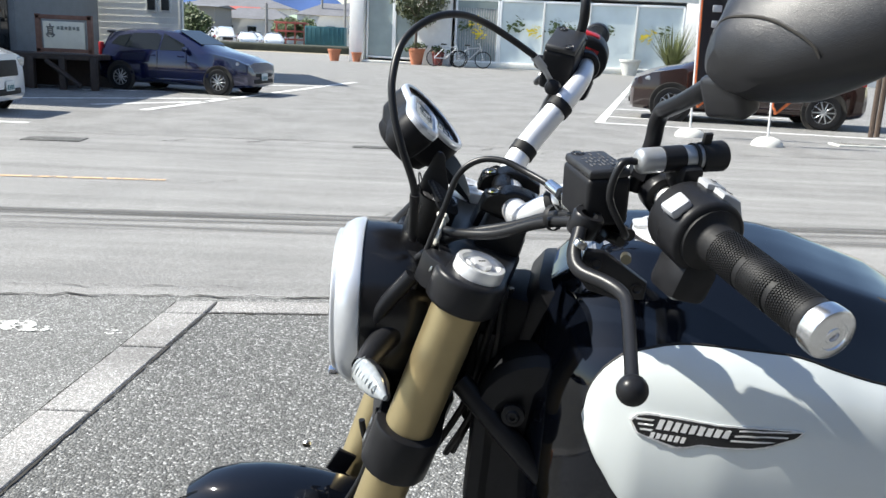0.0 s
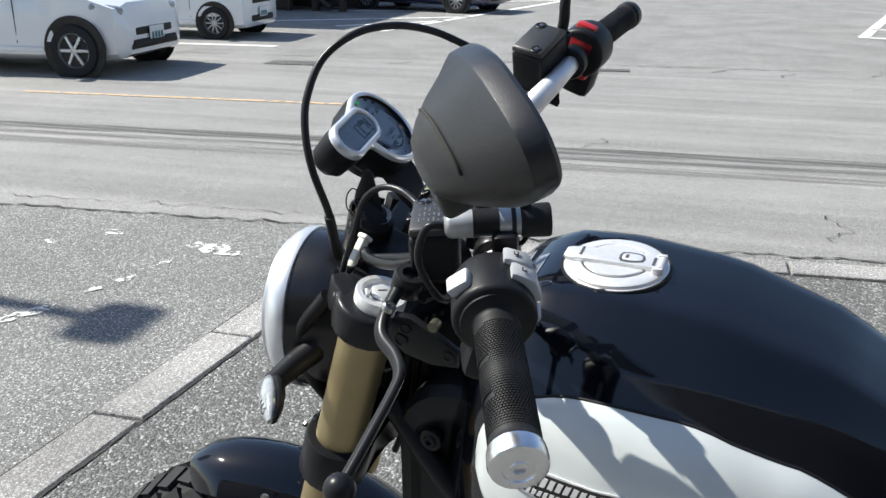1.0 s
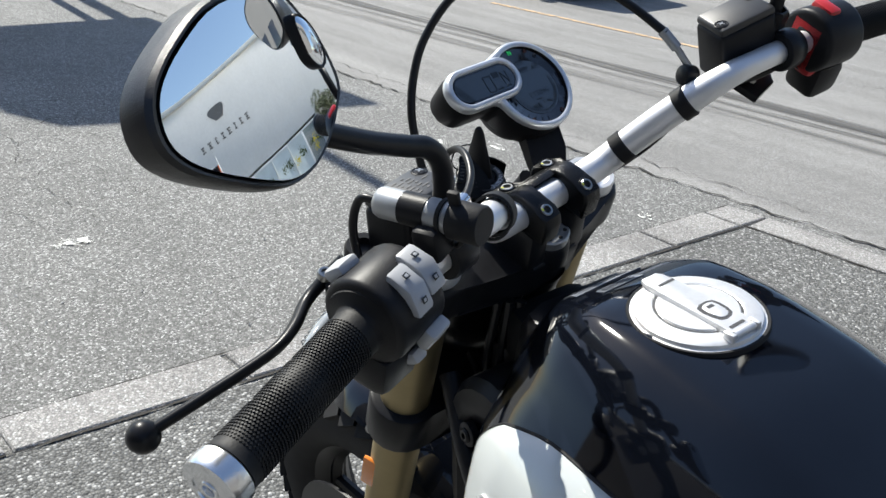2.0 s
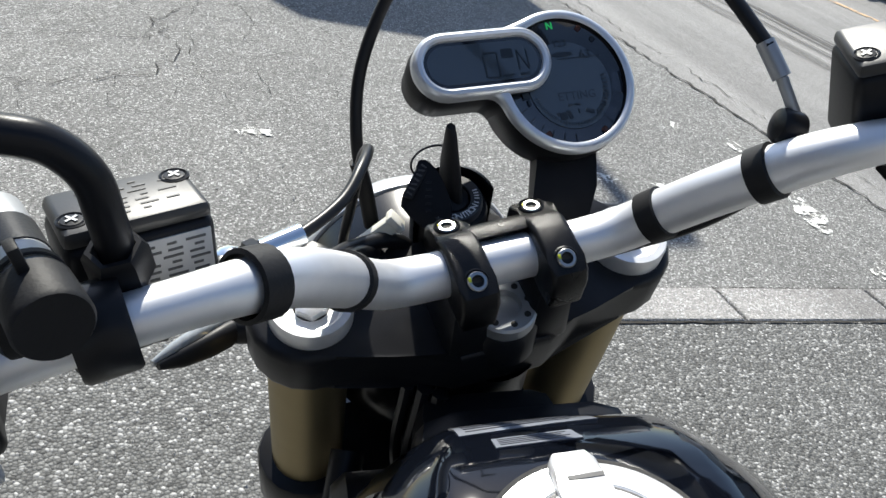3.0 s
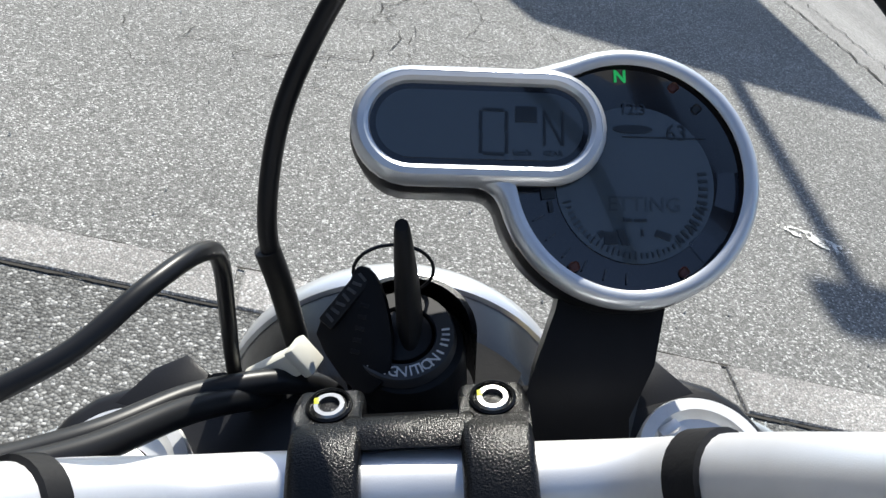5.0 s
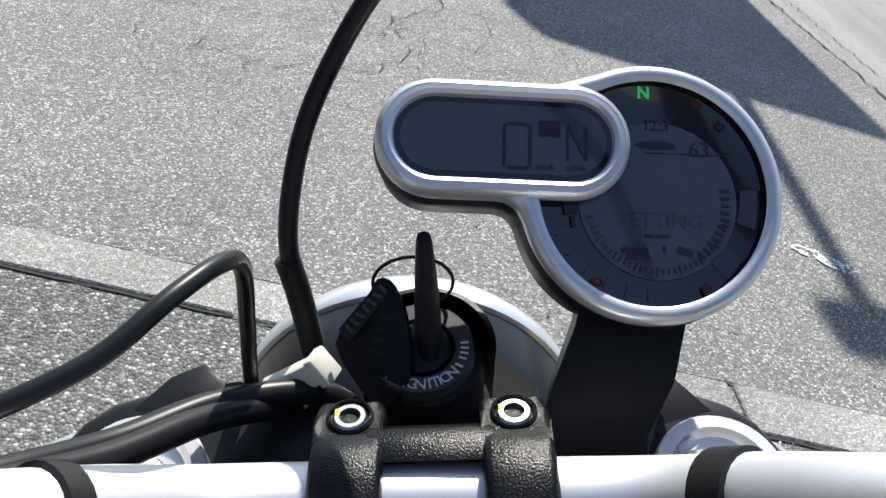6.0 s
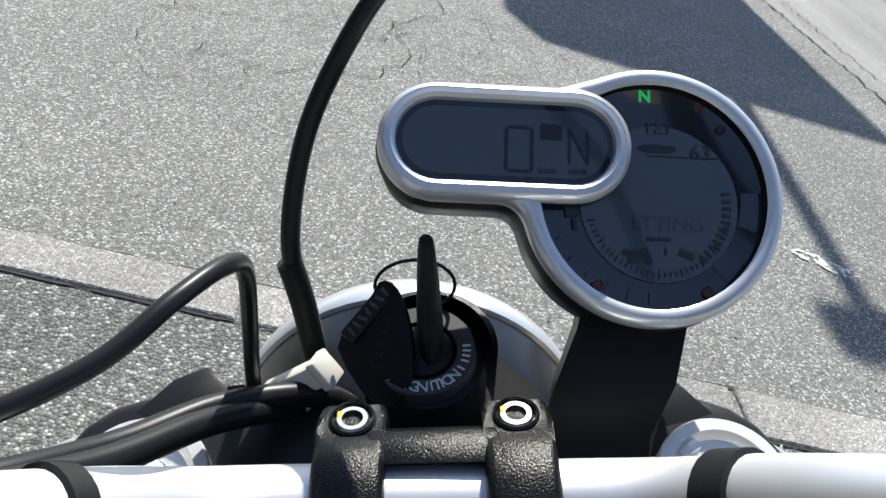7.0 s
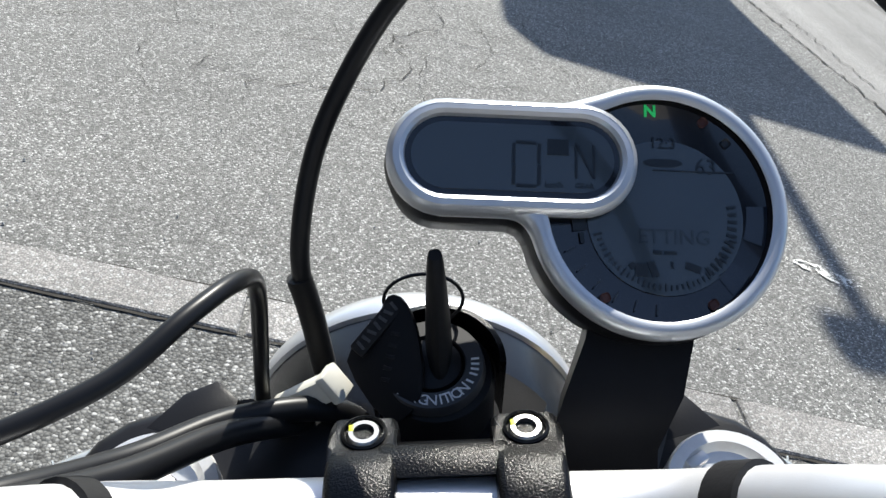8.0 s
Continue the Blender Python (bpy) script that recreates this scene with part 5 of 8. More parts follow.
    # mirror
    mirror = hp("mirror", tube(flip([(x + (0.024 if s > 0 else 0), y, z) for x, y, z in ((0.203, -0.085, 0.158), (0.202, -0.082, 0.200), (0.203, -0.077, 0.220), (0.2125, -0.073, 0.2345), (0.229, -0.071, 0.243), (0.262, -0.069, 0.262), (0.312, -0.066, 0.296))], s), 0.0073 if s < 0 else 0.0065, 16), M_SATIN, label="black mirror on a bent stalk")
    hp("stalk_nut", lathe([(0.0125, 0), (0.0125, 0.014), (0.0105, 0.017), (0.0085, 0.017)], 6, Matrix.Translation(flip([(0.203 if s < 0 else 0.227, -0.085, 0.172)], s)[0])), M_SATIN, mirror)
    mn = Vector((s * -0.509, -0.724, 0.466)).normalized()
    mc = flip([(0.334 + (0.020 if s > 0 else 0), -0.084, 0.350)], s)[0]
    mf = frame_of(mc, mn, (s * 0.62, -0.36, 0.35))

    def flat_m(p):
        q = mf.inverted() @ (Vector(flip([p], s)[0]) + Vector((0.020 if s > 0 else 0, 0, 0)))
        return (q.x, q.y)
    ol = [flat_m(p) for p in ((0.283, -0.070, 0.315), (0.292, -0.080, 0.308), (0.307, -0.094, 0.304), (0.328, -0.108, 0.304), (0.351, -0.119, 0.313), (0.378, -0.125, 0.334), (0.402, -0.127, 0.356), (0.411, -0.123, 0.372), (0.405, -0.111, 0.386), (0.384, -0.092, 0.391), (0.353, -0.072, 0.390), (0.312, -0.053, 0.373), (0.296, -0.054, 0.353), (0.286, -0.060, 0.336))]
    ol = rounded(ol, 4)
    cx, cy = sum(p[0] for p in ol) / len(ol), sum(p[1] for p in ol) / len(ol)

    def grown(k, z, ox=0.0, oy=0.0):
        return [mf @ Vector((cx + ox + (x - cx) * k, cy + oy + (y - cy) * k, z)) for x, y in ol]
    hp("mirror_housing", loft([grown(0.925, -0.002), grown(0.940, 0.0025), grown(0.970, 0.0030), grown(0.995, 0.0005), grown(1.0, -0.006), grown(0.985, -0.0125), grown(0.940, -0.0165, -0.001, -s * 0.001), grown(0.84, -0.0235, -0.004, -s * 0.003), grown(0.70, -0.0345, -0.010, -s * 0.005), grown(0.52, -0.0450, -0.016, -s * 0.007), grown(0.34, -0.0520, -0.020, -s * 0.008), grown(0.12, -0.0545, -0.022, -s * 0.008)]), M_MIRRORBACK, mirror, "grained dark grey mirror housing", angle=24)
    MRAD = 1.1                      # slightly convex glass
    def dome(k):
        ring_ = []
        for x, y in ol:
            px, py = (x - cx) * k, (y - cy) * k
            ring_.append(mf @ Vector((cx + px, cy + py, 0.0052 - (px * px + py * py) / (2 * MRAD))))
        return ring_
    hp("mirror_glass", loft([grown(0.915, 0.0005)] + [dome(k) for k in (0.915, 0.8, 0.6, 0.4, 0.2, 0.02)]), M_MIRROR, mirror, "mirror glass", angle=30)
    st = frame_of(Vector(flip([(0.322, -0.081, 0.298)], s)[0]) - mn * 0.019, mn, (s * 0.62, -0.36, 0.35))
    hp("mirror_stem", rbox((0.038, 0.032, 0.022), 0.006, st, None, 3, 0.9), M_MIRRORBACK, mirror)
    seam = [mf @ Vector((cx - 0.0115 + (x - cx) * 0.615, cy + (y - cy) * 0.615 - s * 0.006, -0.0398)) for x, y in ol[30:52] + ol[:2]]
    hp("housing_seam", tube(seam, 0.0010, 6, smooth=1), M_DARKFILL, mirror)

    # small wide-angle glass set in the inner upper corner
    if s < 0:
        spot = rounded([(-0.0259, -0.0220), (-0.0312, -0.0230), (-0.0375, -0.0193), (-0.0440, -0.0100), (-0.0455, 0.0013), (-0.0396, 0.0051), (-0.0311, -0.0003), (-0.0273, -0.0105)], 4)
        sx_, sy_ = sum(p[0] for p in spot) / len(spot), sum(p[1] for p in spot) / len(spot)

        def spot_ring(k, z):
            return [mf @ Vector((sx_ + (x - sx_) * k, sy_ + (y - sy_) * k, z)) for x, y in spot]
        spot_ = hp("spot_mirror", loft([spot_ring(1.0, 0.0015), spot_ring(1.0, 0.0066), spot_ring(0.96, 0.0076), spot_ring(0.88, 0.0072)], cap=False), M_PLASTIC, mirror, "black rim of a small wide-angle mirror")
        hp("spot_glass", loft([spot_ring(0.89, 0.0070), spot_ring(0.7, 0.0082), spot_ring(0.4, 0.0092), spot_ring(0.05, 0.0095)]), M_MIRROR, spot_, "small convex wide-angle glass", angle=60)

# -- torch-shaped power socket on the left of the bar --
UA, UB = Vector((-0.2335, -0.063, 0.196)), Vector((-0.2115, -0.136, 0.218))
UM = frame_of(UA, UB - UA, (0, 0, 1))
LN = (UB - UA).length
usb = hp("power_socket", lathe([(0.0, -0.002), (0.006, -0.002), (0.0095, 0.0), (0.0108, 0.003), (0.0108, LN * 0.25)], 28, UM), M_DULLALU, label="silver and black tube-shaped power socket")
hp("sleeve", lathe([(0.0108, LN * 0.25), (0.0113, LN * 0.255), (0.0113, LN * 0.50), (0.0108, LN * 0.505)], 28, UM), M_PLASTIC, usb)
hp("collar", lathe([(0.0108, LN * 0.50), (0.0108, LN * 0.72)], 28, UM), M_DULLALU, usb)
hp("cap", lathe([(0.0110, LN * 0.71), (0.0128, LN * 0.72), (0.0132, LN * 0.98), (0.0122, LN), (0.0, LN)], 28, UM), M_RUBBER, usb, "black rubber cap")
hp("cap_strap", lathe([(0.0114, LN * 0.62), (0.0124, LN * 0.625), (0.0124, LN * 0.66), (0.0114, LN * 0.665)], 28, UM), M_RUBBER, usb)
hp("pull_tab", rbox((0.010, 0.004, 0.008), 0.001, UM @ pose(0.017, 0, LN * 0.76)), M_RUBBER, usb)
loop = [UM @ Vector((-0.012 - 0.010 * math.sin(math.pi * k / 12), 0, LN * (0.62 + 0.17 * k / 12))) for k in range(13)]
hp("strap_loop", tube(loop, 0.002, 8, smooth=1), M_RUBBER, usb)
hp("socket_clamp", rbox((0.026, 0.030, 0.020), 0.005, UM @ pose(-0.014, 0.004, LN * 0.55)), M_PLASTIC, usb)
hp("socket_cable", tube([UA, UA + Vector((-0.006, 0.014, -0.006)), UA + Vector((-0.012, 0.012, -0.034)), UA + Vector((-0.016, -0.012, -0.058)), UA + Vector((0.012, -0.022, -0.07))], 0.0032, 10), M_HOSE, usb)

# -- cables and hoses --
hose = hp("brake_hose", tube([(-0.0490, 0.0620, -0.0300), (-0.0520, 0.0720, 0.0060), (-0.0540, 0.0840, 0.0360), (-0.0455, 0.1080, 0.0680), (-0.0285, 0.1270, 0.0960), (-0.0060, 0.1390, 0.1240), (0.0260, 0.1390, 0.1570), (0.0540, 0.1170, 0.1830),
                              (0.086, 0.086, 0.191), (0.118, 0.052, 0.185), (0.136, 0.014, 0.174), (0.1455, -0.026, 0.1612)], 0.0042, 14), M_HOSE, label="black brake hose arching over the gauge")
hp("hose_ferrule", tube([(0.1450, -0.022, 0.1622), (0.1490, -0.040, 0.1510)], 0.0052, 12, smooth=1), M_DULLALU, hose, "grey crimped ferrule")
hp("hose_tail", tube([(0.1490, -0.040, 0.1510), (0.1525, -0.056, 0.1380)], 0.0034, 10, smooth=1), M_DULLALU, hose)
hp("hose_boot", tube([(-0.0500, 0.0640, -0.0260), (-0.0525, 0.0730, 0.0060), (-0.0555, 0.0790, 0.0260)], 0.0056, 12), M_RUBBER, hose)
hp("banjo", lathe([(0.009, -0.007), (0.010, -0.005), (0.010, 0.005), (0.009, 0.007), (0.005, 0.0085), (0, 0.009)], 20, frame_of((0.1480, -0.060, 0.1325), (-0.75, 0.35, 0.2))), M_SATIN, hose, "dark banjo bolt")
loopline = hp("clutch_hose", tube([(-0.140, -0.044, 0.112), (-0.118, -0.036, 0.108), (-0.090, -0.016, 0.103), (-0.072, 0.008, 0.100), (-0.062, 0.030, 0.088), (-0.062, 0.044, 0.066), (-0.068, 0.046, 0.028), (-0.076, 0.048, -0.02), (-0.080, 0.046, -0.07)], 0.0034, 12), M_HOSE, label="thin black clutch hose bent in a loop")
hp("hose_fitting", tube([(-0.1385, -0.0430, 0.1115), (-0.1170, -0.0358, 0.1080)], 0.0062, 14, smooth=1), M_CHROME, loopline, "silver hose fitting")
hp("fitting_collar", lathe([(0.0055, -0.004), (0.0078, -0.003), (0.0078, 0.003), (0.0055, 0.004)], 6, frame_of((-0.1425, -0.0443, 0.1122), (-1, -0.33, 0.16))), M_SATIN, loopline)
hp("hose_fitting", lathe([(0.0, -0.0095), (0.0075, -0.009), (0.0105, -0.005), (0.0110, 0.0), (0.0105, 0.005), (0.0075, 0.009), (0.0, 0.0095)], 18, frame_of((-0.154, -0.050, 0.1135), (0.3, -0.9, 0.3))), M_CHROME, loopline)
loom = hp("wiring_loom", tube([(-0.225, -0.090, 0.128), (-0.175, -0.070, 0.112), (-0.135, -0.048, 0.086), (-0.105, -0.020, 0.048), (-0.082, 0.010, 0.017), (-0.062, 0.028, -0.008), (-0.05, 0.05, -0.05)], 0.0056, 12), M_HOSE, label="black wiring loom along the handlebar")
hp("loom_branch", tube([(-0.225, -0.085, 0.120), (-0.175, -0.062, 0.104), (-0.135, -0.038, 0.074), (-0.108, -0.008, 0.036), (-0.078, 0.022, 0.009), (-0.040, 0.036, -0.014), (-0.02, 0.03, -0.05)], 0.0055, 12), M_HOSE, loom)
hp("loom_tie", lathe([(0.0125, -0.003), (0.0132, 0), (0.0125, 0.003)], 18, frame_of((-0.140, -0.046, 0.086), (0.7, 0.5, -0.5))), M_RUBBER, loom)
CT, CB = Vector((-0.0405, 0.0385, 0.0050)), Vector((-0.0680, 0.0425, -0.0205))
CF = frame_of((CT + CB) / 2, (-0.30, -0.75, 0.25), CT - CB)
con = hp("connector", rbox(((CT - CB).length, 0.0115, 0.009), 0.002, CF), M_CLEAR, label="white cable connector")
hp("connector_lip", rbox((0.0055, 0.0142, 0.0115), 0.0012, CF @ pose((CT - CB).length / 2 - 0.001, 0, 0)), M_CLEAR, con)
hp("connector_wire", tube([(-0.068, 0.042, -0.020), (-0.075, 0.036, -0.034), (-0.072, 0.010, -0.050)], 0.005, 10), M_HOSE, con)
for k in range(5):
    x = -0.045 + 0.022 * k
    hp("head_cable", tube([(x, 0.055, -0.05), (x * 0.9, 0.02 + 0.01 * (k % 2), -0.10), (x * 1.1, -0.01, -0.17), (x * 0.8, -0.05, -0.25)], 0.0042 + 0.001 * (k % 3), 8), M_HOSE, loom)
box_h = hp("relay_box", rbox((0.060, 0.075, 0.155), 0.012, pose(-0.030, -0.092, -0.165, -14), None, 3), M_SHELL, label="black relay box behind the fork")
hp("box_lid", rbox((0.010, 0.066, 0.120), 0.004, pose(-0.062, -0.092, -0.160, -14)), M_PLASTIC, box_h)
for k, (a_, b_, c_) in enumerate(((0.0, 0.0, 0.0), (0.010, -0.016, 0.004), (0.026, -0.010, -0.012), (0.018, -0.034, -0.030))):
    hp("box_cable", tube([(-0.060 + a_, -0.050 + b_ * 0.4, -0.055), (-0.070 + a_ * 0.3, -0.058 + b_, -0.13), (-0.064 + c_, -0.066 + b_, -0.21), (-0.050 + c_ * 0.5, -0.060 + b_ * 1.4, -0.30)], 0.0046 + 0.0012 * (k % 2), 8), M_HOSE, box_h)
hp("brake_line", tube([(-0.075, 0.045, -0.27), (-0.082, 0.020, -0.33), (-0.085, 0.03, -0.42), (-0.09, 0.05, -0.55)], 0.0040, 10), M_HOSE, label="black brake line beside the fork")

# -- tank --


def tank_top(y):
    pts = [(-0.42, -0.175), (-0.36, -0.130), (-0.30, -0.088), (-0.20, -0.036), (-0.10, -0.008), (0.0, 0.000), (0.06, -0.002), (0.10, -0.016), (0.14, -0.050), (0.165, -0.090), (0.180, -0.14)]
    for (a, za), (b, zb) in zip(pts, pts[1:]):
        if a <= y <= b:
            t = (y - a) / (b - a)
            t = t * t * (3 - 2 * t) * 0.35 + t * 0.65
            return za + (zb - za) * t
    return pts[0][1] if y < pts[0][0] else pts[-1][1]


def tank_half(y):
    pts = [(-0.42, 0.085), (-0.34, 0.125), (-0.24, 0.165), (-0.14, 0.190), (-0.04, 0.198), (0.04, 0.192), (0.09, 0.176), (0.13, 0.145), (0.165, 0.105), (0.180, 0.085)]
    for (a, za), (b, zb) in zip(pts, pts[1:]):
        if a <= y <= b:
            t = (y - a) / (b - a)
            return za + (zb - za) * t
    return pts[0][1] if y < pts[0][0] else pts[-1][1]


SECTION = [(0.0, 0.0), (0.17, 0.003), (0.34, 0.008), (0.40, 0.032), (0.47, 0.075), (0.58, 0.170), (0.69, 0.31), (0.78, 0.41), (0.87, 0.51), (0.93, 0.62), (0.975, 0.76), (1.015, 0.92), (1.04, 1.12), (1.04, 1.35), (1.0, 1.55), (0.90, 1.75)]


def tank_point(y, u, out=0.0):
    """A point of the tank's skin: u runs 0 at the ridge to 1 under the flank, with sign for the side."""
    s = -1 if u < 0 else 1
    f = min(0.9999, abs(u)) * (len(SECTION) - 1)
    i = int(f)
    t = f - i
    p = [SECTION[max(0, i - 1)], SECTION[i], SECTION[i + 1], SECTION[min(len(SECTION) - 1, i + 2)]]
    q = [0.5 * ((2 * p[1][k]) + (p[2][k] - p[0][k]) * t + (2 * p[0][k] - 5 * p[1][k] + 4 * p[2][k] - p[3][k]) * t * t + (3 * p[1][k] - p[0][k] - 3 * p[2][k] + p[3][k]) * t ** 3) for k in (0, 1)]
    top = tank_top(y)
    depth = 0.178 + 0.25 * min(0, top + 0.02)
    return Vector((s * q[0] * tank_half(y), y, top - q[1] * max(0.09, depth)))


def tank_skin(y, u, out):
    e = 0.004
    p = tank_point(y, u)
    n = (tank_point(y, u + e) - tank_point(y, u - e)).cross(tank_point(y + e, u) - tank_point(y - e, u))
    if n.length < 1e-12:
        return p
    n.normalize()
    if n.x * p.x + 0.4 * n.z < 0:
        n = -n
    return p + n * out


rows = []
YS = [0.180, 0.174, 0.165, 0.155, 0.145, 0.13, 0.115, 0.10, 0.08, 0.06, 0.04, 0.02, 0.0, -0.03, -0.06, -0.09, -0.12, -0.15, -0.18, -0.21, -0.24, -0.27, -0.30, -0.33, -0.36, -0.39, -0.42]
for y in YS:
    rows.append([tank_point(y, -1 + 2 * k / 60) for k in range(61)])
tank = bp_("fuel_tank", loft(rows), M_BLACKPAINT, label="gloss black fuel tank with white side panels", angle=60)


def between(pts, y):
    for (a, va), (b, vb) in zip(pts, pts[1:]):
        if a <= y <= b:
            return va + (vb - va) * (y - a) / (b - a)
    return pts[0][1] if y < pts[0][0] else pts[-1][1]


PANEL_TOP = [(-0.42, 8.2), (-0.34, 7.4), (-0.24, 6.7), (-0.20, 6.55), (-0.12, 6.4), (-0.04, 6.5), (0.0, 6.68), (0.02, 6.85), (0.04, 7.1), (0.06, 7.5), (0.075, 7.95), (0.086, 8.5), (0.092, 9.1), (0.096, 10.0)]
PANEL_FOOT = [(-0.42, 9.0), (-0.34, 11.5), (-0.20, 13.6), (-0.02, 13.8), (0.03, 13.3), (0.06, 12.4), (0.08, 11.5), (0.092, 10.6), (0.096, 10.05)]
PY = [0.096, 0.0955, 0.095, 0.0935, 0.091, 0.087, 0.082, 0.076, 0.069, 0.06, 0.05, 0.04, 0.03] + [0.02 - 0.44 * k / 30 for k in range(31)]
NS = len(SECTION) - 1
for s in (-1, 1):
    rings = []
    for y in PY:
        lo_u, hi_u = between(PANEL_TOP, y) / NS, between(PANEL_FOOT, y) / NS
        ring = []
        for k in range(25):
            v = k / 24
            u = lo_u + (hi_u - lo_u) * v
            out = 0.0055 * min(1, 9 * v + 0.02) ** 0.6 * min(1, 9 * (1 - v) + 0.02) ** 0.6
            out *= min(1, (0.0962 - y) * 60)
            ring.append(tank_skin(y, s * u, out - 0.0004))
        rings.append(ring)
    panel = bp_("side_panel", loft(rings, cap=False, closed=False), M_WHITEPAINT, tank, "pearl white tank side panel", angle=70)
    edge = [tank_skin(y, s * between(PANEL_TOP, y) / NS, 0.0004) for y in PY[2:40]]
    bp_("panel_seam", tube(edge, 0.0015, 6, smooth=1), M_RUBBER, tank)

# winged badge on the left panel: it follows the panel's skin
BA, BB_ = (0.047, -0.137), (-0.117, -0.132)     # front and rear end: along the tank, height


def skin_at(y, z, out):
    u = 0.45
    for k in range(200):
        u = (6.8 + 6.0 * k / 200) / NS
        if tank_point(y, -u).z <= z:
            break
    return tank_skin(y, -u, 0.0055 + out)


def on_badge(x, h, out):
    """x 0..1 from front to rear, h in units of the badge's length across it."""
    f = x + 0.10 * h
    return skin_at(BA[0] + (BB_[0] - BA[0]) * f, BA[1] + (BB_[1] - BA[1]) * f + 0.163 * h, out)


def decal(name, outline, out, thick, material, parent, label="", cut=8):
    """A thin plate with the given outline, laid on the skin."""
    o = []
    for (ax, ay), (bx, by) in zip(outline, outline[1:] + outline[:1]):
        for k in range(cut):
            o.append((ax + (bx - ax) * k / cut, ay + (by - ay) * k / cut))
    mx, my = sum(p[0] for p in o) / len(o), sum(p[1] for p in o) / len(o)
    hi_r = [[on_badge(mx + (x - mx) * f, my + (y - my) * f, out) for x, y in o] for f in (0.02, 0.35, 0.7, 0.985)]
    lo_r = [[on_badge(x, y, out - thick) for x, y in o]]
    bm = loft(lo_r + hi_r[::-1])
    bmesh.ops.transform(bm, matrix=B, verts=bm.verts)
    return part(name, bm, material, parent, label)


WING = [(0.0, 0.005), (0.03, 0.050), (0.09, 0.062), (0.22, 0.058), (0.60, 0.034), (0.93, 0.020), (1.0, 0.006), (0.97, -0.022), (0.80, -0.088), (0.70, -0.100), (0.42, -0.094), (0.35, -0.118), (0.27, -0.128), (0.16, -0.100), (0.07, -0.076), (0.04, -0.064)]
badge = decal("tank_badge", WING, 0.0016, 0.004, M_CASTALU, tank, "dark winged metal badge")
decal("badge_field", [(0.5 + (x - 0.5) * 0.965, (y + 0.03) * 0.87 - 0.03) for x, y in WING], 0.0022, 0.001, mat("badge_dark_field", (0.012, 0.012, 0.013), 0.32, var=0.15, vscale=200), badge, "black enamel field")
for x0, x1, h in ((0.62, 0.97, 0.004), (0.60, 0.91, -0.026), (0.58, 0.84, -0.056), (0.035, 0.14, 0.018), (0.05, 0.14, -0.012), (0.065, 0.14, -0.042)):
    decal("badge_stripe", [(x0, h + 0.010), (x1, h + 0.008), (x1 - 0.01, h), (x0, h)], 0.0028, 0.001, M_CASTALU, badge, cut=5)
for k in range(9):                  # a slanted row of raised bars, and a shorter one under it
    x0 = 0.155 + 0.047 * k
    tall = 0.062 - 0.002 * k
    decal("logo_bar", [(x0 + 0.014, 0.034 - 0.0030 * k), (x0 + 0.046, 0.032 - 0.0030 * k), (x0 + 0.032, 0.034 - tall - 0.0030 * k), (x0, 0.036 - tall - 0.0030 * k)], 0.0030, 0.001, M_CASTALU, badge, cut=2)
for k in range(6):
    x0 = 0.125 + 0.036 * k
    decal("logo_bar", [(x0 + 0.009, -0.048 - 0.001 * k), (x0 + 0.033, -0.049 - 0.001 * k), (x0 + 0.024, -0.083 - 0.001 * k), (x0, -0.082 - 0.001 * k)], 0.0030, 0.001, M_CASTALU, badge, cut=2)

# filler cap
# dark grey inlays carry the shade of the cap's groove, slots and recess
M_CAPGROOVE = mat("cap_recess_shade", (0.06, 0.06, 0.062), 0.5, var=0.2)
CR = 0.0505
CM = pose(-0.004, 0.003, -0.0020)
filler = bp_("filler_cap", lathe([(CR + 0.006, -0.006), (CR + 0.0045, 0.0006), (CR + 0.001, 0.0010), (CR, 0.0040), (CR - 0.003, 0.0056), (CR - 0.014, 0.0060), (CR - 0.0155, 0.0048), (CR - 0.0170, 0.0048), (CR - 0.0180, 0.0068), (0.0, 0.0078)], 64, CM), M_CASTALU, tank, "cast aluminium filler cap")
bp_("cap_gasket", lathe([(CR + 0.0075, -0.004), (CR + 0.0055, 0.0010), (CR + 0.0012, 0.0006)], 64, CM), M_RUBBER, filler)
rib = [(-0.0085, 0.0535), (0.0085, 0.0535), (0.0120, 0.048), (0.0128, 0.030), (0.0132, -0.020), (0.0135, -0.040), (0.0135, -0.0475), (-0.0135, -0.0475), (-0.0135, -0.040), (-0.0132, -0.020), (-0.0128, 0.030), (-0.0120, 0.048)]
bp_("cap_flap", prism(rib, 0.0050, 0.0108, 0.0026, CM @ pose(0, 0, 0, 0, 0, 4)), M_CASTALU, filler)
bp_("cap_hinge", tube([CM @ Vector((-0.0105, -0.0468, 0.0090)), CM @ Vector((0.0115, -0.0455, 0.0090))], 0.0034, 14, smooth=1), M_CASTALU, filler)
bp_("cap_hinge", rbox((0.0050, 0.0100, 0.0080), 0.0016, CM @ pose(-0.0135, -0.0455, 0.0085, 0, 0, 4)), M_CASTALU, filler)
bp_("cap_hinge", rbox((0.0050, 0.0100, 0.0080), 0.0016, CM @ pose(0.0150, -0.0440, 0.0085, 0, 0, 4)), M_CASTALU, filler)
bp_("cap_groove", lathe([(CR - 0.0172, 0.0052), (CR - 0.0160, 0.0053), (CR - 0.0148, 0.0052)], 64, CM), M_CAPGROOVE, filler)
bp_("cap_slot", rbox((0.018, 0.0026, 0.0008), 0.0, CM @ pose(0.0, 0.036, 0.0108, 0, 0, 4)), M_CAPGROOVE, filler)
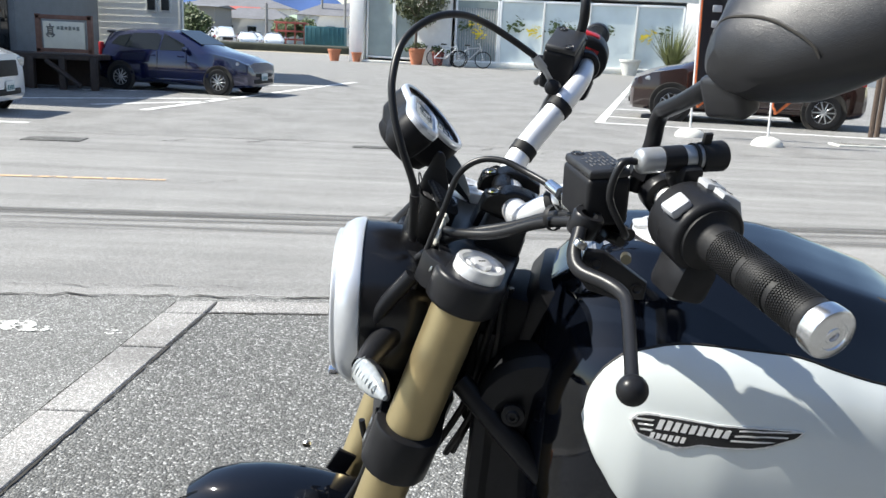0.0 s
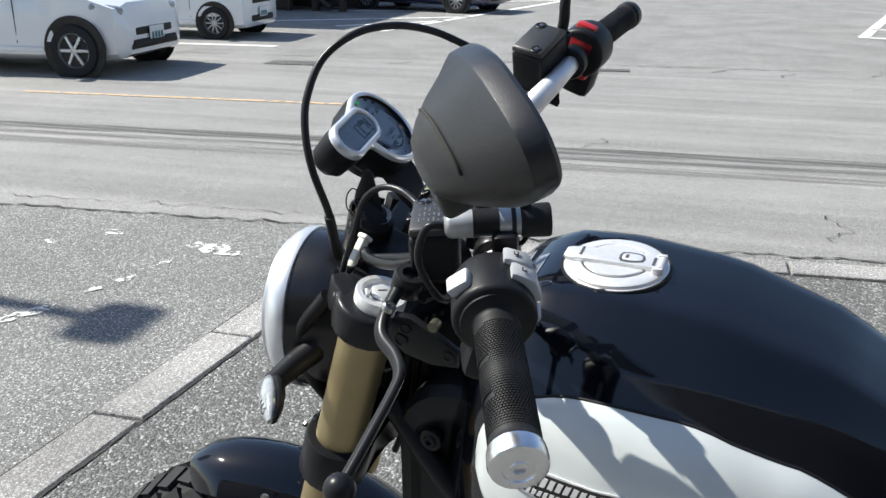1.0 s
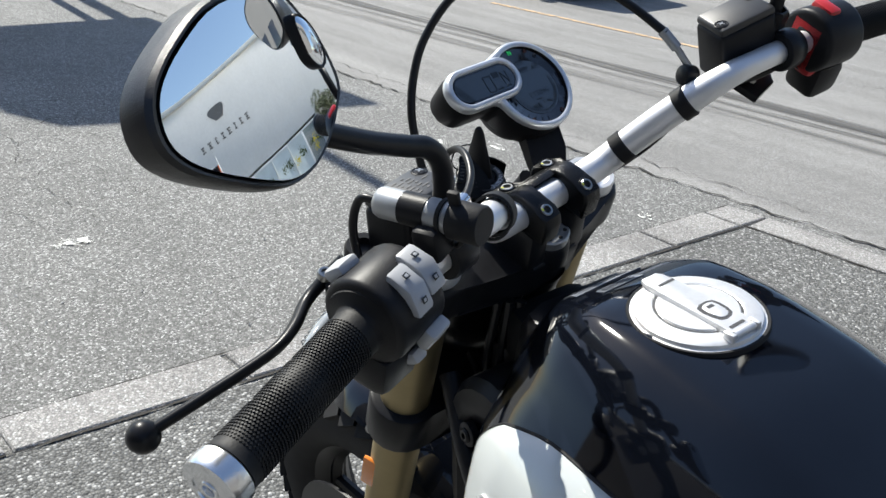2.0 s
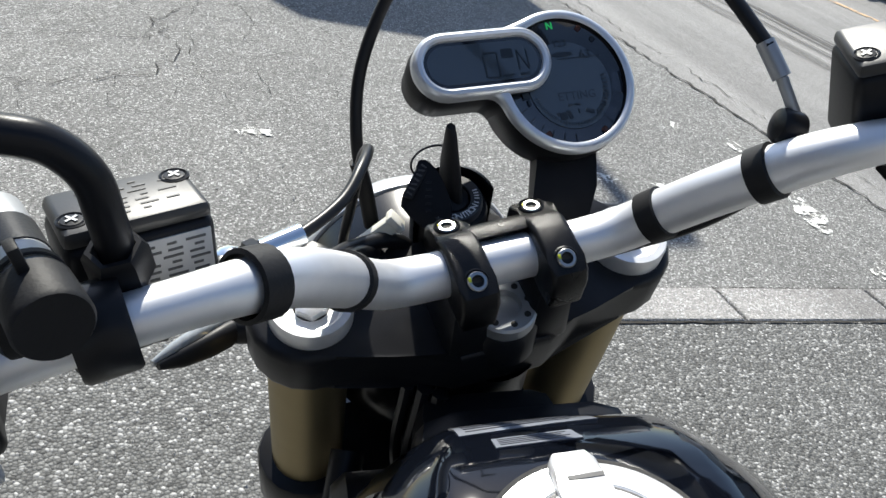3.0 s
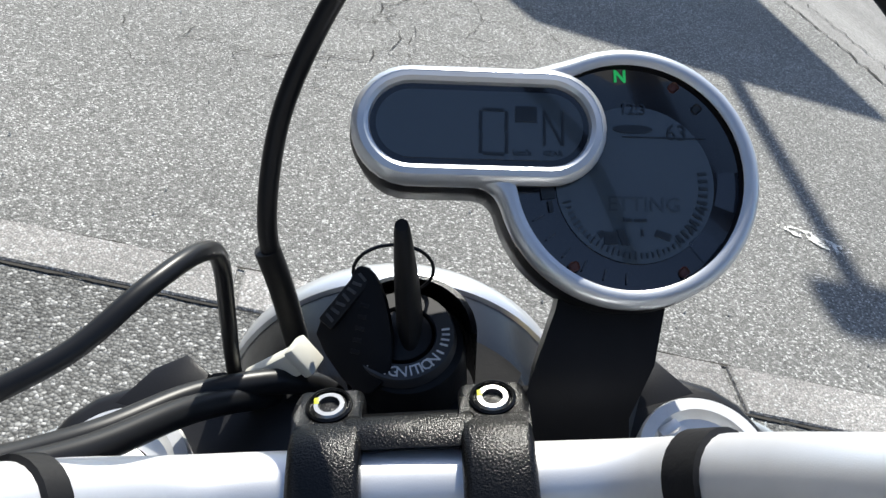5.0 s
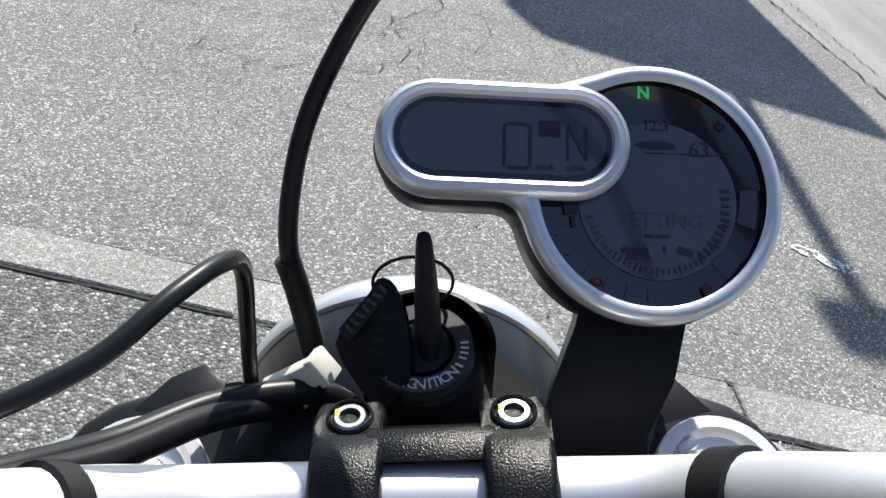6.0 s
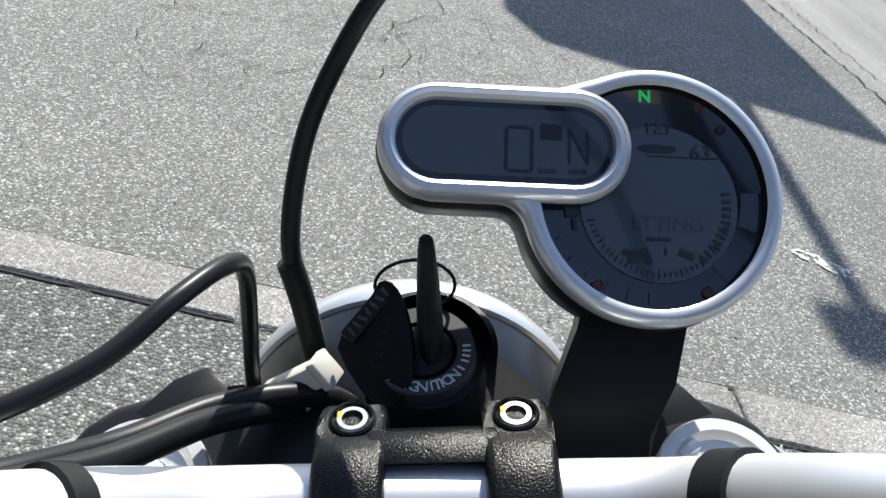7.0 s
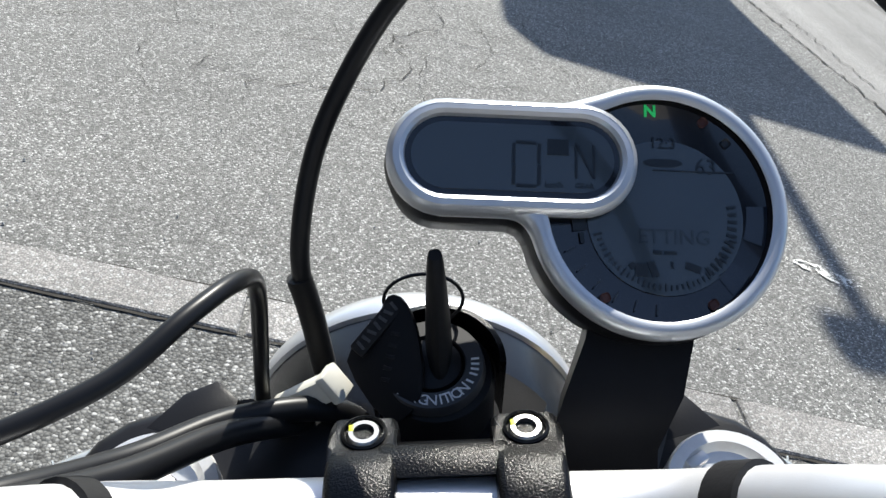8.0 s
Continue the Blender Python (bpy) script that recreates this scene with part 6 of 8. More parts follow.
bp_("hinge_slot", rbox((0.016, 0.0030, 0.0008), 0.0, CM @ pose(0.001, -0.039, 0.0108, 0, 0, 4)), M_CAPGROOVE, filler)
bp_("key_recess", prism(rounded([(-0.0095, 0.000), (0.0095, 0.001), (0.0085, -0.020), (-0.007, -0.022)], 3), 0.0104, 0.0110, 0.0, CM @ pose(0.001, -0.006, 0, 0, 0, 4)), M_CAPGROOVE, filler)
bp_("key_cover", prism(rounded([(-0.0062, -0.002), (0.0066, -0.0015), (0.0058, -0.0185), (-0.0050, -0.0195)], 3), 0.0104, 0.0118, 0.0006, CM @ pose(0.001, -0.006, 0, 0, 0, 4)), M_CASTALU, filler)
bp_("key_slot", rbox((0.0070, 0.0032, 0.0006), 0.0, CM @ pose(0.0015, -0.011, 0.0119, 0, 0, 4)), M_CAPGROOVE, filler)
# two printed foil labels across the tank's nose


def skin_z(x, y):
    q = abs(x) / tank_half(y)
    (a, za), (b, zb) = next(((m_, n_) for m_, n_ in zip(SECTION, SECTION[1:]) if m_[0] <= q <= n_[0]), SECTION[:2])
    return tank_top(y) - (za + (zb - za) * (q - a) / (b - a)) * max(0.09, 0.178 + 0.25 * min(0, tank_top(y) + 0.02))


def foil(name, a, b, c, d, lift, material, parent, label=""):
    """A thin sheet lying on the tank between the corners a b (front) and d c (rear)."""
    rows_ = []
    for i in range(7):
        l_, r_ = Vector(a).lerp(Vector(d), i / 6), Vector(b).lerp(Vector(c), i / 6)
        line = [l_.lerp(r_, j / 12) for j in range(13)]
        rows_.append([Vector((p.x, p.y, skin_z(p.x, p.y) + lift)) for p in line] + [Vector((p.x, p.y, skin_z(p.x, p.y) - 0.001)) for p in line[::-1]])
    return bp_(name, loft(rows_), material, parent, label, angle=60)


# label's base colour lifted towards blue in place of the sky it reflects
M_FOIL = mat("printed_foil", (0.20, 0.215, 0.25), 0.34, var=0.1, vscale=90, coat=1.0)
M_FOILINK = mat("foil_print", (0.09, 0.095, 0.11), 0.4, var=0.1)
for a, b, c, d in (((-0.0565, 0.1080), (0.018, 0.1145), (0.025, 0.1000), (-0.0535, 0.0940)), ((-0.038, 0.0870), (0.006, 0.0900), (0.010, 0.0800), (-0.0375, 0.0770))):
    sheet = foil("tank_label", a, b, c, d, 0.0009, M_FOIL, tank, "dark foil label with fine print")
    for k in range(4):
        f0, f1 = 0.16 + 0.19 * k, 0.21 + 0.19 * k
        L0, L1, R0, R1 = (Vector(p).lerp(Vector(q), f) for p, q, f in ((a, d, f0), (a, d, f1), (b, c, f0), (b, c, f1)))
        foil("print_line", L0.lerp(R0, 0.06), L0.lerp(R0, 0.9 - 0.08 * (k % 2)), L1.lerp(R1, 0.9 - 0.08 * (k % 2)), L1.lerp(R1, 0.06), 0.0013, M_FOILINK, sheet)

# -- frame, engine, seat and rear, kept plain --
frame_ = bp_("frame", tube([(-0.03, 0.19, -0.12), (-0.10, 0.12, -0.26), (-0.14, 0.0, -0.36), (-0.14, -0.30, -0.34), (-0.12, -0.55, -0.22)], 0.016, 14), M_SATIN, label="black tubular frame")
bp_("frame_tube", tube([(0.03, 0.19, -0.12), (0.10, 0.12, -0.26), (0.14, 0.0, -0.36), (0.14, -0.30, -0.34), (0.12, -0.55, -0.22)], 0.016, 14), M_SATIN, frame_)
bp_("frame_tube", tube([(-0.03, 0.19, -0.20), (-0.115, 0.13, -0.33), (-0.13, 0.06, -0.55), (-0.12, -0.02, -0.68)], 0.016, 14), M_SATIN, frame_)
bp_("frame_tube", tube([(0.03, 0.19, -0.20), (0.115, 0.13, -0.33), (0.13, 0.06, -0.55), (0.12, -0.02, -0.68)], 0.016, 14), M_SATIN, frame_)
bp_("frame_gusset", rbox((0.15, 0.11, 0.30), 0.03, pose(0, 0.145, -0.205, 14)), M_SATIN, frame_)
bp_("head_bracket", rbox((0.10, 0.07, 0.10), 0.02, pose(-0.015, 0.172, -0.125, 12)), M_SHELL, frame_)
COVER = [(0.222, -0.25), (0.205, -0.155), (0.12, -0.12), (-0.06, -0.20), (-0.10, -0.40), (0.05, -0.56), (0.17, -0.50), (0.222, -0.37)]


def cover_ring(x, k):
    return [Vector((x, 0.09 + (y - 0.09) * k, -0.34 + (z + 0.34) * k)) for y, z in rounded(COVER, 4)]


cover_ = bp_("oil_cooler_cover", loft([cover_ring(-0.060, 1.0), cover_ring(-0.110, 1.0), cover_ring(-0.120, 0.96), cover_ring(-0.123, 0.86), cover_ring(-0.115, 0.80), cover_ring(-0.113, 0.3)]), M_PLASTIC, label="black plastic side cover under the tank")
bp_("cover_tube", tube([(-0.105, 0.235, -0.165), (-0.127, 0.16, -0.235), (-0.131, 0.07, -0.33), (-0.115, -0.02, -0.43)], 0.013, 14), M_SATIN, cover_)
bp_("cover_bolt", lathe([(0.008, 0), (0.008, 0.003), (0.006, 0.005), (0.0035, 0.005), (0.003, 0.002), (0, 0.002)], 18, frame_of((-0.127, 0.170, -0.190), (-1, 0, 0.1))), M_SATIN, cover_)
bp_("cover_boss", lathe([(0.013, -0.006), (0.013, 0.002), (0.011, 0.003), (0, 0.003)], 24, frame_of((-0.126, 0.170, -0.190), (-1, 0, 0.1))), M_SATIN, cover_)
engine = bp_("engine", rbox((0.30, 0.42, 0.30), 0.05, pose(0, -0.18, -0.60), None, 3), M_SATIN, label="black engine block")
bp_("cylinder", rbox((0.16, 0.16, 0.24), 0.02, pose(0, 0.03, -0.44, 25)), M_SATIN, engine)
for k in range(7):
    bp_("cooling_fin", rbox((0.20, 0.20, 0.006), 0.002, pose(0, 0.02 + 0.012 * k, -0.50 + 0.026 * k, 25)), M_CASTALU, engine)
bp_("seat", loft([[Vector((hw * math.sin(a) , y, z + 0.045 * math.cos(a))) for a in [2 * math.pi * k / 20 for k in range(20)]] for y, z, hw in ((-0.40, -0.20, 0.07), (-0.46, -0.19, 0.10), (-0.60, -0.20, 0.13), (-0.80, -0.17, 0.14), (-0.98, -0.14, 0.11), (-1.04, -0.14, 0.05))]), M_RUBBER, label="black padded seat")
RW = B @ frame_of((0, -0.985, -0.705), (1, 0, 0), (0, 1, 0))
wheel(RW, "rear_wheel", 0.16, 0.310, "rear wheel with a block-tread tyre")
swing = bp_("swing_arm", tube([(-0.13, -0.36, -0.62), (-0.125, -0.70, -0.66), (-0.115, -0.99, -0.705)], 0.024, 14), M_SATIN, label="black swing arm")
bp_("swing_tube", tube([(0.13, -0.36, -0.62), (0.125, -0.70, -0.66), (0.115, -0.99, -0.705)], 0.024, 14), M_SATIN, swing)
bp_("axle", tube([(-0.13, -0.985, -0.705), (0.13, -0.985, -0.705)], 0.012, 12, smooth=1), M_BOLT, swing)
bp_("shock", tube([(0.05, -0.52, -0.24), (0.06, -0.66, -0.62)], 0.028, 14, smooth=1), M_SATIN, swing)
foot = B.inverted() @ Vector((-0.45, -0.62, 0.006))
stand = bp_("side_stand", tube([(-0.14, -0.26, -0.70), foot], 0.011, 12, smooth=1), M_SATIN, label="black side stand")
bp_("stand_foot", rbox((0.06, 0.05, 0.010), 0.004, Matrix.Translation(foot) @ B.inverted().to_3x3().to_4x4()), M_SATIN, stand)
fp("axle", tube([AX + Vector((-0.14, 0, 0)), AX + Vector((0.14, 0, 0))], 0.010, 12, smooth=1), M_BOLT, front_wheel)

# ---- across the road ----
M_SIDING = mat("white_siding", (0.76, 0.76, 0.73), 0.7, var=0.06, vscale=8)
M_DARKWOOD = mat("dark_stained_wood", (0.045, 0.032, 0.026), 0.7, var=0.3, vscale=14, bump=0.2, bscale=60)
M_REDWOOD = mat("red_brown_wood", (0.17, 0.085, 0.060), 0.65, var=0.25, vscale=14)
M_BOARD = mat("cream_board", (0.66, 0.64, 0.54), 0.6, var=0.06, vscale=10)
M_WALLWHITE = mat("white_render", (0.74, 0.73, 0.70), 0.8, var=0.05, vscale=4)
M_WHITEFRAME = mat("white_window_frame", (0.80, 0.81, 0.80), 0.45, var=0.04, vscale=10)
M_SIGNGREY = mat("grey_sign_letters", (0.12, 0.12, 0.12), 0.6, var=0.1)
M_PANE = mat("window_glass", (0.26, 0.32, 0.32), 0.06, var=0.15, vscale=1.5, coat=1.0)
M_FROST = mat("frosted_glass", (0.64, 0.71, 0.71), 0.22, var=0.12, vscale=1.2, coat=0.6)
M_DARKPANE = mat("dark_window_glass", (0.015, 0.018, 0.020), 0.06, var=0.1, vscale=3, coat=1.0)
M_ALUFRAME = mat("pale_window_frame", (0.62, 0.63, 0.62), 0.45, 0.2, var=0.06, vscale=10)
M_TERRA = mat("terracotta", (0.50, 0.19, 0.10), 0.8, var=0.15, vscale=12)
M_LEAF = mat("green_leaf", (0.065, 0.095, 0.030), 0.6, var=0.45, vscale=9)
M_OLIVE = mat("olive_leaf", (0.10, 0.115, 0.055), 0.6, var=0.4, vscale=9)
M_BARK = mat("bark", (0.09, 0.065, 0.05), 0.9, var=0.3, vscale=20, bump=0.3, bscale=60)
M_YELLOWFLOWER = mat("yellow_print", (0.70, 0.55, 0.05), 0.6, var=0.2, vscale=6)
M_BLUECAR = mat("dark_blue_car_paint", (0.0066, 0.0099, 0.0468), 0.16, 0.3, var=0.06, vscale=3, coat=1.0)
M_BROWNCAR = mat("dark_brown_car_paint", (0.030, 0.014, 0.012), 0.16, 0.3, var=0.06, vscale=3, coat=1.0)
M_WHITECAR = mat("white_car_paint", (0.76, 0.77, 0.77), 0.18, var=0.03, vscale=3, coat=1.0)
M_CARGLASS = mat("car_glass", (0.010, 0.013, 0.014), 0.05, var=0.2, vscale=2, spec=0.35)
M_LAMP = mat("headlamp_glass", (0.34, 0.36, 0.37), 0.10, 0.3, var=0.3, vscale=14, coat=1.0)
M_ALLOY = mat("alloy_wheel", (0.55, 0.56, 0.57), 0.28, 0.8, var=0.08, vscale=20)
M_PLATE = mat("number_plate", (0.68, 0.70, 0.68), 0.5, var=0.04)
M_FLAG = mat("dark_banner_cloth", (0.055, 0.050, 0.055), 0.8, var=0.15, vscale=6, bump=0.2, bscale=20)
M_ORANGE = mat("orange_banner_trim", (0.80, 0.20, 0.06), 0.7, var=0.1, vscale=8)
M_CONCRETE = mat("white_concrete", (0.62, 0.62, 0.58), 0.85, var=0.12, vscale=14, bump=0.2, bscale=60)
M_POLE = mat("white_pole", (0.72, 0.72, 0.71), 0.4, var=0.05)
M_ROOF = mat("grey_roof_tile", (0.16, 0.16, 0.17), 0.7, var=0.2, vscale=3)
M_REDROOF = mat("red_roof", (0.42, 0.10, 0.08), 0.7, var=0.15, vscale=2)
M_TEAL = mat("teal_container", (0.05, 0.16, 0.18), 0.6, var=0.2, vscale=2)
# the blue haze of distance is put into the hills' colour
M_HILL = mat("distant_hill", (0.06, 0.12, 0.30), 1.0, var=0.12, vscale=0.02)


def foliage(bm, centre, radii, n, size, seed, mi=0, clipped=False):
    """Many small leaves in an uneven cloud."""
    r = random.Random(seed)
    lumps = [(Vector((r.gauss(0, 0.5), r.gauss(0, 0.5), r.gauss(0, 0.45))), r.uniform(0.35, 0.6)) for _ in range(9)]
    if clipped:
        lumps = [(Vector((0, 0, 0)), 0.9)] * 3 + [(Vector((r.gauss(0, 0.3), r.gauss(0, 0.3), r.gauss(0, 0.3))), r.uniform(0.5, 0.65)) for _ in range(5)]
    for _ in range(n):
        l, s = r.choice(lumps)
        d = Vector((r.gauss(0, 1), r.gauss(0, 1), r.gauss(0, 1))).normalized() * r.uniform(0.5, 1.0) * s
        p = Vector(centre) + Vector(((l.x + d.x) * radii[0], (l.y + d.y) * radii[1], (l.z + d.z) * radii[2]))
        a = Vector((r.gauss(0, 1), r.gauss(0, 1), r.gauss(0, 1))).normalized() * size * r.uniform(0.6, 1.3)
        b = a.orthogonal().normalized() * size * 0.45
        bm.faces.new([bm.verts.new(p + a), bm.verts.new(p + b), bm.verts.new(p - a), bm.verts.new(p - b)]).material_index = mi


def sub(parent, name, bm, material, label="", **k):
    ob = part(name, bm, material, None, label, **k)
    ob.parent = parent
    return ob


# -- cars: x forward, y to the car's left, z up --


def road_wheel(bm_at, r, w, spokes, parent, paint=None):
    wh = sub(parent, "wheel", lathe([(r * 0.62, -w / 2), (r * 0.66, -w / 2 - 0.004), (r * 0.94, -w / 2), (r, -w * 0.3), (r, w * 0.3), (r * 0.94, w / 2), (r * 0.66, w / 2 + 0.004), (r * 0.62, w / 2)], 40, bm_at), M_TYRE, "black tyre on an alloy rim")
    rim = sub(wh, "rim", lathe([(r * 0.665, w * 0.50), (r * 0.64, w * 0.52), (r * 0.60, w * 0.36), (r * 0.58, 0.0)], 36, bm_at), M_ALLOY, "alloy rim")
    sub(wh, "brake", lathe([(r * 0.58, 0.0), (0.0, 0.002)], 24, bm_at), M_DARKFILL)
    for k in range(spokes):
        a = 2 * math.pi * k / spokes
        sub(wh, "spoke", rbox((r * 0.52, r * (0.75 / spokes), 0.025), 0.006, bm_at @ Matrix.Rotation(a, 4, "Z") @ pose(r * 0.34, 0, w * 0.40, 0, 6, 0), seg=1), M_ALLOY)
    sub(wh, "hub_cap", lathe([(r * 0.17, w * 0.36), (r * 0.15, w * 0.46), (0, w * 0.48)], 20, bm_at), M_ALLOY)
    return wh


def car(name, label, m, paint, L, W, stations, axles, r, spokes, belt, roof, seats, grille=None, tall=False, sill=0.20, plate=True):
    """stations: (x, half width, hood or roof height, half width up there); seats: side windows as (x0, x1, x2, x3)."""
    root = empty(name, m, label, "car")
    rings = []
    for x, hw, zb, top, htop in stations:
        rings.append([Vector((x, s * y, z)) for s, pts in ((-1, ((hw * 0.86, zb), (hw * 0.97, zb + 0.06), (hw, zb + 0.22), (hw * 0.995, 0.62 if top > 0.75 else top * 0.78), (hw * 0.965, min(belt, top * 0.93)), (htop, top - 0.05 * (htop > 0.2)), (htop * 0.72, top))),
                                                           (1, ((htop * 0.72, top), (htop, top - 0.05 * (htop > 0.2)), (hw * 0.965, min(belt, top * 0.93)), (hw * 0.995, 0.62 if top > 0.75 else top * 0.78), (hw, zb + 0.22), (hw * 0.97, zb + 0.06), (hw * 0.86, zb)))) for y, z in pts])
    body = sub(root, "body", loft(rings), paint, angle=35)
    W2 = W / 2
    for x in axles:
        for s in (-1, 1):
            # black disc stands for the shade inside the wheel well
            sub(body, "arch_shade", lathe([(r + 0.075, 0.0), (r + 0.075, 0.035), (r + 0.06, 0.040), (r + 0.04, 0.03), (0.0, 0.03)], 30, frame_of((x, s * (W2 - 0.032), r + 0.01), (0, s, 0), (1, 0, 0))), M_DARKFILL)
            road_wheel(frame_of((x, s * (W2 - 0.07), r), (0, s, 0), (1, 0, 0)), r, 0.19, spokes, root)
    for s in (-1, 1):
        for q in seats:
            (xa, za), (xb, zb2), (xc, zc), (xd, zd) = q

            def side(x, z):
                t = max(0, min(1, (z - belt) / (roof - 0.05 - belt)))
                hw = next((a[1] + (b[1] - a[1]) * (a[0] - x) / (a[0] - b[0]) for a, b in zip(stations, stations[1:]) if b[0] <= x <= a[0]), W2)
                ht = next((a[4] + (b[4] - a[4]) * (a[0] - x) / (a[0] - b[0]) for a, b in zip(stations, stations[1:]) if b[0] <= x <= a[0]), W2 * 0.7)
                return Vector((x, s * (hw * 0.965 + (ht - hw * 0.965) * t + 0.008), z))
            bm = bmesh.new()
            bm.faces.new([bm.verts.new(side(*p)) for p in q])
            ext = bmesh.ops.extrude_face_region(bm, geom=bm.faces[:])
            for v in [g for g in ext["geom"] if isinstance(g, bmesh.types.BMVert)]:
                v.co.y -= s * 0.012
            sub(body, "side_window", bm, M_CARGLASS, smooth=False)
        for x in [q[0][0] for q in seats[:2]]:
            sub(body, "door_seam", rbox((0.010, 0.006, belt - 0.36), 0.0, pose(x - 0.02, s * (W2 - 0.004), (belt + 0.36) / 2)), M_DARKFILL)
            sub(body, "door_handle", rbox((0.16, 0.03, 0.03), 0.010, pose(x - 0.16, s * (W2 + 0.004), belt - 0.10)), paint)
        sub(body, "side_mirror", rbox((0.12, 0.17, 0.12), 0.04, pose(seats[0][1][0] + 0.12 if len(seats) else 0.5, s * (W2 + 0.05), belt + 0.06)), paint)
        sub(body, "sill_trim", rbox((axles[0] - axles[1] - 2 * r - 0.16, 0.02, 0.05), 0.008, pose((axles[0] + axles[1]) / 2, s * (W2 - 0.002), sill + 0.10)), paint)
        xf = stations[0][0]
        sub(body, "headlamp", rbox((0.36, 0.20, 0.10), 0.04, pose(xf - 0.22, s * (W2 - 0.20), belt - 0.24, 0, 10, -s * 28)) if not tall else rbox((0.20, 0.27, 0.17), 0.04, pose(xf - 0.105, s * (W2 - 0.165), 0.82, 0, 6, -s * 14)), M_LAMP, "clear headlamp")
        sub(body, "tail_lamp", rbox((0.10, 0.12, 0.34), 0.03, pose(stations[-1][0] + 0.10, s * (W2 - 0.10), belt - 0.02)), M_RED)
        sub(body, "fog_lamp", rbox((0.06, 0.14, 0.10), 0.02, pose(xf - 0.07, s * (W2 - 0.24), sill + 0.20, 0, 0, -s * 20)), M_DARKFILL)
    xf = stations[0][0]
    sub(body, "grille", rbox((0.05, W * 0.52, 0.10 if not tall else 0.26), 0.02, pose(xf - (0.02 if not tall else 0.012), 0, (0.48 if not tall else 0.72), 0, 0 if not tall else -6)), M_DARKFILL)
    sub(body, "lower_grille", rbox((0.05, W * 0.60, 0.10), 0.02, pose(xf + 0.005, 0, sill + 0.14)), M_DARKFILL)
    if plate:
        pl = sub(body, "number_plate", rbox((0.012, 0.33, 0.165), 0.006, pose(xf + 0.030, 0, sill + 0.24)), M_PLATE)
        for k in range(4):
            sub(pl, "print_bar", rbox((0.004, 0.045, 0.075), 0.0, pose(xf + 0.038, 0.105 - 0.07 * k, sill + 0.215)), M_TEAL)
    return root, body


def screen(body, pts, name="windscreen"):
    bm = bmesh.new()
    bm.faces.new([bm.verts.new(p) for p in pts])
    ext = bmesh.ops.extrude_face_region(bm, geom=bm.faces[:])
    for v in [g for g in ext["geom"] if isinstance(g, bmesh.types.BMVert)]:
        v.co.z -= 0.01
    return sub(body, name, bm, M_CARGLASS, smooth=False)


def heading(x, y, fx, fy, k):
    """A car's pose: its place, the way its nose points and its size."""
    a = math.atan2(fy, fx)
    return Matrix.Translation((x, y, 0)) @ Matrix.Rotation(a, 4, "Z") @ Matrix.Scale(k, 4)


HATCH = [(1.98, 0.62, 0.24, 0.60, 0.50), (1.92, 0.74, 0.20, 0.77, 0.56), (1.62, 0.82, 0.18, 0.90, 0.62), (1.12, 0.845, 0.18, 1.00, 0.66), (0.72, 0.845, 0.18, 1.12, 0.64), (0.10, 0.845, 0.18, 1.42, 0.58), (-0.35, 0.845, 0.18, 1.475, 0.57),
         (-0.95, 0.845, 0.18, 1.465, 0.56), (-1.50, 0.84, 0.18, 1.42, 0.55), (-1.76, 0.83, 0.20, 1.34, 0.56), (-1.92, 0.80, 0.24, 1.00, 0.66), (-1.99, 0.72, 0.30, 0.66, 0.62)]
WIN = [((0.42, 0.98), (0.30, 1.13), (-0.28, 1.36), (-0.30, 0.97)), ((-0.34, 0.97), (-0.32, 1.36), (-1.10, 1.34), (-1.22, 1.00))]
blue, bb = car("hatchback", "dark blue hatchback parked across the road", heading(17.30, 5.02, -0.25, -1.0, 0.845), M_BLUECAR, 4.0, 1.69, HATCH, (1.22, -1.33), 0.30, 10, 0.95, 1.455, WIN + [((-1.24, 1.01), (-1.14, 1.32), (-1.46, 1.26), (-1.62, 1.08))])
screen(bb, [(0.68, -0.60, 1.145), (0.68, 0.60, 1.145), (0.06, 0.52, 1.455), (0.06, -0.52, 1.455)])
sub(bb, "roof_spoiler", rbox((0.30, 1.05, 0.05), 0.02, pose(-1.72, 0, 1.33, 0, 8)), M_DARKFILL)
brown, bb = car("hatchback", "dark brown hatchback parked nose to the shop", heading(15.4, -5.9, 0.26, 1.0, 1.03), M_BROWNCAR, 4.0, 1.69, HATCH, (1.26, -1.30), 0.30, 10, 0.95, 1.455, WIN)
screen(bb, [(0.68, -0.60, 1.145), (0.68, 0.60, 1.145), (0.06, 0.52, 1.455), (0.06, -0.52, 1.455)])
TALL = [(1.70, 0.66, 0.24, 0.70, 0.60), (1.66, 0.72, 0.20, 0.95, 0.64), (1.38, 0.735, 0.18, 1.05, 0.65), (1.12, 0.738, 0.18, 1.14, 0.65), (0.66, 0.738, 0.18, 1.64, 0.61), (0.0, 0.738, 0.18, 1.74, 0.60), (-1.30, 0.738, 0.18, 1.73, 0.60), (-1.62, 0.735, 0.20, 1.62, 0.58), (-1.70, 0.70, 0.30, 1.0, 0.60)]
kei, bb = car("wagon", "white tall wagon parked beside the road", heading(11.05, 7.25, 0.06, -1.0, 0.84), M_WHITECAR, 3.4, 1.475, TALL, (1.14, -1.20), 0.275, 10, 0.98, 1.74, [((0.72, 1.04), (0.50, 1.56), (-0.20, 1.58), (-0.20, 1.02)), ((-0.26, 1.02), (-0.26, 1.58), (-1.0, 1.58), (-1.05, 1.02))], tall=True)
screen(bb, [(1.08, -0.58, 1.175), (1.08, 0.58, 1.175), (0.66, 0.54, 1.63), (0.66, -0.54, 1.63)])
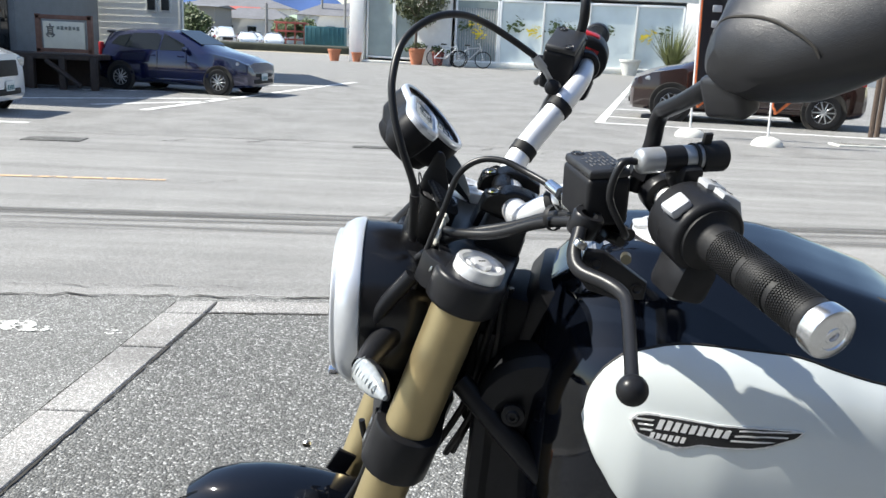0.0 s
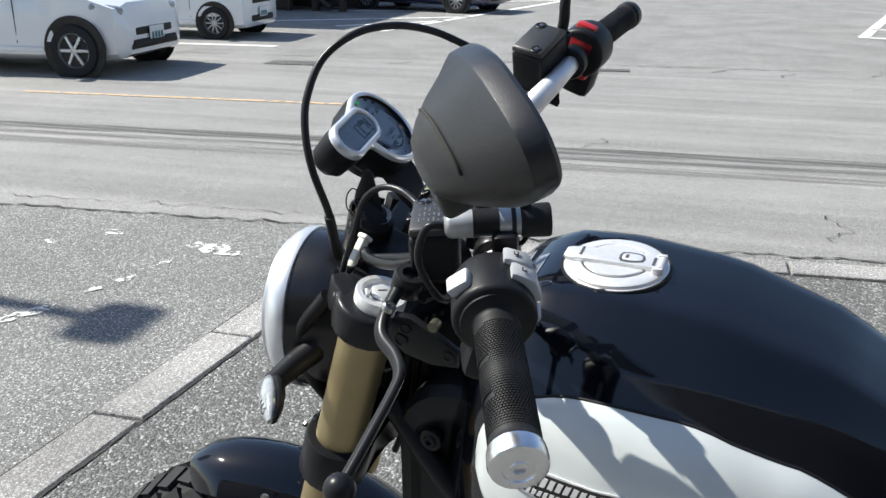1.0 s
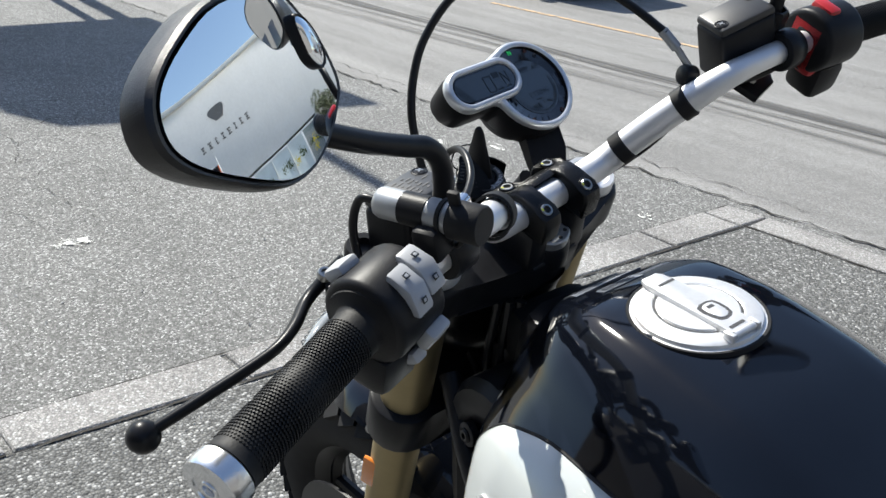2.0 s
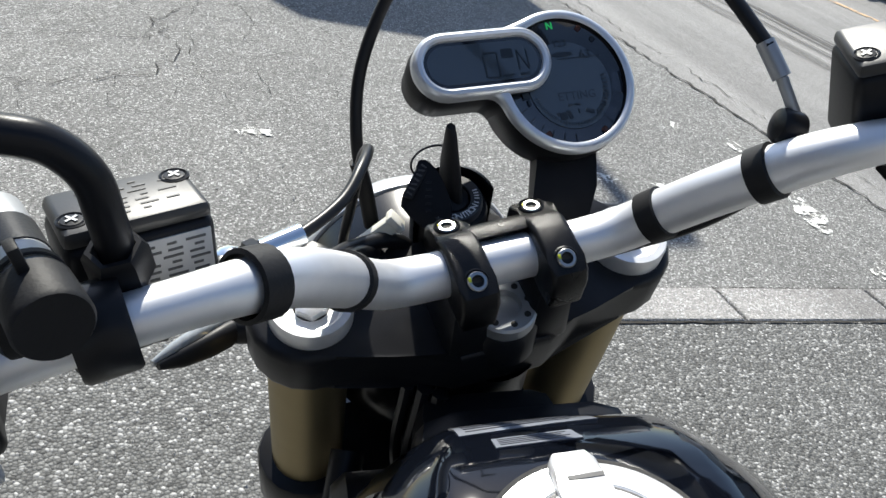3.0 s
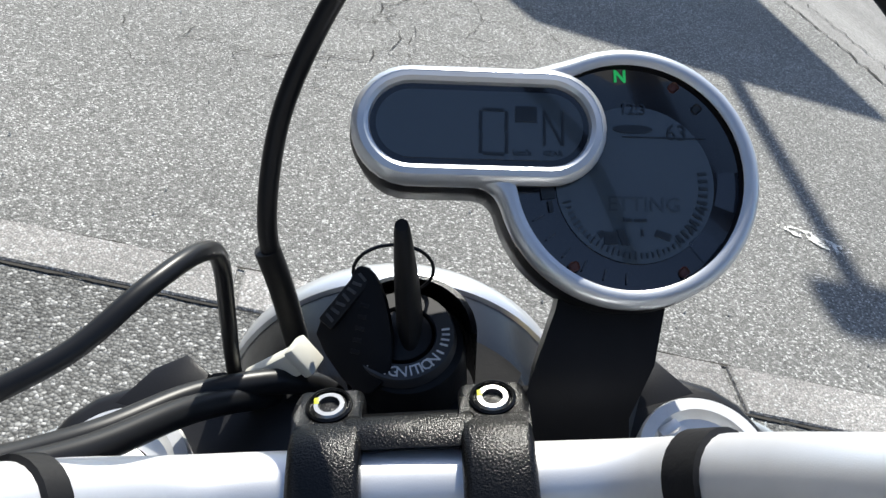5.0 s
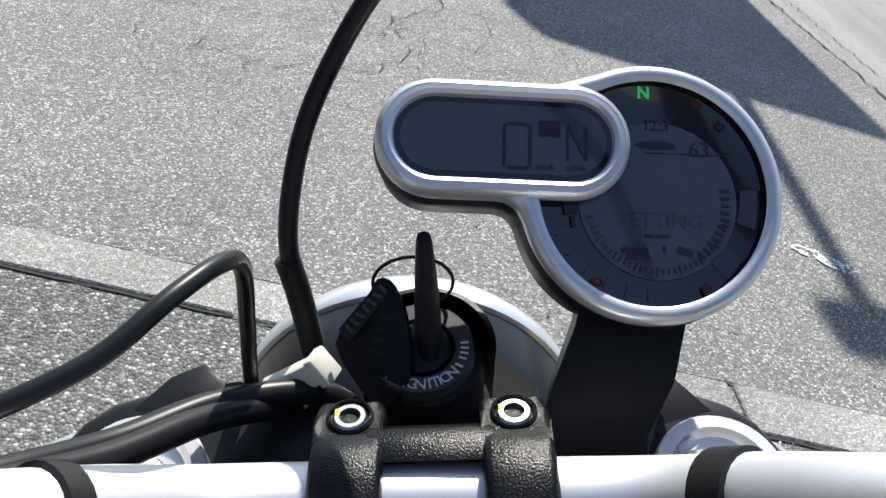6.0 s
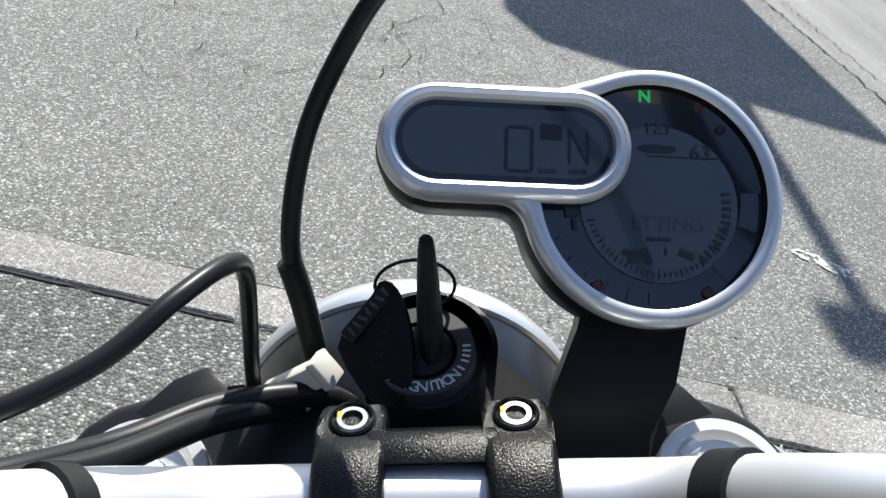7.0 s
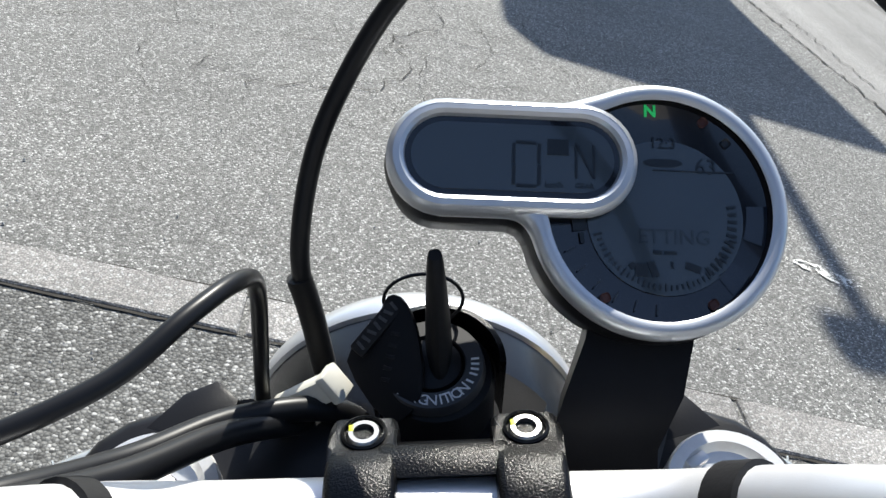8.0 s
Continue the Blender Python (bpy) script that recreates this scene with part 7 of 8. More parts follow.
sub(bb, "bumper_trim", rbox((0.06, 1.30, 0.05), 0.015, pose(1.67, 0, 0.30)), M_WHITECAR)
SMALL = [(1.74, 0.62, 0.24, 0.60, 0.52), (1.66, 0.74, 0.20, 0.80, 0.60), (1.35, 0.80, 0.18, 0.92, 0.64), (0.95, 0.82, 0.18, 1.02, 0.64), (0.45, 0.82, 0.18, 1.36, 0.60), (-0.10, 0.82, 0.18, 1.48, 0.60), (-1.20, 0.82, 0.18, 1.44, 0.58), (-1.62, 0.80, 0.20, 1.16, 0.62), (-1.76, 0.74, 0.28, 0.70, 0.62)]
small, bb = car("compact_car", "white compact car standing in the road", heading(7.42, 6.9, 0.08, -1.0, 0.92), M_WHITECAR, 3.55, 1.64, SMALL, (1.20, -1.20), 0.295, 6, 0.98, 1.48, [((0.52, 1.04), (0.36, 1.20), (-0.18, 1.40), (-0.18, 1.02)), ((-0.24, 1.02), (-0.24, 1.40), (-1.10, 1.38), (-1.25, 1.04))])
screen(bb, [(0.90, -0.60, 1.05), (0.90, 0.60, 1.05), (0.40, 0.54, 1.385), (0.40, -0.54, 1.385)])
sub(bb, "bumper_loop", tube([(1.70, -0.55, 0.30), (1.76, -0.40, 0.34), (1.77, 0.0, 0.34), (1.76, 0.40, 0.34), (1.70, 0.55, 0.30)], 0.035, 10), M_DARKFILL)

# -- white building with siding, and the board before it --
house = empty("house", (22, 9, 0), "white house with horizontal siding behind the parked cars", "house")
HW = pose(22.0, 6.45, 0, 0, 0, -12.5) @ pose(-22.0, -6.45, 0)      # the front turned a little from the road
wall_h = part("wall", prism([(22.0, 6.45), (28.0, 8.35), (28.0, 15.40), (23.95, 15.24)], 0.0, 4.8, 0.02), M_SIDING, house)
for k in range(25):
    part("siding_board", rbox((0.03, 9.02, 0.155), 0.0, HW @ pose(21.985, 10.95, 0.6 + 0.17 * k, 0, -6)), M_SIDING, wall_h, smooth=False)
part("corner_trim", rbox((0.10, 0.10, 4.8), 0.01, HW @ pose(21.97, 6.44, 2.4)), M_ALUFRAME, house)
for y in (7.25, 6.86):
    wd = part("window", rbox((0.06, 0.30, 0.80), 0.01, HW @ pose(21.95, y, 2.05)), M_ALUFRAME, house)
    part("pane", rbox((0.03, 0.22, 0.70), 0.0, HW @ pose(21.925, y, 2.05)), M_DARKPANE, wd)
part("downpipe", tube([HW @ Vector((21.93, 9.60, 0.1)), HW @ Vector((21.93, 9.60, 4.7))], 0.06, 10, smooth=1), M_DARKPANE, house)
part("porch", rbox((4.6, 4.0, 4.8), 0.05, pose(19.66, 10.55, 2.4)), mat("grey_porch", (0.20, 0.21, 0.22), 0.7, var=0.15), house)
part("door_glass", rbox((0.05, 0.62, 2.2), 0.01, pose(17.34, 9.0, 1.75)), M_DARKPANE, house)
# unseen block added beside the house to throw shade on the lot
part("shade_block", rbox((4.4, 4.6, 5.4), 0.05, pose(15.0, 12.3, 2.7)), M_SIDING, house)
deck = empty("sign_deck", (16, 7.2, 0), "dark wooden deck with rails under the shop board", "deck")
for k in range(8):
    part("floor_board", rbox((0.145, 2.4, 0.10), 0.008, pose(16.08 + 0.15 * k, 7.7, 0.62)), M_DARKWOOD, deck)
for y in (6.5, 7.1, 7.7, 8.3, 8.8):
    part("deck_post", rbox((0.12, 0.12, 0.62), 0.008, pose(16.05, y, 0.31)), M_DARKWOOD, deck)
part("brace", tube([(16.0, 7.4, 0.55), (16.0, 6.75, 0.08)], 0.05, 8, smooth=1), M_DARKWOOD, deck)
part("back_panel", rbox((0.06, 2.4, 0.6), 0.0, pose(17.1, 7.7, 0.31)), M_DARKWOOD, deck)
part("hedge_board", rbox((0.10, 1.4, 0.62), 0.01, pose(16.1, 8.35, 0.33)), M_DARKWOOD, deck)
board = empty("shop_board", (16, 7.0, 0.68), "cream shop board in a red-brown wooden frame on the deck", "sign")
part("panel", rbox((0.04, 0.78, 0.50), 0.004, pose(15.98, 7.01, 1.03)), M_BOARD, board)
for y, z, w, h in ((7.01, 1.36, 1.06, 0.08), (7.01, 0.745, 1.06, 0.07), (7.50, 1.05, 0.09, 0.72), (6.52, 1.05, 0.09, 0.72)):
    part("frame_rail", rbox((0.09, w, h), 0.008, pose(16.0, y, z)), M_REDWOOD, board)
strokes = [(7.26, 1.175, 0.15, 0.022), (7.26, 1.205, 0.020, 0.06), (7.26, 1.14, 0.10, 0.014), (7.26, 1.105, 0.10, 0.014), (7.26, 1.07, 0.10, 0.014), (7.305, 1.11, 0.014, 0.13), (7.215, 1.11, 0.014, 0.13), (7.26, 1.04, 0.17, 0.020)]
for y, z, w, h in strokes:
    part("stroke", rbox((0.01, w, h), 0.0, pose(15.955, y, z)), M_LABELINK, board)
part("stroke", rbox((0.01, 0.07, 0.018), 0.0, pose(15.955, 7.31, 1.005, 35)), M_LABELINK, board)
part("stroke", rbox((0.01, 0.07, 0.018), 0.0, pose(15.955, 7.21, 1.005, -35)), M_LABELINK, board)
for k in range(6):
    part("print_bar", rbox((0.01, 0.050, 0.055 + 0.02 * (k % 2)), 0.0, pose(15.955, 7.11 - 0.075 * k, 1.16)), mat("grey_print", (0.22, 0.23, 0.20), 0.6), board)

# -- glass-fronted shop far across the lot --
SM = Matrix.Translation((47.6, 3.1, 0)) @ Matrix.Rotation(math.atan2(-0.98, -0.20), 4, "Z")     # x along the wall, y into the shop (to the far side)
shop = empty("shop_building", SM, "white glass-fronted shop across the parking lot", "building")


def sp(name, bm, material, parent=None, label="", **k):
    ob = part(name, bm, material, None, label, **k)
    ob.parent = parent or shop
    return ob


sp("back_wall", rbox((20.0, 0.3, 5.0), 0.0, pose(8.8, 3.2, 2.5)), M_WALLWHITE)
sp("roof", rbox((27.6, 4.4, 0.35), 0.02, pose(12.4, 1.9, 11.45)), M_CONCRETE)
sp("upper_wall", rbox((27.5, 4.0, 7.6), 0.02, pose(12.4, 1.95, 7.55)), M_WALLWHITE)
sp("pillar", rbox((0.80, 1.0, 3.74), 0.03, pose(-0.87, 0.1, 1.87)), M_WALLWHITE)
sp("side_wall", rbox((0.3, 3.4, 3.74), 0.02, pose(-1.1, 1.7, 1.87)), M_WALLWHITE)
sp("wall_panel", rbox((1.86, 0.25, 3.74), 0.02, pose(3.42, 0.02, 1.87)), M_WALLWHITE)
sp("end_wall", rbox((9.6, 0.3, 3.74), 0.02, pose(21.30, 0.1, 1.87)), M_WALLWHITE)
sp("plinth", rbox((12.0, 0.35, 0.28), 0.02, pose(10.5, 0.0, 0.14)), M_CONCRETE)
sp("floor_step", rbox((3.0, 1.2, 0.12), 0.02, pose(1.2, -0.4, 0.06)), M_CONCRETE)
# dark sheet stands in for the unlit room behind the door panes
sp("doorway_dark", rbox((1.3, 0.05, 3.2), 0.0, pose(1.85, 1.2, 1.6)), mat("dim_interior", (0.05, 0.045, 0.04), 0.8, var=0.2))
for x0, x1, mt in ((-0.36, 1.11, M_PANE), (1.2, 2.42, M_PANE), (4.58, 6.86, M_PANE), (6.98, 9.27, M_FROST), (9.27, 11.66, M_FROST), (11.66, 14.07, M_FROST), (14.07, 16.43, M_FROST)):
    w = sp("window", rbox((x1 - x0, 0.10, 0.12), 0.01, pose((x0 + x1) / 2, 0.03, 3.52)), M_WHITEFRAME)
    sp("pane", rbox((x1 - x0 - 0.08, 0.03, 3.25), 0.0, pose((x0 + x1) / 2, 0.10, 1.85)), mt, w)
    for x in (x0, x1):
        sp("frame_post", rbox((0.11, 0.12, 3.5), 0.01, pose(x, 0.02, 1.76)), M_WHITEFRAME, w)
    sp("foot_rail", rbox((x1 - x0, 0.10, 0.10), 0.01, pose((x0 + x1) / 2, 0.03, 0.30)), M_WHITEFRAME, w)
emblem = sp("shop_sign", prism([(0.9 * math.cos(a) * (1.0 + 0.25 * math.sin(3 * a)), 0.62 * math.sin(a) * (1.0 + 0.2 * math.cos(2 * a))) for a in [6.2832 * k / 24 for k in range(24)]], -0.03, 0.03, 0.0, Matrix(((1, 0, 0, 14.6), (0, 0, -1, -0.09), (0, 1, 0, 9.2), (0, 0, 0, 1)))), M_SIGNGREY, None, "plain grey emblem")
for k in range(8):
    for dz, w_ in ((0.20, 0.40), (0.0, 0.28), (-0.20, 0.42)):
        sp("print_bar", rbox((w_ - 0.08 * (k % 3), 0.05, 0.11), 0.0, pose(11.9 + 0.80 * k, -0.08, 7.5 + dz)), M_SIGNGREY, emblem)
    sp("print_bar", rbox((0.10, 0.05, 0.50), 0.0, pose(11.9 + 0.80 * k + 0.06 * (k % 2), -0.085, 7.5)), M_SIGNGREY, emblem)
for k in range(16):
    sp("curtain_fold", rbox((0.07, 0.04, 2.9), 0.015, pose(4.68 + 0.137 * k, 0.06, 1.65)), mat("grey_curtain", (0.33, 0.34, 0.34), 0.8, var=0.2))
rf = random.Random(12)
for k, (x, z) in enumerate(((5.1, 2.1), (5.6, 2.35), (6.3, 2.2), (5.9, 1.8), (7.6, 2.1), (8.8, 2.0), (8.0, 2.4), (10.0, 2.4), (10.6, 2.2), (9.7, 2.0), (12.6, 2.2), (14.7, 2.0), (15.5, 2.2))):
    bm = bmesh.new()
    for j in range(26):
        a, q = rf.uniform(0, 6.28), rf.uniform(0.05, 0.42)
        c = Vector((x + q * math.cos(a), -0.02 - 0.004 * (j % 5), z + q * math.sin(a)))
        s = rf.uniform(0.05, 0.13)
        bm.faces.new([bm.verts.new(c + Vector((s * math.cos(t + a), 0, s * 0.6 * math.sin(t)))) for t in (0, 1.2, 2.4, 3.6, 4.8)])
    sp("flower_sticker", bm, M_YELLOWFLOWER if k in (1, 3, 5, 11) else M_LEAF, None, "flower print on the shop glass", smooth=False)


def pot(u, v, r, h, material, label, plant=0, seed=0):
    root = empty("plant_pot", SM @ pose(u, v, 0), label, "plant pot", "pots before the shop")
    sub(root, "pot_body", lathe([(0.0, 0.0), (r * 0.68, 0.0), (r, h * 0.86), (r * 1.1, h * 0.86), (r * 1.1, h), (r * 0.9, h), (r * 0.86, h * 0.9), (0, h * 0.88)], 20), material)
    if plant:
        bm = bmesh.new()
        foliage(bm, (0, 0, h + plant * 0.5), (r * 1.4, r * 1.4, plant), 160, 0.09, seed)
        sub(root, "plant", bm, M_LEAF, smooth=False)
    return root


pot(-1.75, -1.5, 0.33, 0.62, M_TERRA, "terracotta pot beside the shop pillar")
pot(-0.66, -1.0, 0.27, 0.5, M_TERRA, "terracotta pot beside the shop pillar")
pot(2.65, -0.9, 0.42, 0.85, M_TERRA, "terracotta pot with a tree before the shop", 0.25, 3)
pot(3.80, -0.8, 0.34, 0.75, mat("dark_red_pot", (0.22, 0.05, 0.04), 0.6, var=0.1), "dark red pot before the shop", 0.2, 4)
pot(13.9, -0.7, 0.5, 0.8, M_CONCRETE, "white round pot before the shop")


def tree(name, base, trunk_h, trunk_r, crown, n, leaf, material, label, seed, limbs=6):
    r = random.Random(seed)
    root = empty(name, base, label, "tree")
    top = Vector((r.gauss(0, 0.08), r.gauss(0, 0.08), trunk_h))
    bm = tube([(0, 0, -0.05), (0.04, 0.02, trunk_h * 0.5), top], lambda t: trunk_r * (1 - 0.5 * t), 10)
    for k in range(limbs):
        a = 6.28 * k / limbs + r.uniform(-0.3, 0.3)
        e = top + Vector((crown[0] * 0.6 * math.cos(a), crown[1] * 0.6 * math.sin(a), crown[2] * r.uniform(0.2, 0.9)))
        tube([top * 0.9, top.lerp(e, 0.5) + Vector((0, 0, 0.08)), e], lambda t: trunk_r * 0.45 * (1 - 0.7 * t), 6, bm)
    sub(root, "trunk", bm, M_BARK)
    bm = bmesh.new()
    foliage(bm, top + Vector((0, 0, crown[2] * 0.55)), crown, n, leaf, seed, clipped=name == "round_tree")
    sub(root, "crown", bm, material, smooth=False)
    return root


tree("olive_tree", SM @ pose(2.55, -0.9, 0.7), 1.9, 0.09, (1.75, 1.5, 1.25), 3600, 0.10, M_OLIVE, "olive tree in a terracotta pot before the shop", 31)
shrub = empty("shrub", SM @ pose(15.9, -2.2, 0) @ Matrix.Scale(1.12, 4), "spiky green shrub before the shop end wall", "shrub")
bm = bmesh.new()
rs = random.Random(8)
for k in range(170):
    a, t = rs.uniform(0, 6.28), rs.uniform(0.05, 0.9)
    d = Vector((math.cos(a) * t, math.sin(a) * t, rs.uniform(0.7, 1.3)))
    w = d.cross(Vector((0, 0, 1))).normalized() * 0.035
    b0, e0 = Vector((math.cos(a) * 0.2, math.sin(a) * 0.2, 0.5)), Vector((math.cos(a) * 0.2, math.sin(a) * 0.2, 0.5)) + d * 1.5
    bm.faces.new([bm.verts.new(b0 + w), bm.verts.new(b0 - w), bm.verts.new(e0)])
sub(shrub, "leaves", bm, mat("grass_green_leaf", (0.13, 0.15, 0.05), 0.6, var=0.4, vscale=5), smooth=False)
sub(shrub, "base", lathe([(0.0, 0.6), (0.5, 0.5), (0.6, 0.2), (0.5, 0.0), (0, 0)], 14), M_BARK)


def bicycle(u, v, yaw):
    root = empty("bicycle", SM @ pose(u, v, 0, 0, 0, yaw) @ Matrix.Scale(1.2, 4), "bicycle parked before the shop window", "bicycle", "bicycles before the shop")
    for x in (-0.55, 0.55):
        w = sub(root, "wheel", tube([(x + 0.34 * math.cos(6.2832 * k / 32), 0, 0.36 + 0.34 * math.sin(6.2832 * k / 32)) for k in range(33)], 0.022, 6, smooth=1), M_TYRE)
        for k in range(8):
            sub(w, "spoke", tube([(x, 0, 0.36), (x + 0.33 * math.cos(0.785 * k), 0, 0.36 + 0.33 * math.sin(0.785 * k))], 0.004, 4, smooth=1), M_ALLOY)
    for a, b in (((-0.55, 0, 0.36), (-0.15, 0, 0.80)), ((-0.55, 0, 0.36), (-0.05, 0, 0.36)), ((-0.05, 0, 0.36), (-0.15, 0, 0.92)), ((-0.05, 0, 0.36), (0.40, 0, 0.82)), ((-0.15, 0, 0.80), (0.40, 0, 0.86)), ((0.55, 0, 0.36), (0.38, 0, 1.00))):
        sub(root, "frame_tube", tube([a, b], 0.02, 8, smooth=1), M_ALLOY)
    sub(root, "saddle", rbox((0.24, 0.14, 0.06), 0.025, pose(-0.16, 0, 0.95)), M_DARKFILL)
    sub(root, "handlebar", tube([(0.30, -0.25, 1.02), (0.40, 0, 1.04), (0.30, 0.25, 1.02)], 0.014, 8), M_ALLOY)
    return root


bicycle(4.55, -2.2, 0)
bicycle(5.75, -2.0, 12)

# -- banners with heavy bases --


def banner(x, y, lean, seed, yaw=0.0):
    root = empty("banner", Matrix.Translation((x, y, 0)) @ Matrix.Rotation(yaw, 4, "Z"), "dark banner with orange trim on a white pole and base", "banner", "banners along the road")
    sub(root, "base", lathe([(0.0, 0.12), (0.06, 0.13), (0.16, 0.10), (0.21, 0.05), (0.22, 0.0), (0, 0)], 20), M_CONCRETE, "white concrete base")
    sub(root, "pole", tube([(0, 0, 0.1), (0, lean * 2.6, 2.7)], 0.016, 10, smooth=1), M_POLE, "white pole")
    sub(root, "arm", tube([(0, lean * 2.45, 2.55), (0, lean * 2.4 - 0.5, 2.57)], 0.008, 8, smooth=1), M_POLE)
    r = random.Random(seed)
    bm, bt = bmesh.new(), bmesh.new()
    n = 24
    g = []
    for k in range(n + 1):
        z = 0.55 + 2.0 * k / n
        y0 = lean * (z - 0.1)
        w = 0.46 * (1 - 0.85 * max(0, (0.95 - z) / 0.40) ** 1.3) if z < 0.95 else 0.46
        g.append([Vector((0.05 * math.sin(3.0 * z + 4 * t + seed) * t, y0 - 0.02 - w * t, z - 0.10 * t * (1 - k / n))) for t in (0, 0.15, 0.3, 0.45, 0.6, 0.75, 0.9, 1.0)])
    loft(g, bm, closed=False)
    bmesh.ops.solidify(bm, geom=bm.faces[:], thickness=0.004)
    fl = sub(root, "cloth", bm, M_FLAG, "dark grey cloth")
    tube([row[-1] for row in g], 0.022, 6, bt, smooth=1)
    tube([row[0] for row in g], 0.022, 6, bt, smooth=1)
    tube([p for p in g[0]], 0.018, 6, bt, smooth=1)
    sub(root, "trim", bt, M_ORANGE, "orange trim")
    for k in range(6):
        z = 1.0 + 0.22 * k
        sub(fl, "print_bar", rbox((0.02, 0.14, 0.10), 0.01, pose(-0.03, lean * z - 0.25, z)), M_BTN)
    return root


banner(12.0, -3.95, 0.03, 1), banner(11.1, -4.79, 0.03, 2), banner(9.75, 10.95, 0.12, 5)

# -- low wall, boards and a bench on the far kerb --
low = tagged(part("low_wall", rbox((0.35, 7.0, 0.42), 0.03, pose(9.85, 14.0, 0.21, 0, 0, 4)), M_DARKPANE), "dark low wall along the far kerb", "wall", kind="structure")
tagged(part("low_wall", rbox((0.35, 1.1, 0.26), 0.03, pose(9.95, 10.35, 0.13)), M_DARKPANE), "dark low wall along the far kerb", "wall", kind="structure")
ab = empty("a_board", (9.7, 9.95, 0), "white folding pavement board with dark frame", "sign")
for dx, tilt in ((-0.12, 10), (0.12, -10)):
    pnl = part("panel", rbox((0.03, 0.44, 0.95), 0.006, pose(9.7 + dx, 9.95, 0.47, 0, tilt)), M_BOARD if dx > 0 else M_FROST, ab)
    for y in (-0.23, 0.23):
        part("side_rail", rbox((0.04, 0.04, 1.0), 0.006, pose(9.7 + dx, 9.95 + y, 0.48, 0, tilt)), M_DARKPANE, ab)
    if dx < 0:
        for k in range(4):
            part("print_bar", rbox((0.01, 0.26 - 0.05 * (k % 2), 0.05), 0.0, pose(9.56 + 0.02 * k, 9.95, 0.30 + 0.15 * k, 0, tilt)), M_LABELINK, pnl)
part("weight", rbox((0.32, 0.42, 0.22), 0.06, pose(9.85, 9.55, 0.11)), M_CONCRETE, ab)
bench = empty("bench", (10.6, 9.0, 0), "dark wooden bench at the edge of the lot", "bench")
part("seat", rbox((0.7, 1.5, 0.20), 0.02, pose(10.5, 8.85, 0.46)), M_DARKWOOD, bench)
part("leg", rbox((0.06, 0.05, 0.40), 0.004, pose(10.2, 9.45, 0.2)), M_REDWOOD, bench)
part("leg", lathe([(0.30, 0.0), (0.24, 0.05), (0.10, 0.36), (0.0, 0.36)], 16, pose(10.6, 8.7, 0)), M_DARKWOOD, bench)

# young staked tree by the drain
stake = empty("staked_tree", (13.2, -7.35, 0), "young tree with timber stakes beside a drain", "tree")
for dx, dy in ((0, 0), (0.15, -0.18), (-0.1, -0.3)):
    part("stake", tube([(13.2 + dx, -7.35 + dy, 0), (13.2 + dx, -7.35 + dy, 1.6)], 0.045, 8, smooth=1), M_BARK, stake)
bm = bmesh.new()
foliage(bm, (13.2, -7.5, 2.3), (0.7, 0.7, 0.7), 500, 0.10, 77)
part("crown", bm, M_LEAF, stake, smooth=False)
tagged(part("drain_grate", rbox((0.35, 0.75, 0.03), 0.006, pose(11.6, -6.35, 0.012)), M_CONCRETE), "pale slotted drain cover at the kerb", "drain", kind="structure")
for k in range(12):
    # slots are dark bars laid on top, painted as shaded openings
    part("drain_slot", rbox((0.26, 0.018, 0.006), 0.0, pose(11.6, -6.66 + 0.056 * k, 0.029)), M_DARKFILL, bpy.data.objects["drain_grate"])

# -- distance: parked cars, houses, trees, hills --


def far_house(name, x, y, w, d, h, rh, wallm, roofm, label):
    root = empty(name, (x, y, 0), label, "house")
    wl = part("wall", rbox((d, w, h), 0.02, pose(x, y, h / 2)), wallm, root)
    bm = bmesh.new()
    ov = 0.5
    a = [(-d / 2 - ov, -w / 2 - ov, h), (d / 2 + ov, -w / 2 - ov, h), (d / 2 + ov, w / 2 + ov, h), (-d / 2 - ov, w / 2 + ov, h)]
    r0, r1 = (0, -w / 2 - ov + (0.3 * w if rh > 0.5 else 0), h + rh), (0, w / 2 + ov - (0.3 * w if rh > 0.5 else 0), h + rh)
    v = [bm.verts.new((x + p[0], y + p[1], p[2])) for p in (*a, r0, r1)]
    for f in ((0, 1, 4), (1, 2, 5, 4), (2, 3, 5), (3, 0, 4, 5), (3, 2, 1, 0)):
        bm.faces.new([v[i] for i in f])
    part("roof", bm, roofm, root, smooth=False)
    n = max(2, int(w / 2.6))
    for k in range(n):
        yy = y - w / 2 + w * (k + 0.5) / n
        wd = part("window", rbox((0.12, 1.2, 1.1), 0.02, pose(x - d / 2 - 0.03, yy, h * 0.55)), M_ALUFRAME, root)
        part("pane", rbox((0.06, 1.0, 0.9), 0.0, pose(x - d / 2 - 0.10, yy, h * 0.55)), M_DARKPANE, wd)
    return root


M_PALEGREEN = mat("pale_green_wall", (0.50, 0.58, 0.42), 0.8, var=0.06, vscale=2)
far_house("house", 96, 28.5, 12, 8, 3.8, 0.3, mat("grey_wall", (0.26, 0.26, 0.25), 0.8, var=0.08), M_ROOF, "flat-roofed grey building in the distance")
far_house("house", 118, 25, 9, 8, 2.8, 1.9, mat("dull_wall", (0.40, 0.38, 0.36), 0.8), M_REDROOF, "distant house with a red roof")
far_house("house", 105, 20.5, 8, 7, 2.9, 1.3, M_WALLWHITE, M_ROOF, "distant white house with a grey roof")
far_house("house", 128, 15.5, 14, 8, 3.2, 1.2, M_PALEGREEN, mat("green_roof", (0.33, 0.42, 0.30), 0.7), "distant pale green hall")
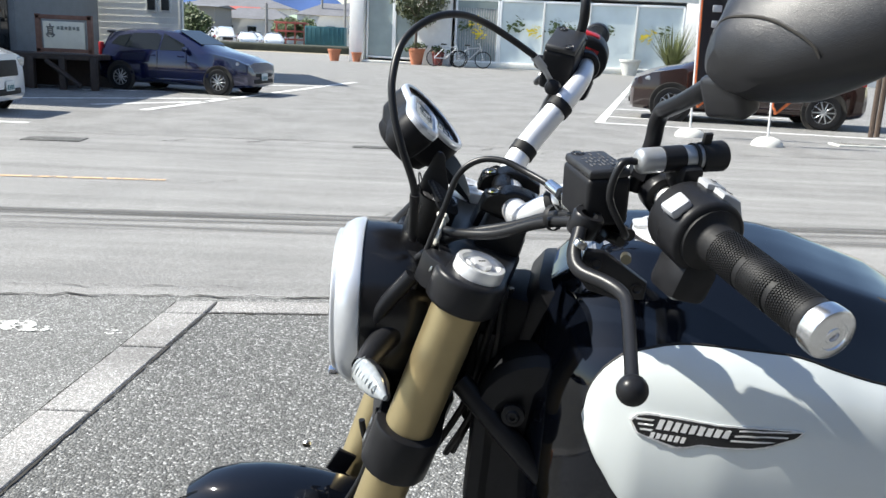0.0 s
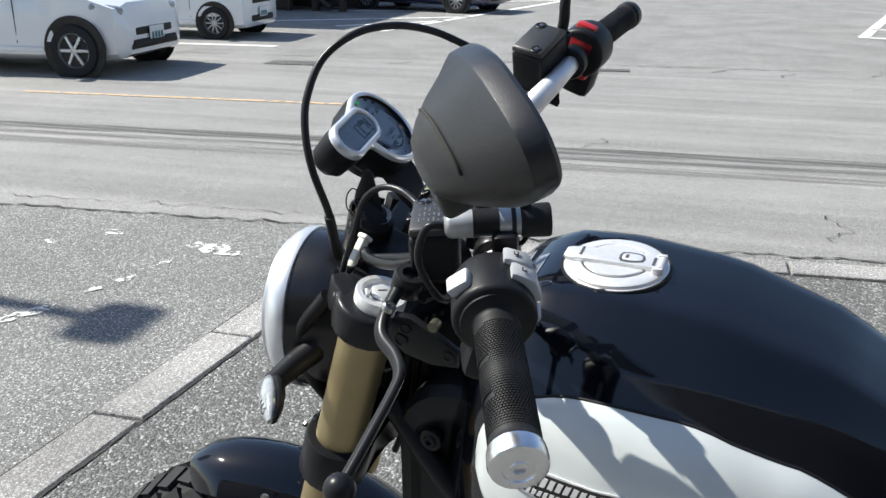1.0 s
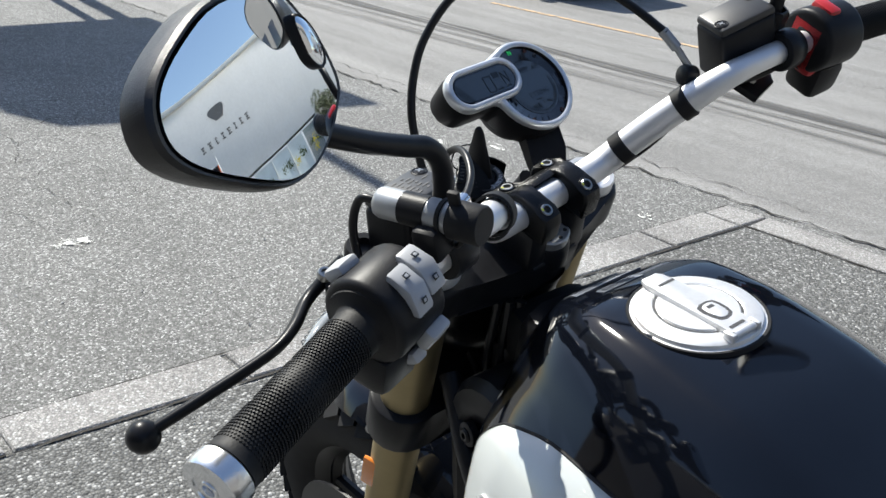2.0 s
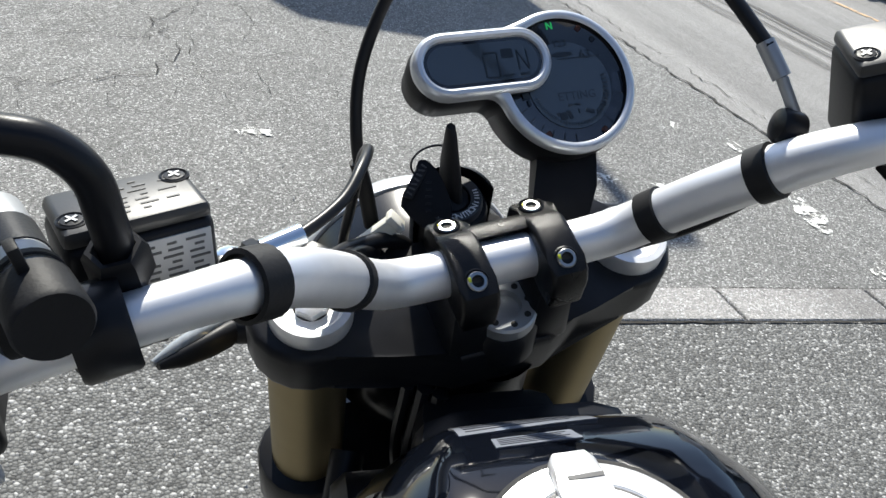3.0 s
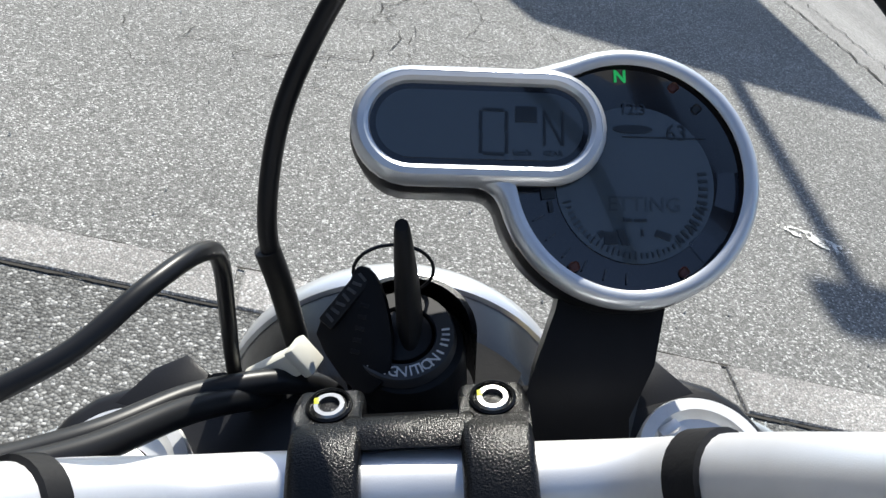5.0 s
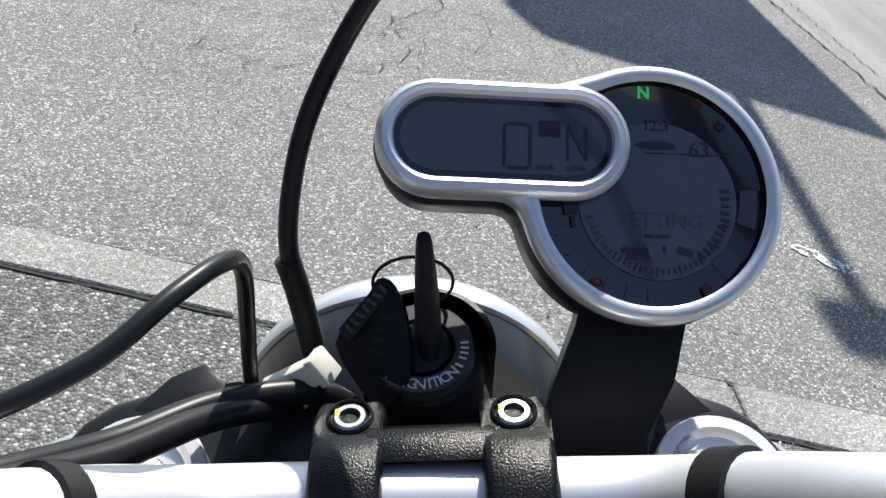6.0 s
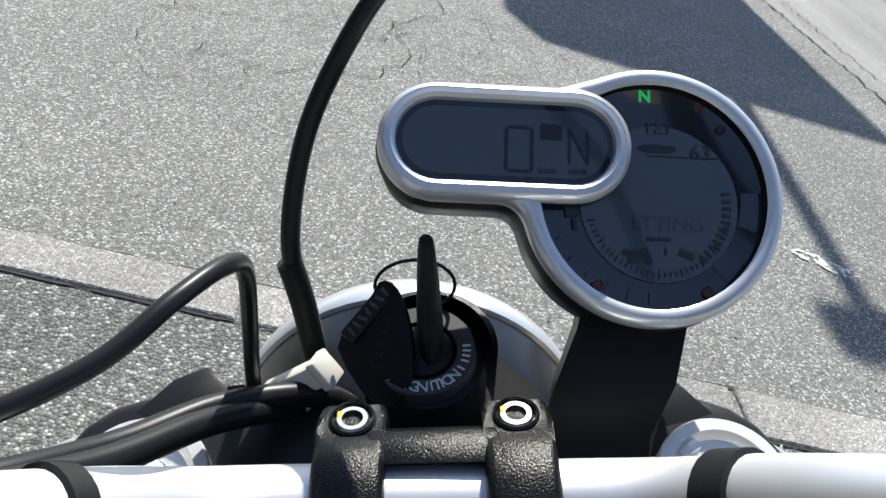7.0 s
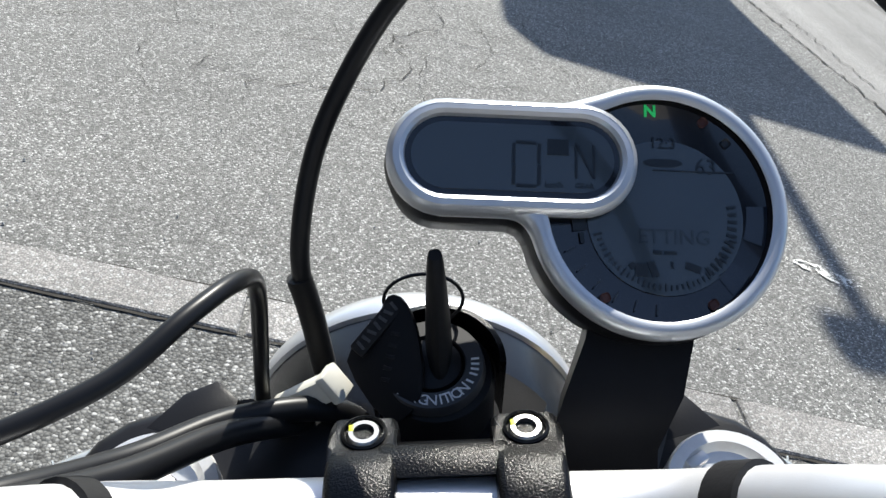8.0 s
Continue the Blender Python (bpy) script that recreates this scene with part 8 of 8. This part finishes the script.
far_house("house", 112, 10.8, 11, 8, 3.8, 1.6, M_WALLWHITE, M_ROOF, "distant white house with a balcony")
far_house("house", 170, 36, 20, 10, 6, 2, M_WALLWHITE, M_ROOF, "distant houses at the foot of the hills")
far_house("house", 180, 8, 22, 10, 7, 2.2, M_WALLWHITE, M_ROOF, "distant houses at the foot of the hills")
tagged(part("field_bank", rbox((6, 60, 0.8), 0.2, pose(70, 20, 0.15)), mat("dark_hedge", (0.05, 0.055, 0.04), 0.9, var=0.3, vscale=2)), "dark bank at the edge of the lot", "bank", kind="structure")
box_ = empty("container", (76, 9.2, 0), "teal container beside stacked timber", "container")
part("shell", rbox((2.4, 3.4, 2.1), 0.05, pose(76, 9.0, 1.05)), M_TEAL, box_)
for k in range(9):
    part("rib", rbox((0.08, 0.10, 1.9), 0.01, pose(74.75, 7.5 + 0.38 * k, 1.05)), M_TEAL, box_)
rack = empty("timber_rack", (77, 11.8, 0), "red-brown rack stacked with timber", "rack")
for k in range(4):
    part("post", rbox((0.12, 0.12, 2.4), 0.01, pose(76, 10.9 + 0.8 * k, 1.2)), M_REDROOF, rack)
for z in (0.9, 1.6, 2.3):
    part("shelf", rbox((1.6, 2.8, 0.14), 0.01, pose(76.6, 12.1, z)), M_REDROOF, rack)
SEDAN = [(2.2, 0.66, 0.24, 0.62, 0.5), (2.1, 0.8, 0.2, 0.78, 0.6), (1.2, 0.85, 0.18, 0.95, 0.66), (0.5, 0.85, 0.18, 1.25, 0.6), (-0.2, 0.85, 0.18, 1.42, 0.57), (-1.1, 0.85, 0.18, 1.38, 0.56), (-1.7, 0.84, 0.2, 1.02, 0.62), (-2.1, 0.78, 0.26, 0.9, 0.6)]
for k, (x, y, a) in enumerate(((78, 18.2, 200), (74, 15.4, 195), (73, 13.0, 190), (82, 20.4, 210), (79, 15.8, 190))):
    c, bb = car("sedan", "white car parked far across the lot", Matrix.Translation((x, y, 0)) @ Matrix.Rotation(radians(a), 4, "Z") @ Matrix.Scale(1.0, 4), M_WHITECAR, 4.4, 1.7, SEDAN if k not in (0, 3) else TALL, (1.35, -1.35) if k not in (0, 3) else (1.14, -1.2), 0.31, 5, 0.96, 1.42 if k not in (0, 3) else 1.74, [((0.4, 0.98), (0.2, 1.2), (-0.3, 1.34), (-0.3, 0.97)), ((-0.35, 0.97), (-0.35, 1.34), (-1.05, 1.3), (-1.3, 1.0))], tall=k in (0, 3), plate=False)
    screen(bb, [(1.0 if k in (0, 3) else 0.62, -0.6, 1.16), (1.0 if k in (0, 3) else 0.62, 0.6, 1.16), (0.6 if k in (0, 3) else 0.0, 0.52, 1.56 if k in (0, 3) else 1.40), (0.6 if k in (0, 3) else 0.0, -0.52, 1.56 if k in (0, 3) else 1.40)])
tree("round_tree", (72, 19.4, 0), 0.9, 0.14, (2.0, 2.0, 1.5), 3600, 0.16, M_LEAF, "clipped round tree at the lot's edge", 51)
tree("round_tree", (84, 24.5, 0), 0.8, 0.14, (1.7, 1.7, 1.4), 2600, 0.18, M_LEAF, "clipped round tree at the lot's edge", 52)
tree("round_tree", (85, 14.2, 0), 1.3, 0.14, (1.4, 1.4, 1.0), 2000, 0.16, M_LEAF, "clipped round tree at the lot's edge", 53)
tree("round_tree", (85.5, 12.2, 0), 1.3, 0.14, (1.3, 1.3, 1.0), 2000, 0.16, M_LEAF, "clipped round tree at the lot's edge", 54)
for k, (x, y, h) in enumerate(((86, 16.0, 4.2), (95, 9.2, 9.0), (110, 13.5, 9.0))):
    pl = tagged(part("utility_pole", tube([(x, y, 0), (x, y, h)], 0.14, 8, smooth=1), mat("grey_pole", (0.25, 0.25, 0.25), 0.7)), "grey utility pole in the distance", "pole")
bm = bmesh.new()
rh = random.Random(3)
n = 60
lo_, hi_ = [], []
for k in range(n + 1):
    y = -1400 + 3200 * k / n
    hgt = 150 + 45 * math.sin(k * 0.55) + 28 * math.sin(k * 1.35 + 1) + rh.uniform(-8, 8)
    lo_.append(bm.verts.new((3000, y, -5)))
    hi_.append(bm.verts.new((3200, y, max(20, hgt))))
for k in range(n):
    bm.faces.new((lo_[k], lo_[k + 1], hi_[k + 1], hi_[k]))
tagged(part("backdrop_hills", bm, M_HILL), "blue hills on the horizon", "hills", kind="structure")

# ---- out of sight: what throws the shade, what the mirrors show, walls added for reflections ----
pole = empty("street_lamp", (2.05, 7.25, 0), "grey street lamp on a thin pole", "street lamp")
part("pole", tube([(2.05, 7.25, 0), (2.02, 7.2, 5.47), (2.0, 7.1, 5.77)], 0.045, 10), M_ALUFRAME, pole)
part("lamp_head", rbox((0.34, 0.26, 0.16), 0.05, pose(2.0, 7.05, 5.82, 20)), M_ALUFRAME, pole)
# unseen board, added and cut to the outline of the shadow it casts
hoard = empty("shade_board", (1.55, 8.6, 0), "unseen board on two posts, added to cast the shadow on the lot", "sign")
part("panel", prism([(0.80, 3.0), (2.48, 3.0), (2.56, 4.05), (2.76, 5.94), (1.42, 5.605), (1.08, 5.51), (0.896, 5.13)], -0.06, 0.06, 0.01, Matrix(((1, 0, 0, 0.12), (0, 0, -1, 8.75), (0, 1, 0, 0), (0, 0, 0, 1)))), M_WALLWHITE, hoard)
for x in (1.1, 2.4):
    part("post", tube([(x, 8.85, 0), (x, 8.85, 5.0)], 0.07, 10, smooth=1), M_ALUFRAME, hoard)
# added unseen building, its wall kept dark to dim its reflection in the tank
back = empty("unseen_rear_building", (1.0, -12, 0), "unseen dark gabled building added behind the bike for reflections", "building")
part("wall", prism([(-3.0, 0.0), (9.0, 0.0), (9.0, 6.4), (3.0, 8.4), (-3.0, 6.4)], -4.0, 4.0, 0.02, Matrix(((1, 0, 0, 0), (0, 0, -1, -14), (0, 1, 0, 0), (0, 0, 0, 1)))), mat("dark_reflected_render", (0.17, 0.16, 0.15), 0.85, var=0.15, vscale=2), back)
for k in range(7):
    part("window", rbox((0.9, 0.06, 1.1), 0.01, pose(-2.0 + 1.6 * k, -9.98, 4.2)), M_DARKPANE, back)
M_POLEDARK = mat("weathered_pole", (0.10, 0.10, 0.10), 0.8, var=0.2, vscale=8)
up_pole = empty("utility_pole", (38.0, -22.0, 0), "concrete utility pole with a transformer", "pole")
part("pole", tube([(38.0, -22.0, 0), (38.0, -22.0, 12.4)], lambda t: 0.17 - 0.05 * t, 14, smooth=1), M_POLEDARK, up_pole)
part("transformer", lathe([(0.0, 0.0), (0.26, 0.0), (0.28, 0.1), (0.28, 0.75), (0.2, 0.85), (0.0, 0.88)], 20, pose(37.6, -22.0, 8.6)), M_POLEDARK, up_pole)
for z in (10.6, 11.8):
    part("cross_arm", rbox((1.8, 0.09, 0.09), 0.01, pose(38.0, -22.0, z)), M_POLEDARK, up_pole)

# added building, out of view; gives the tank's flank something dark to reflect
flank = empty("unseen_side_building", (-9, -3, 0), "unseen brown building added for the tank flank to reflect", "building")
part("wall", rbox((3.0, 26.0, 6.5), 0.05, pose(-9.5, -5.0, 3.25)), mat("brown_render", (0.14, 0.125, 0.115), 0.8, var=0.12, vscale=2, bump=0.2, bscale=40), flank)
part("roof", rbox((3.4, 26.4, 0.2), 0.03, pose(-9.5, -5.0, 6.6)), M_CONCRETE, flank)
for k in range(6):
    part("window", rbox((0.06, 1.6, 1.2), 0.01, pose(-7.99, -14.0 + 4.0 * k, 1.6)), M_DARKPANE, flank)
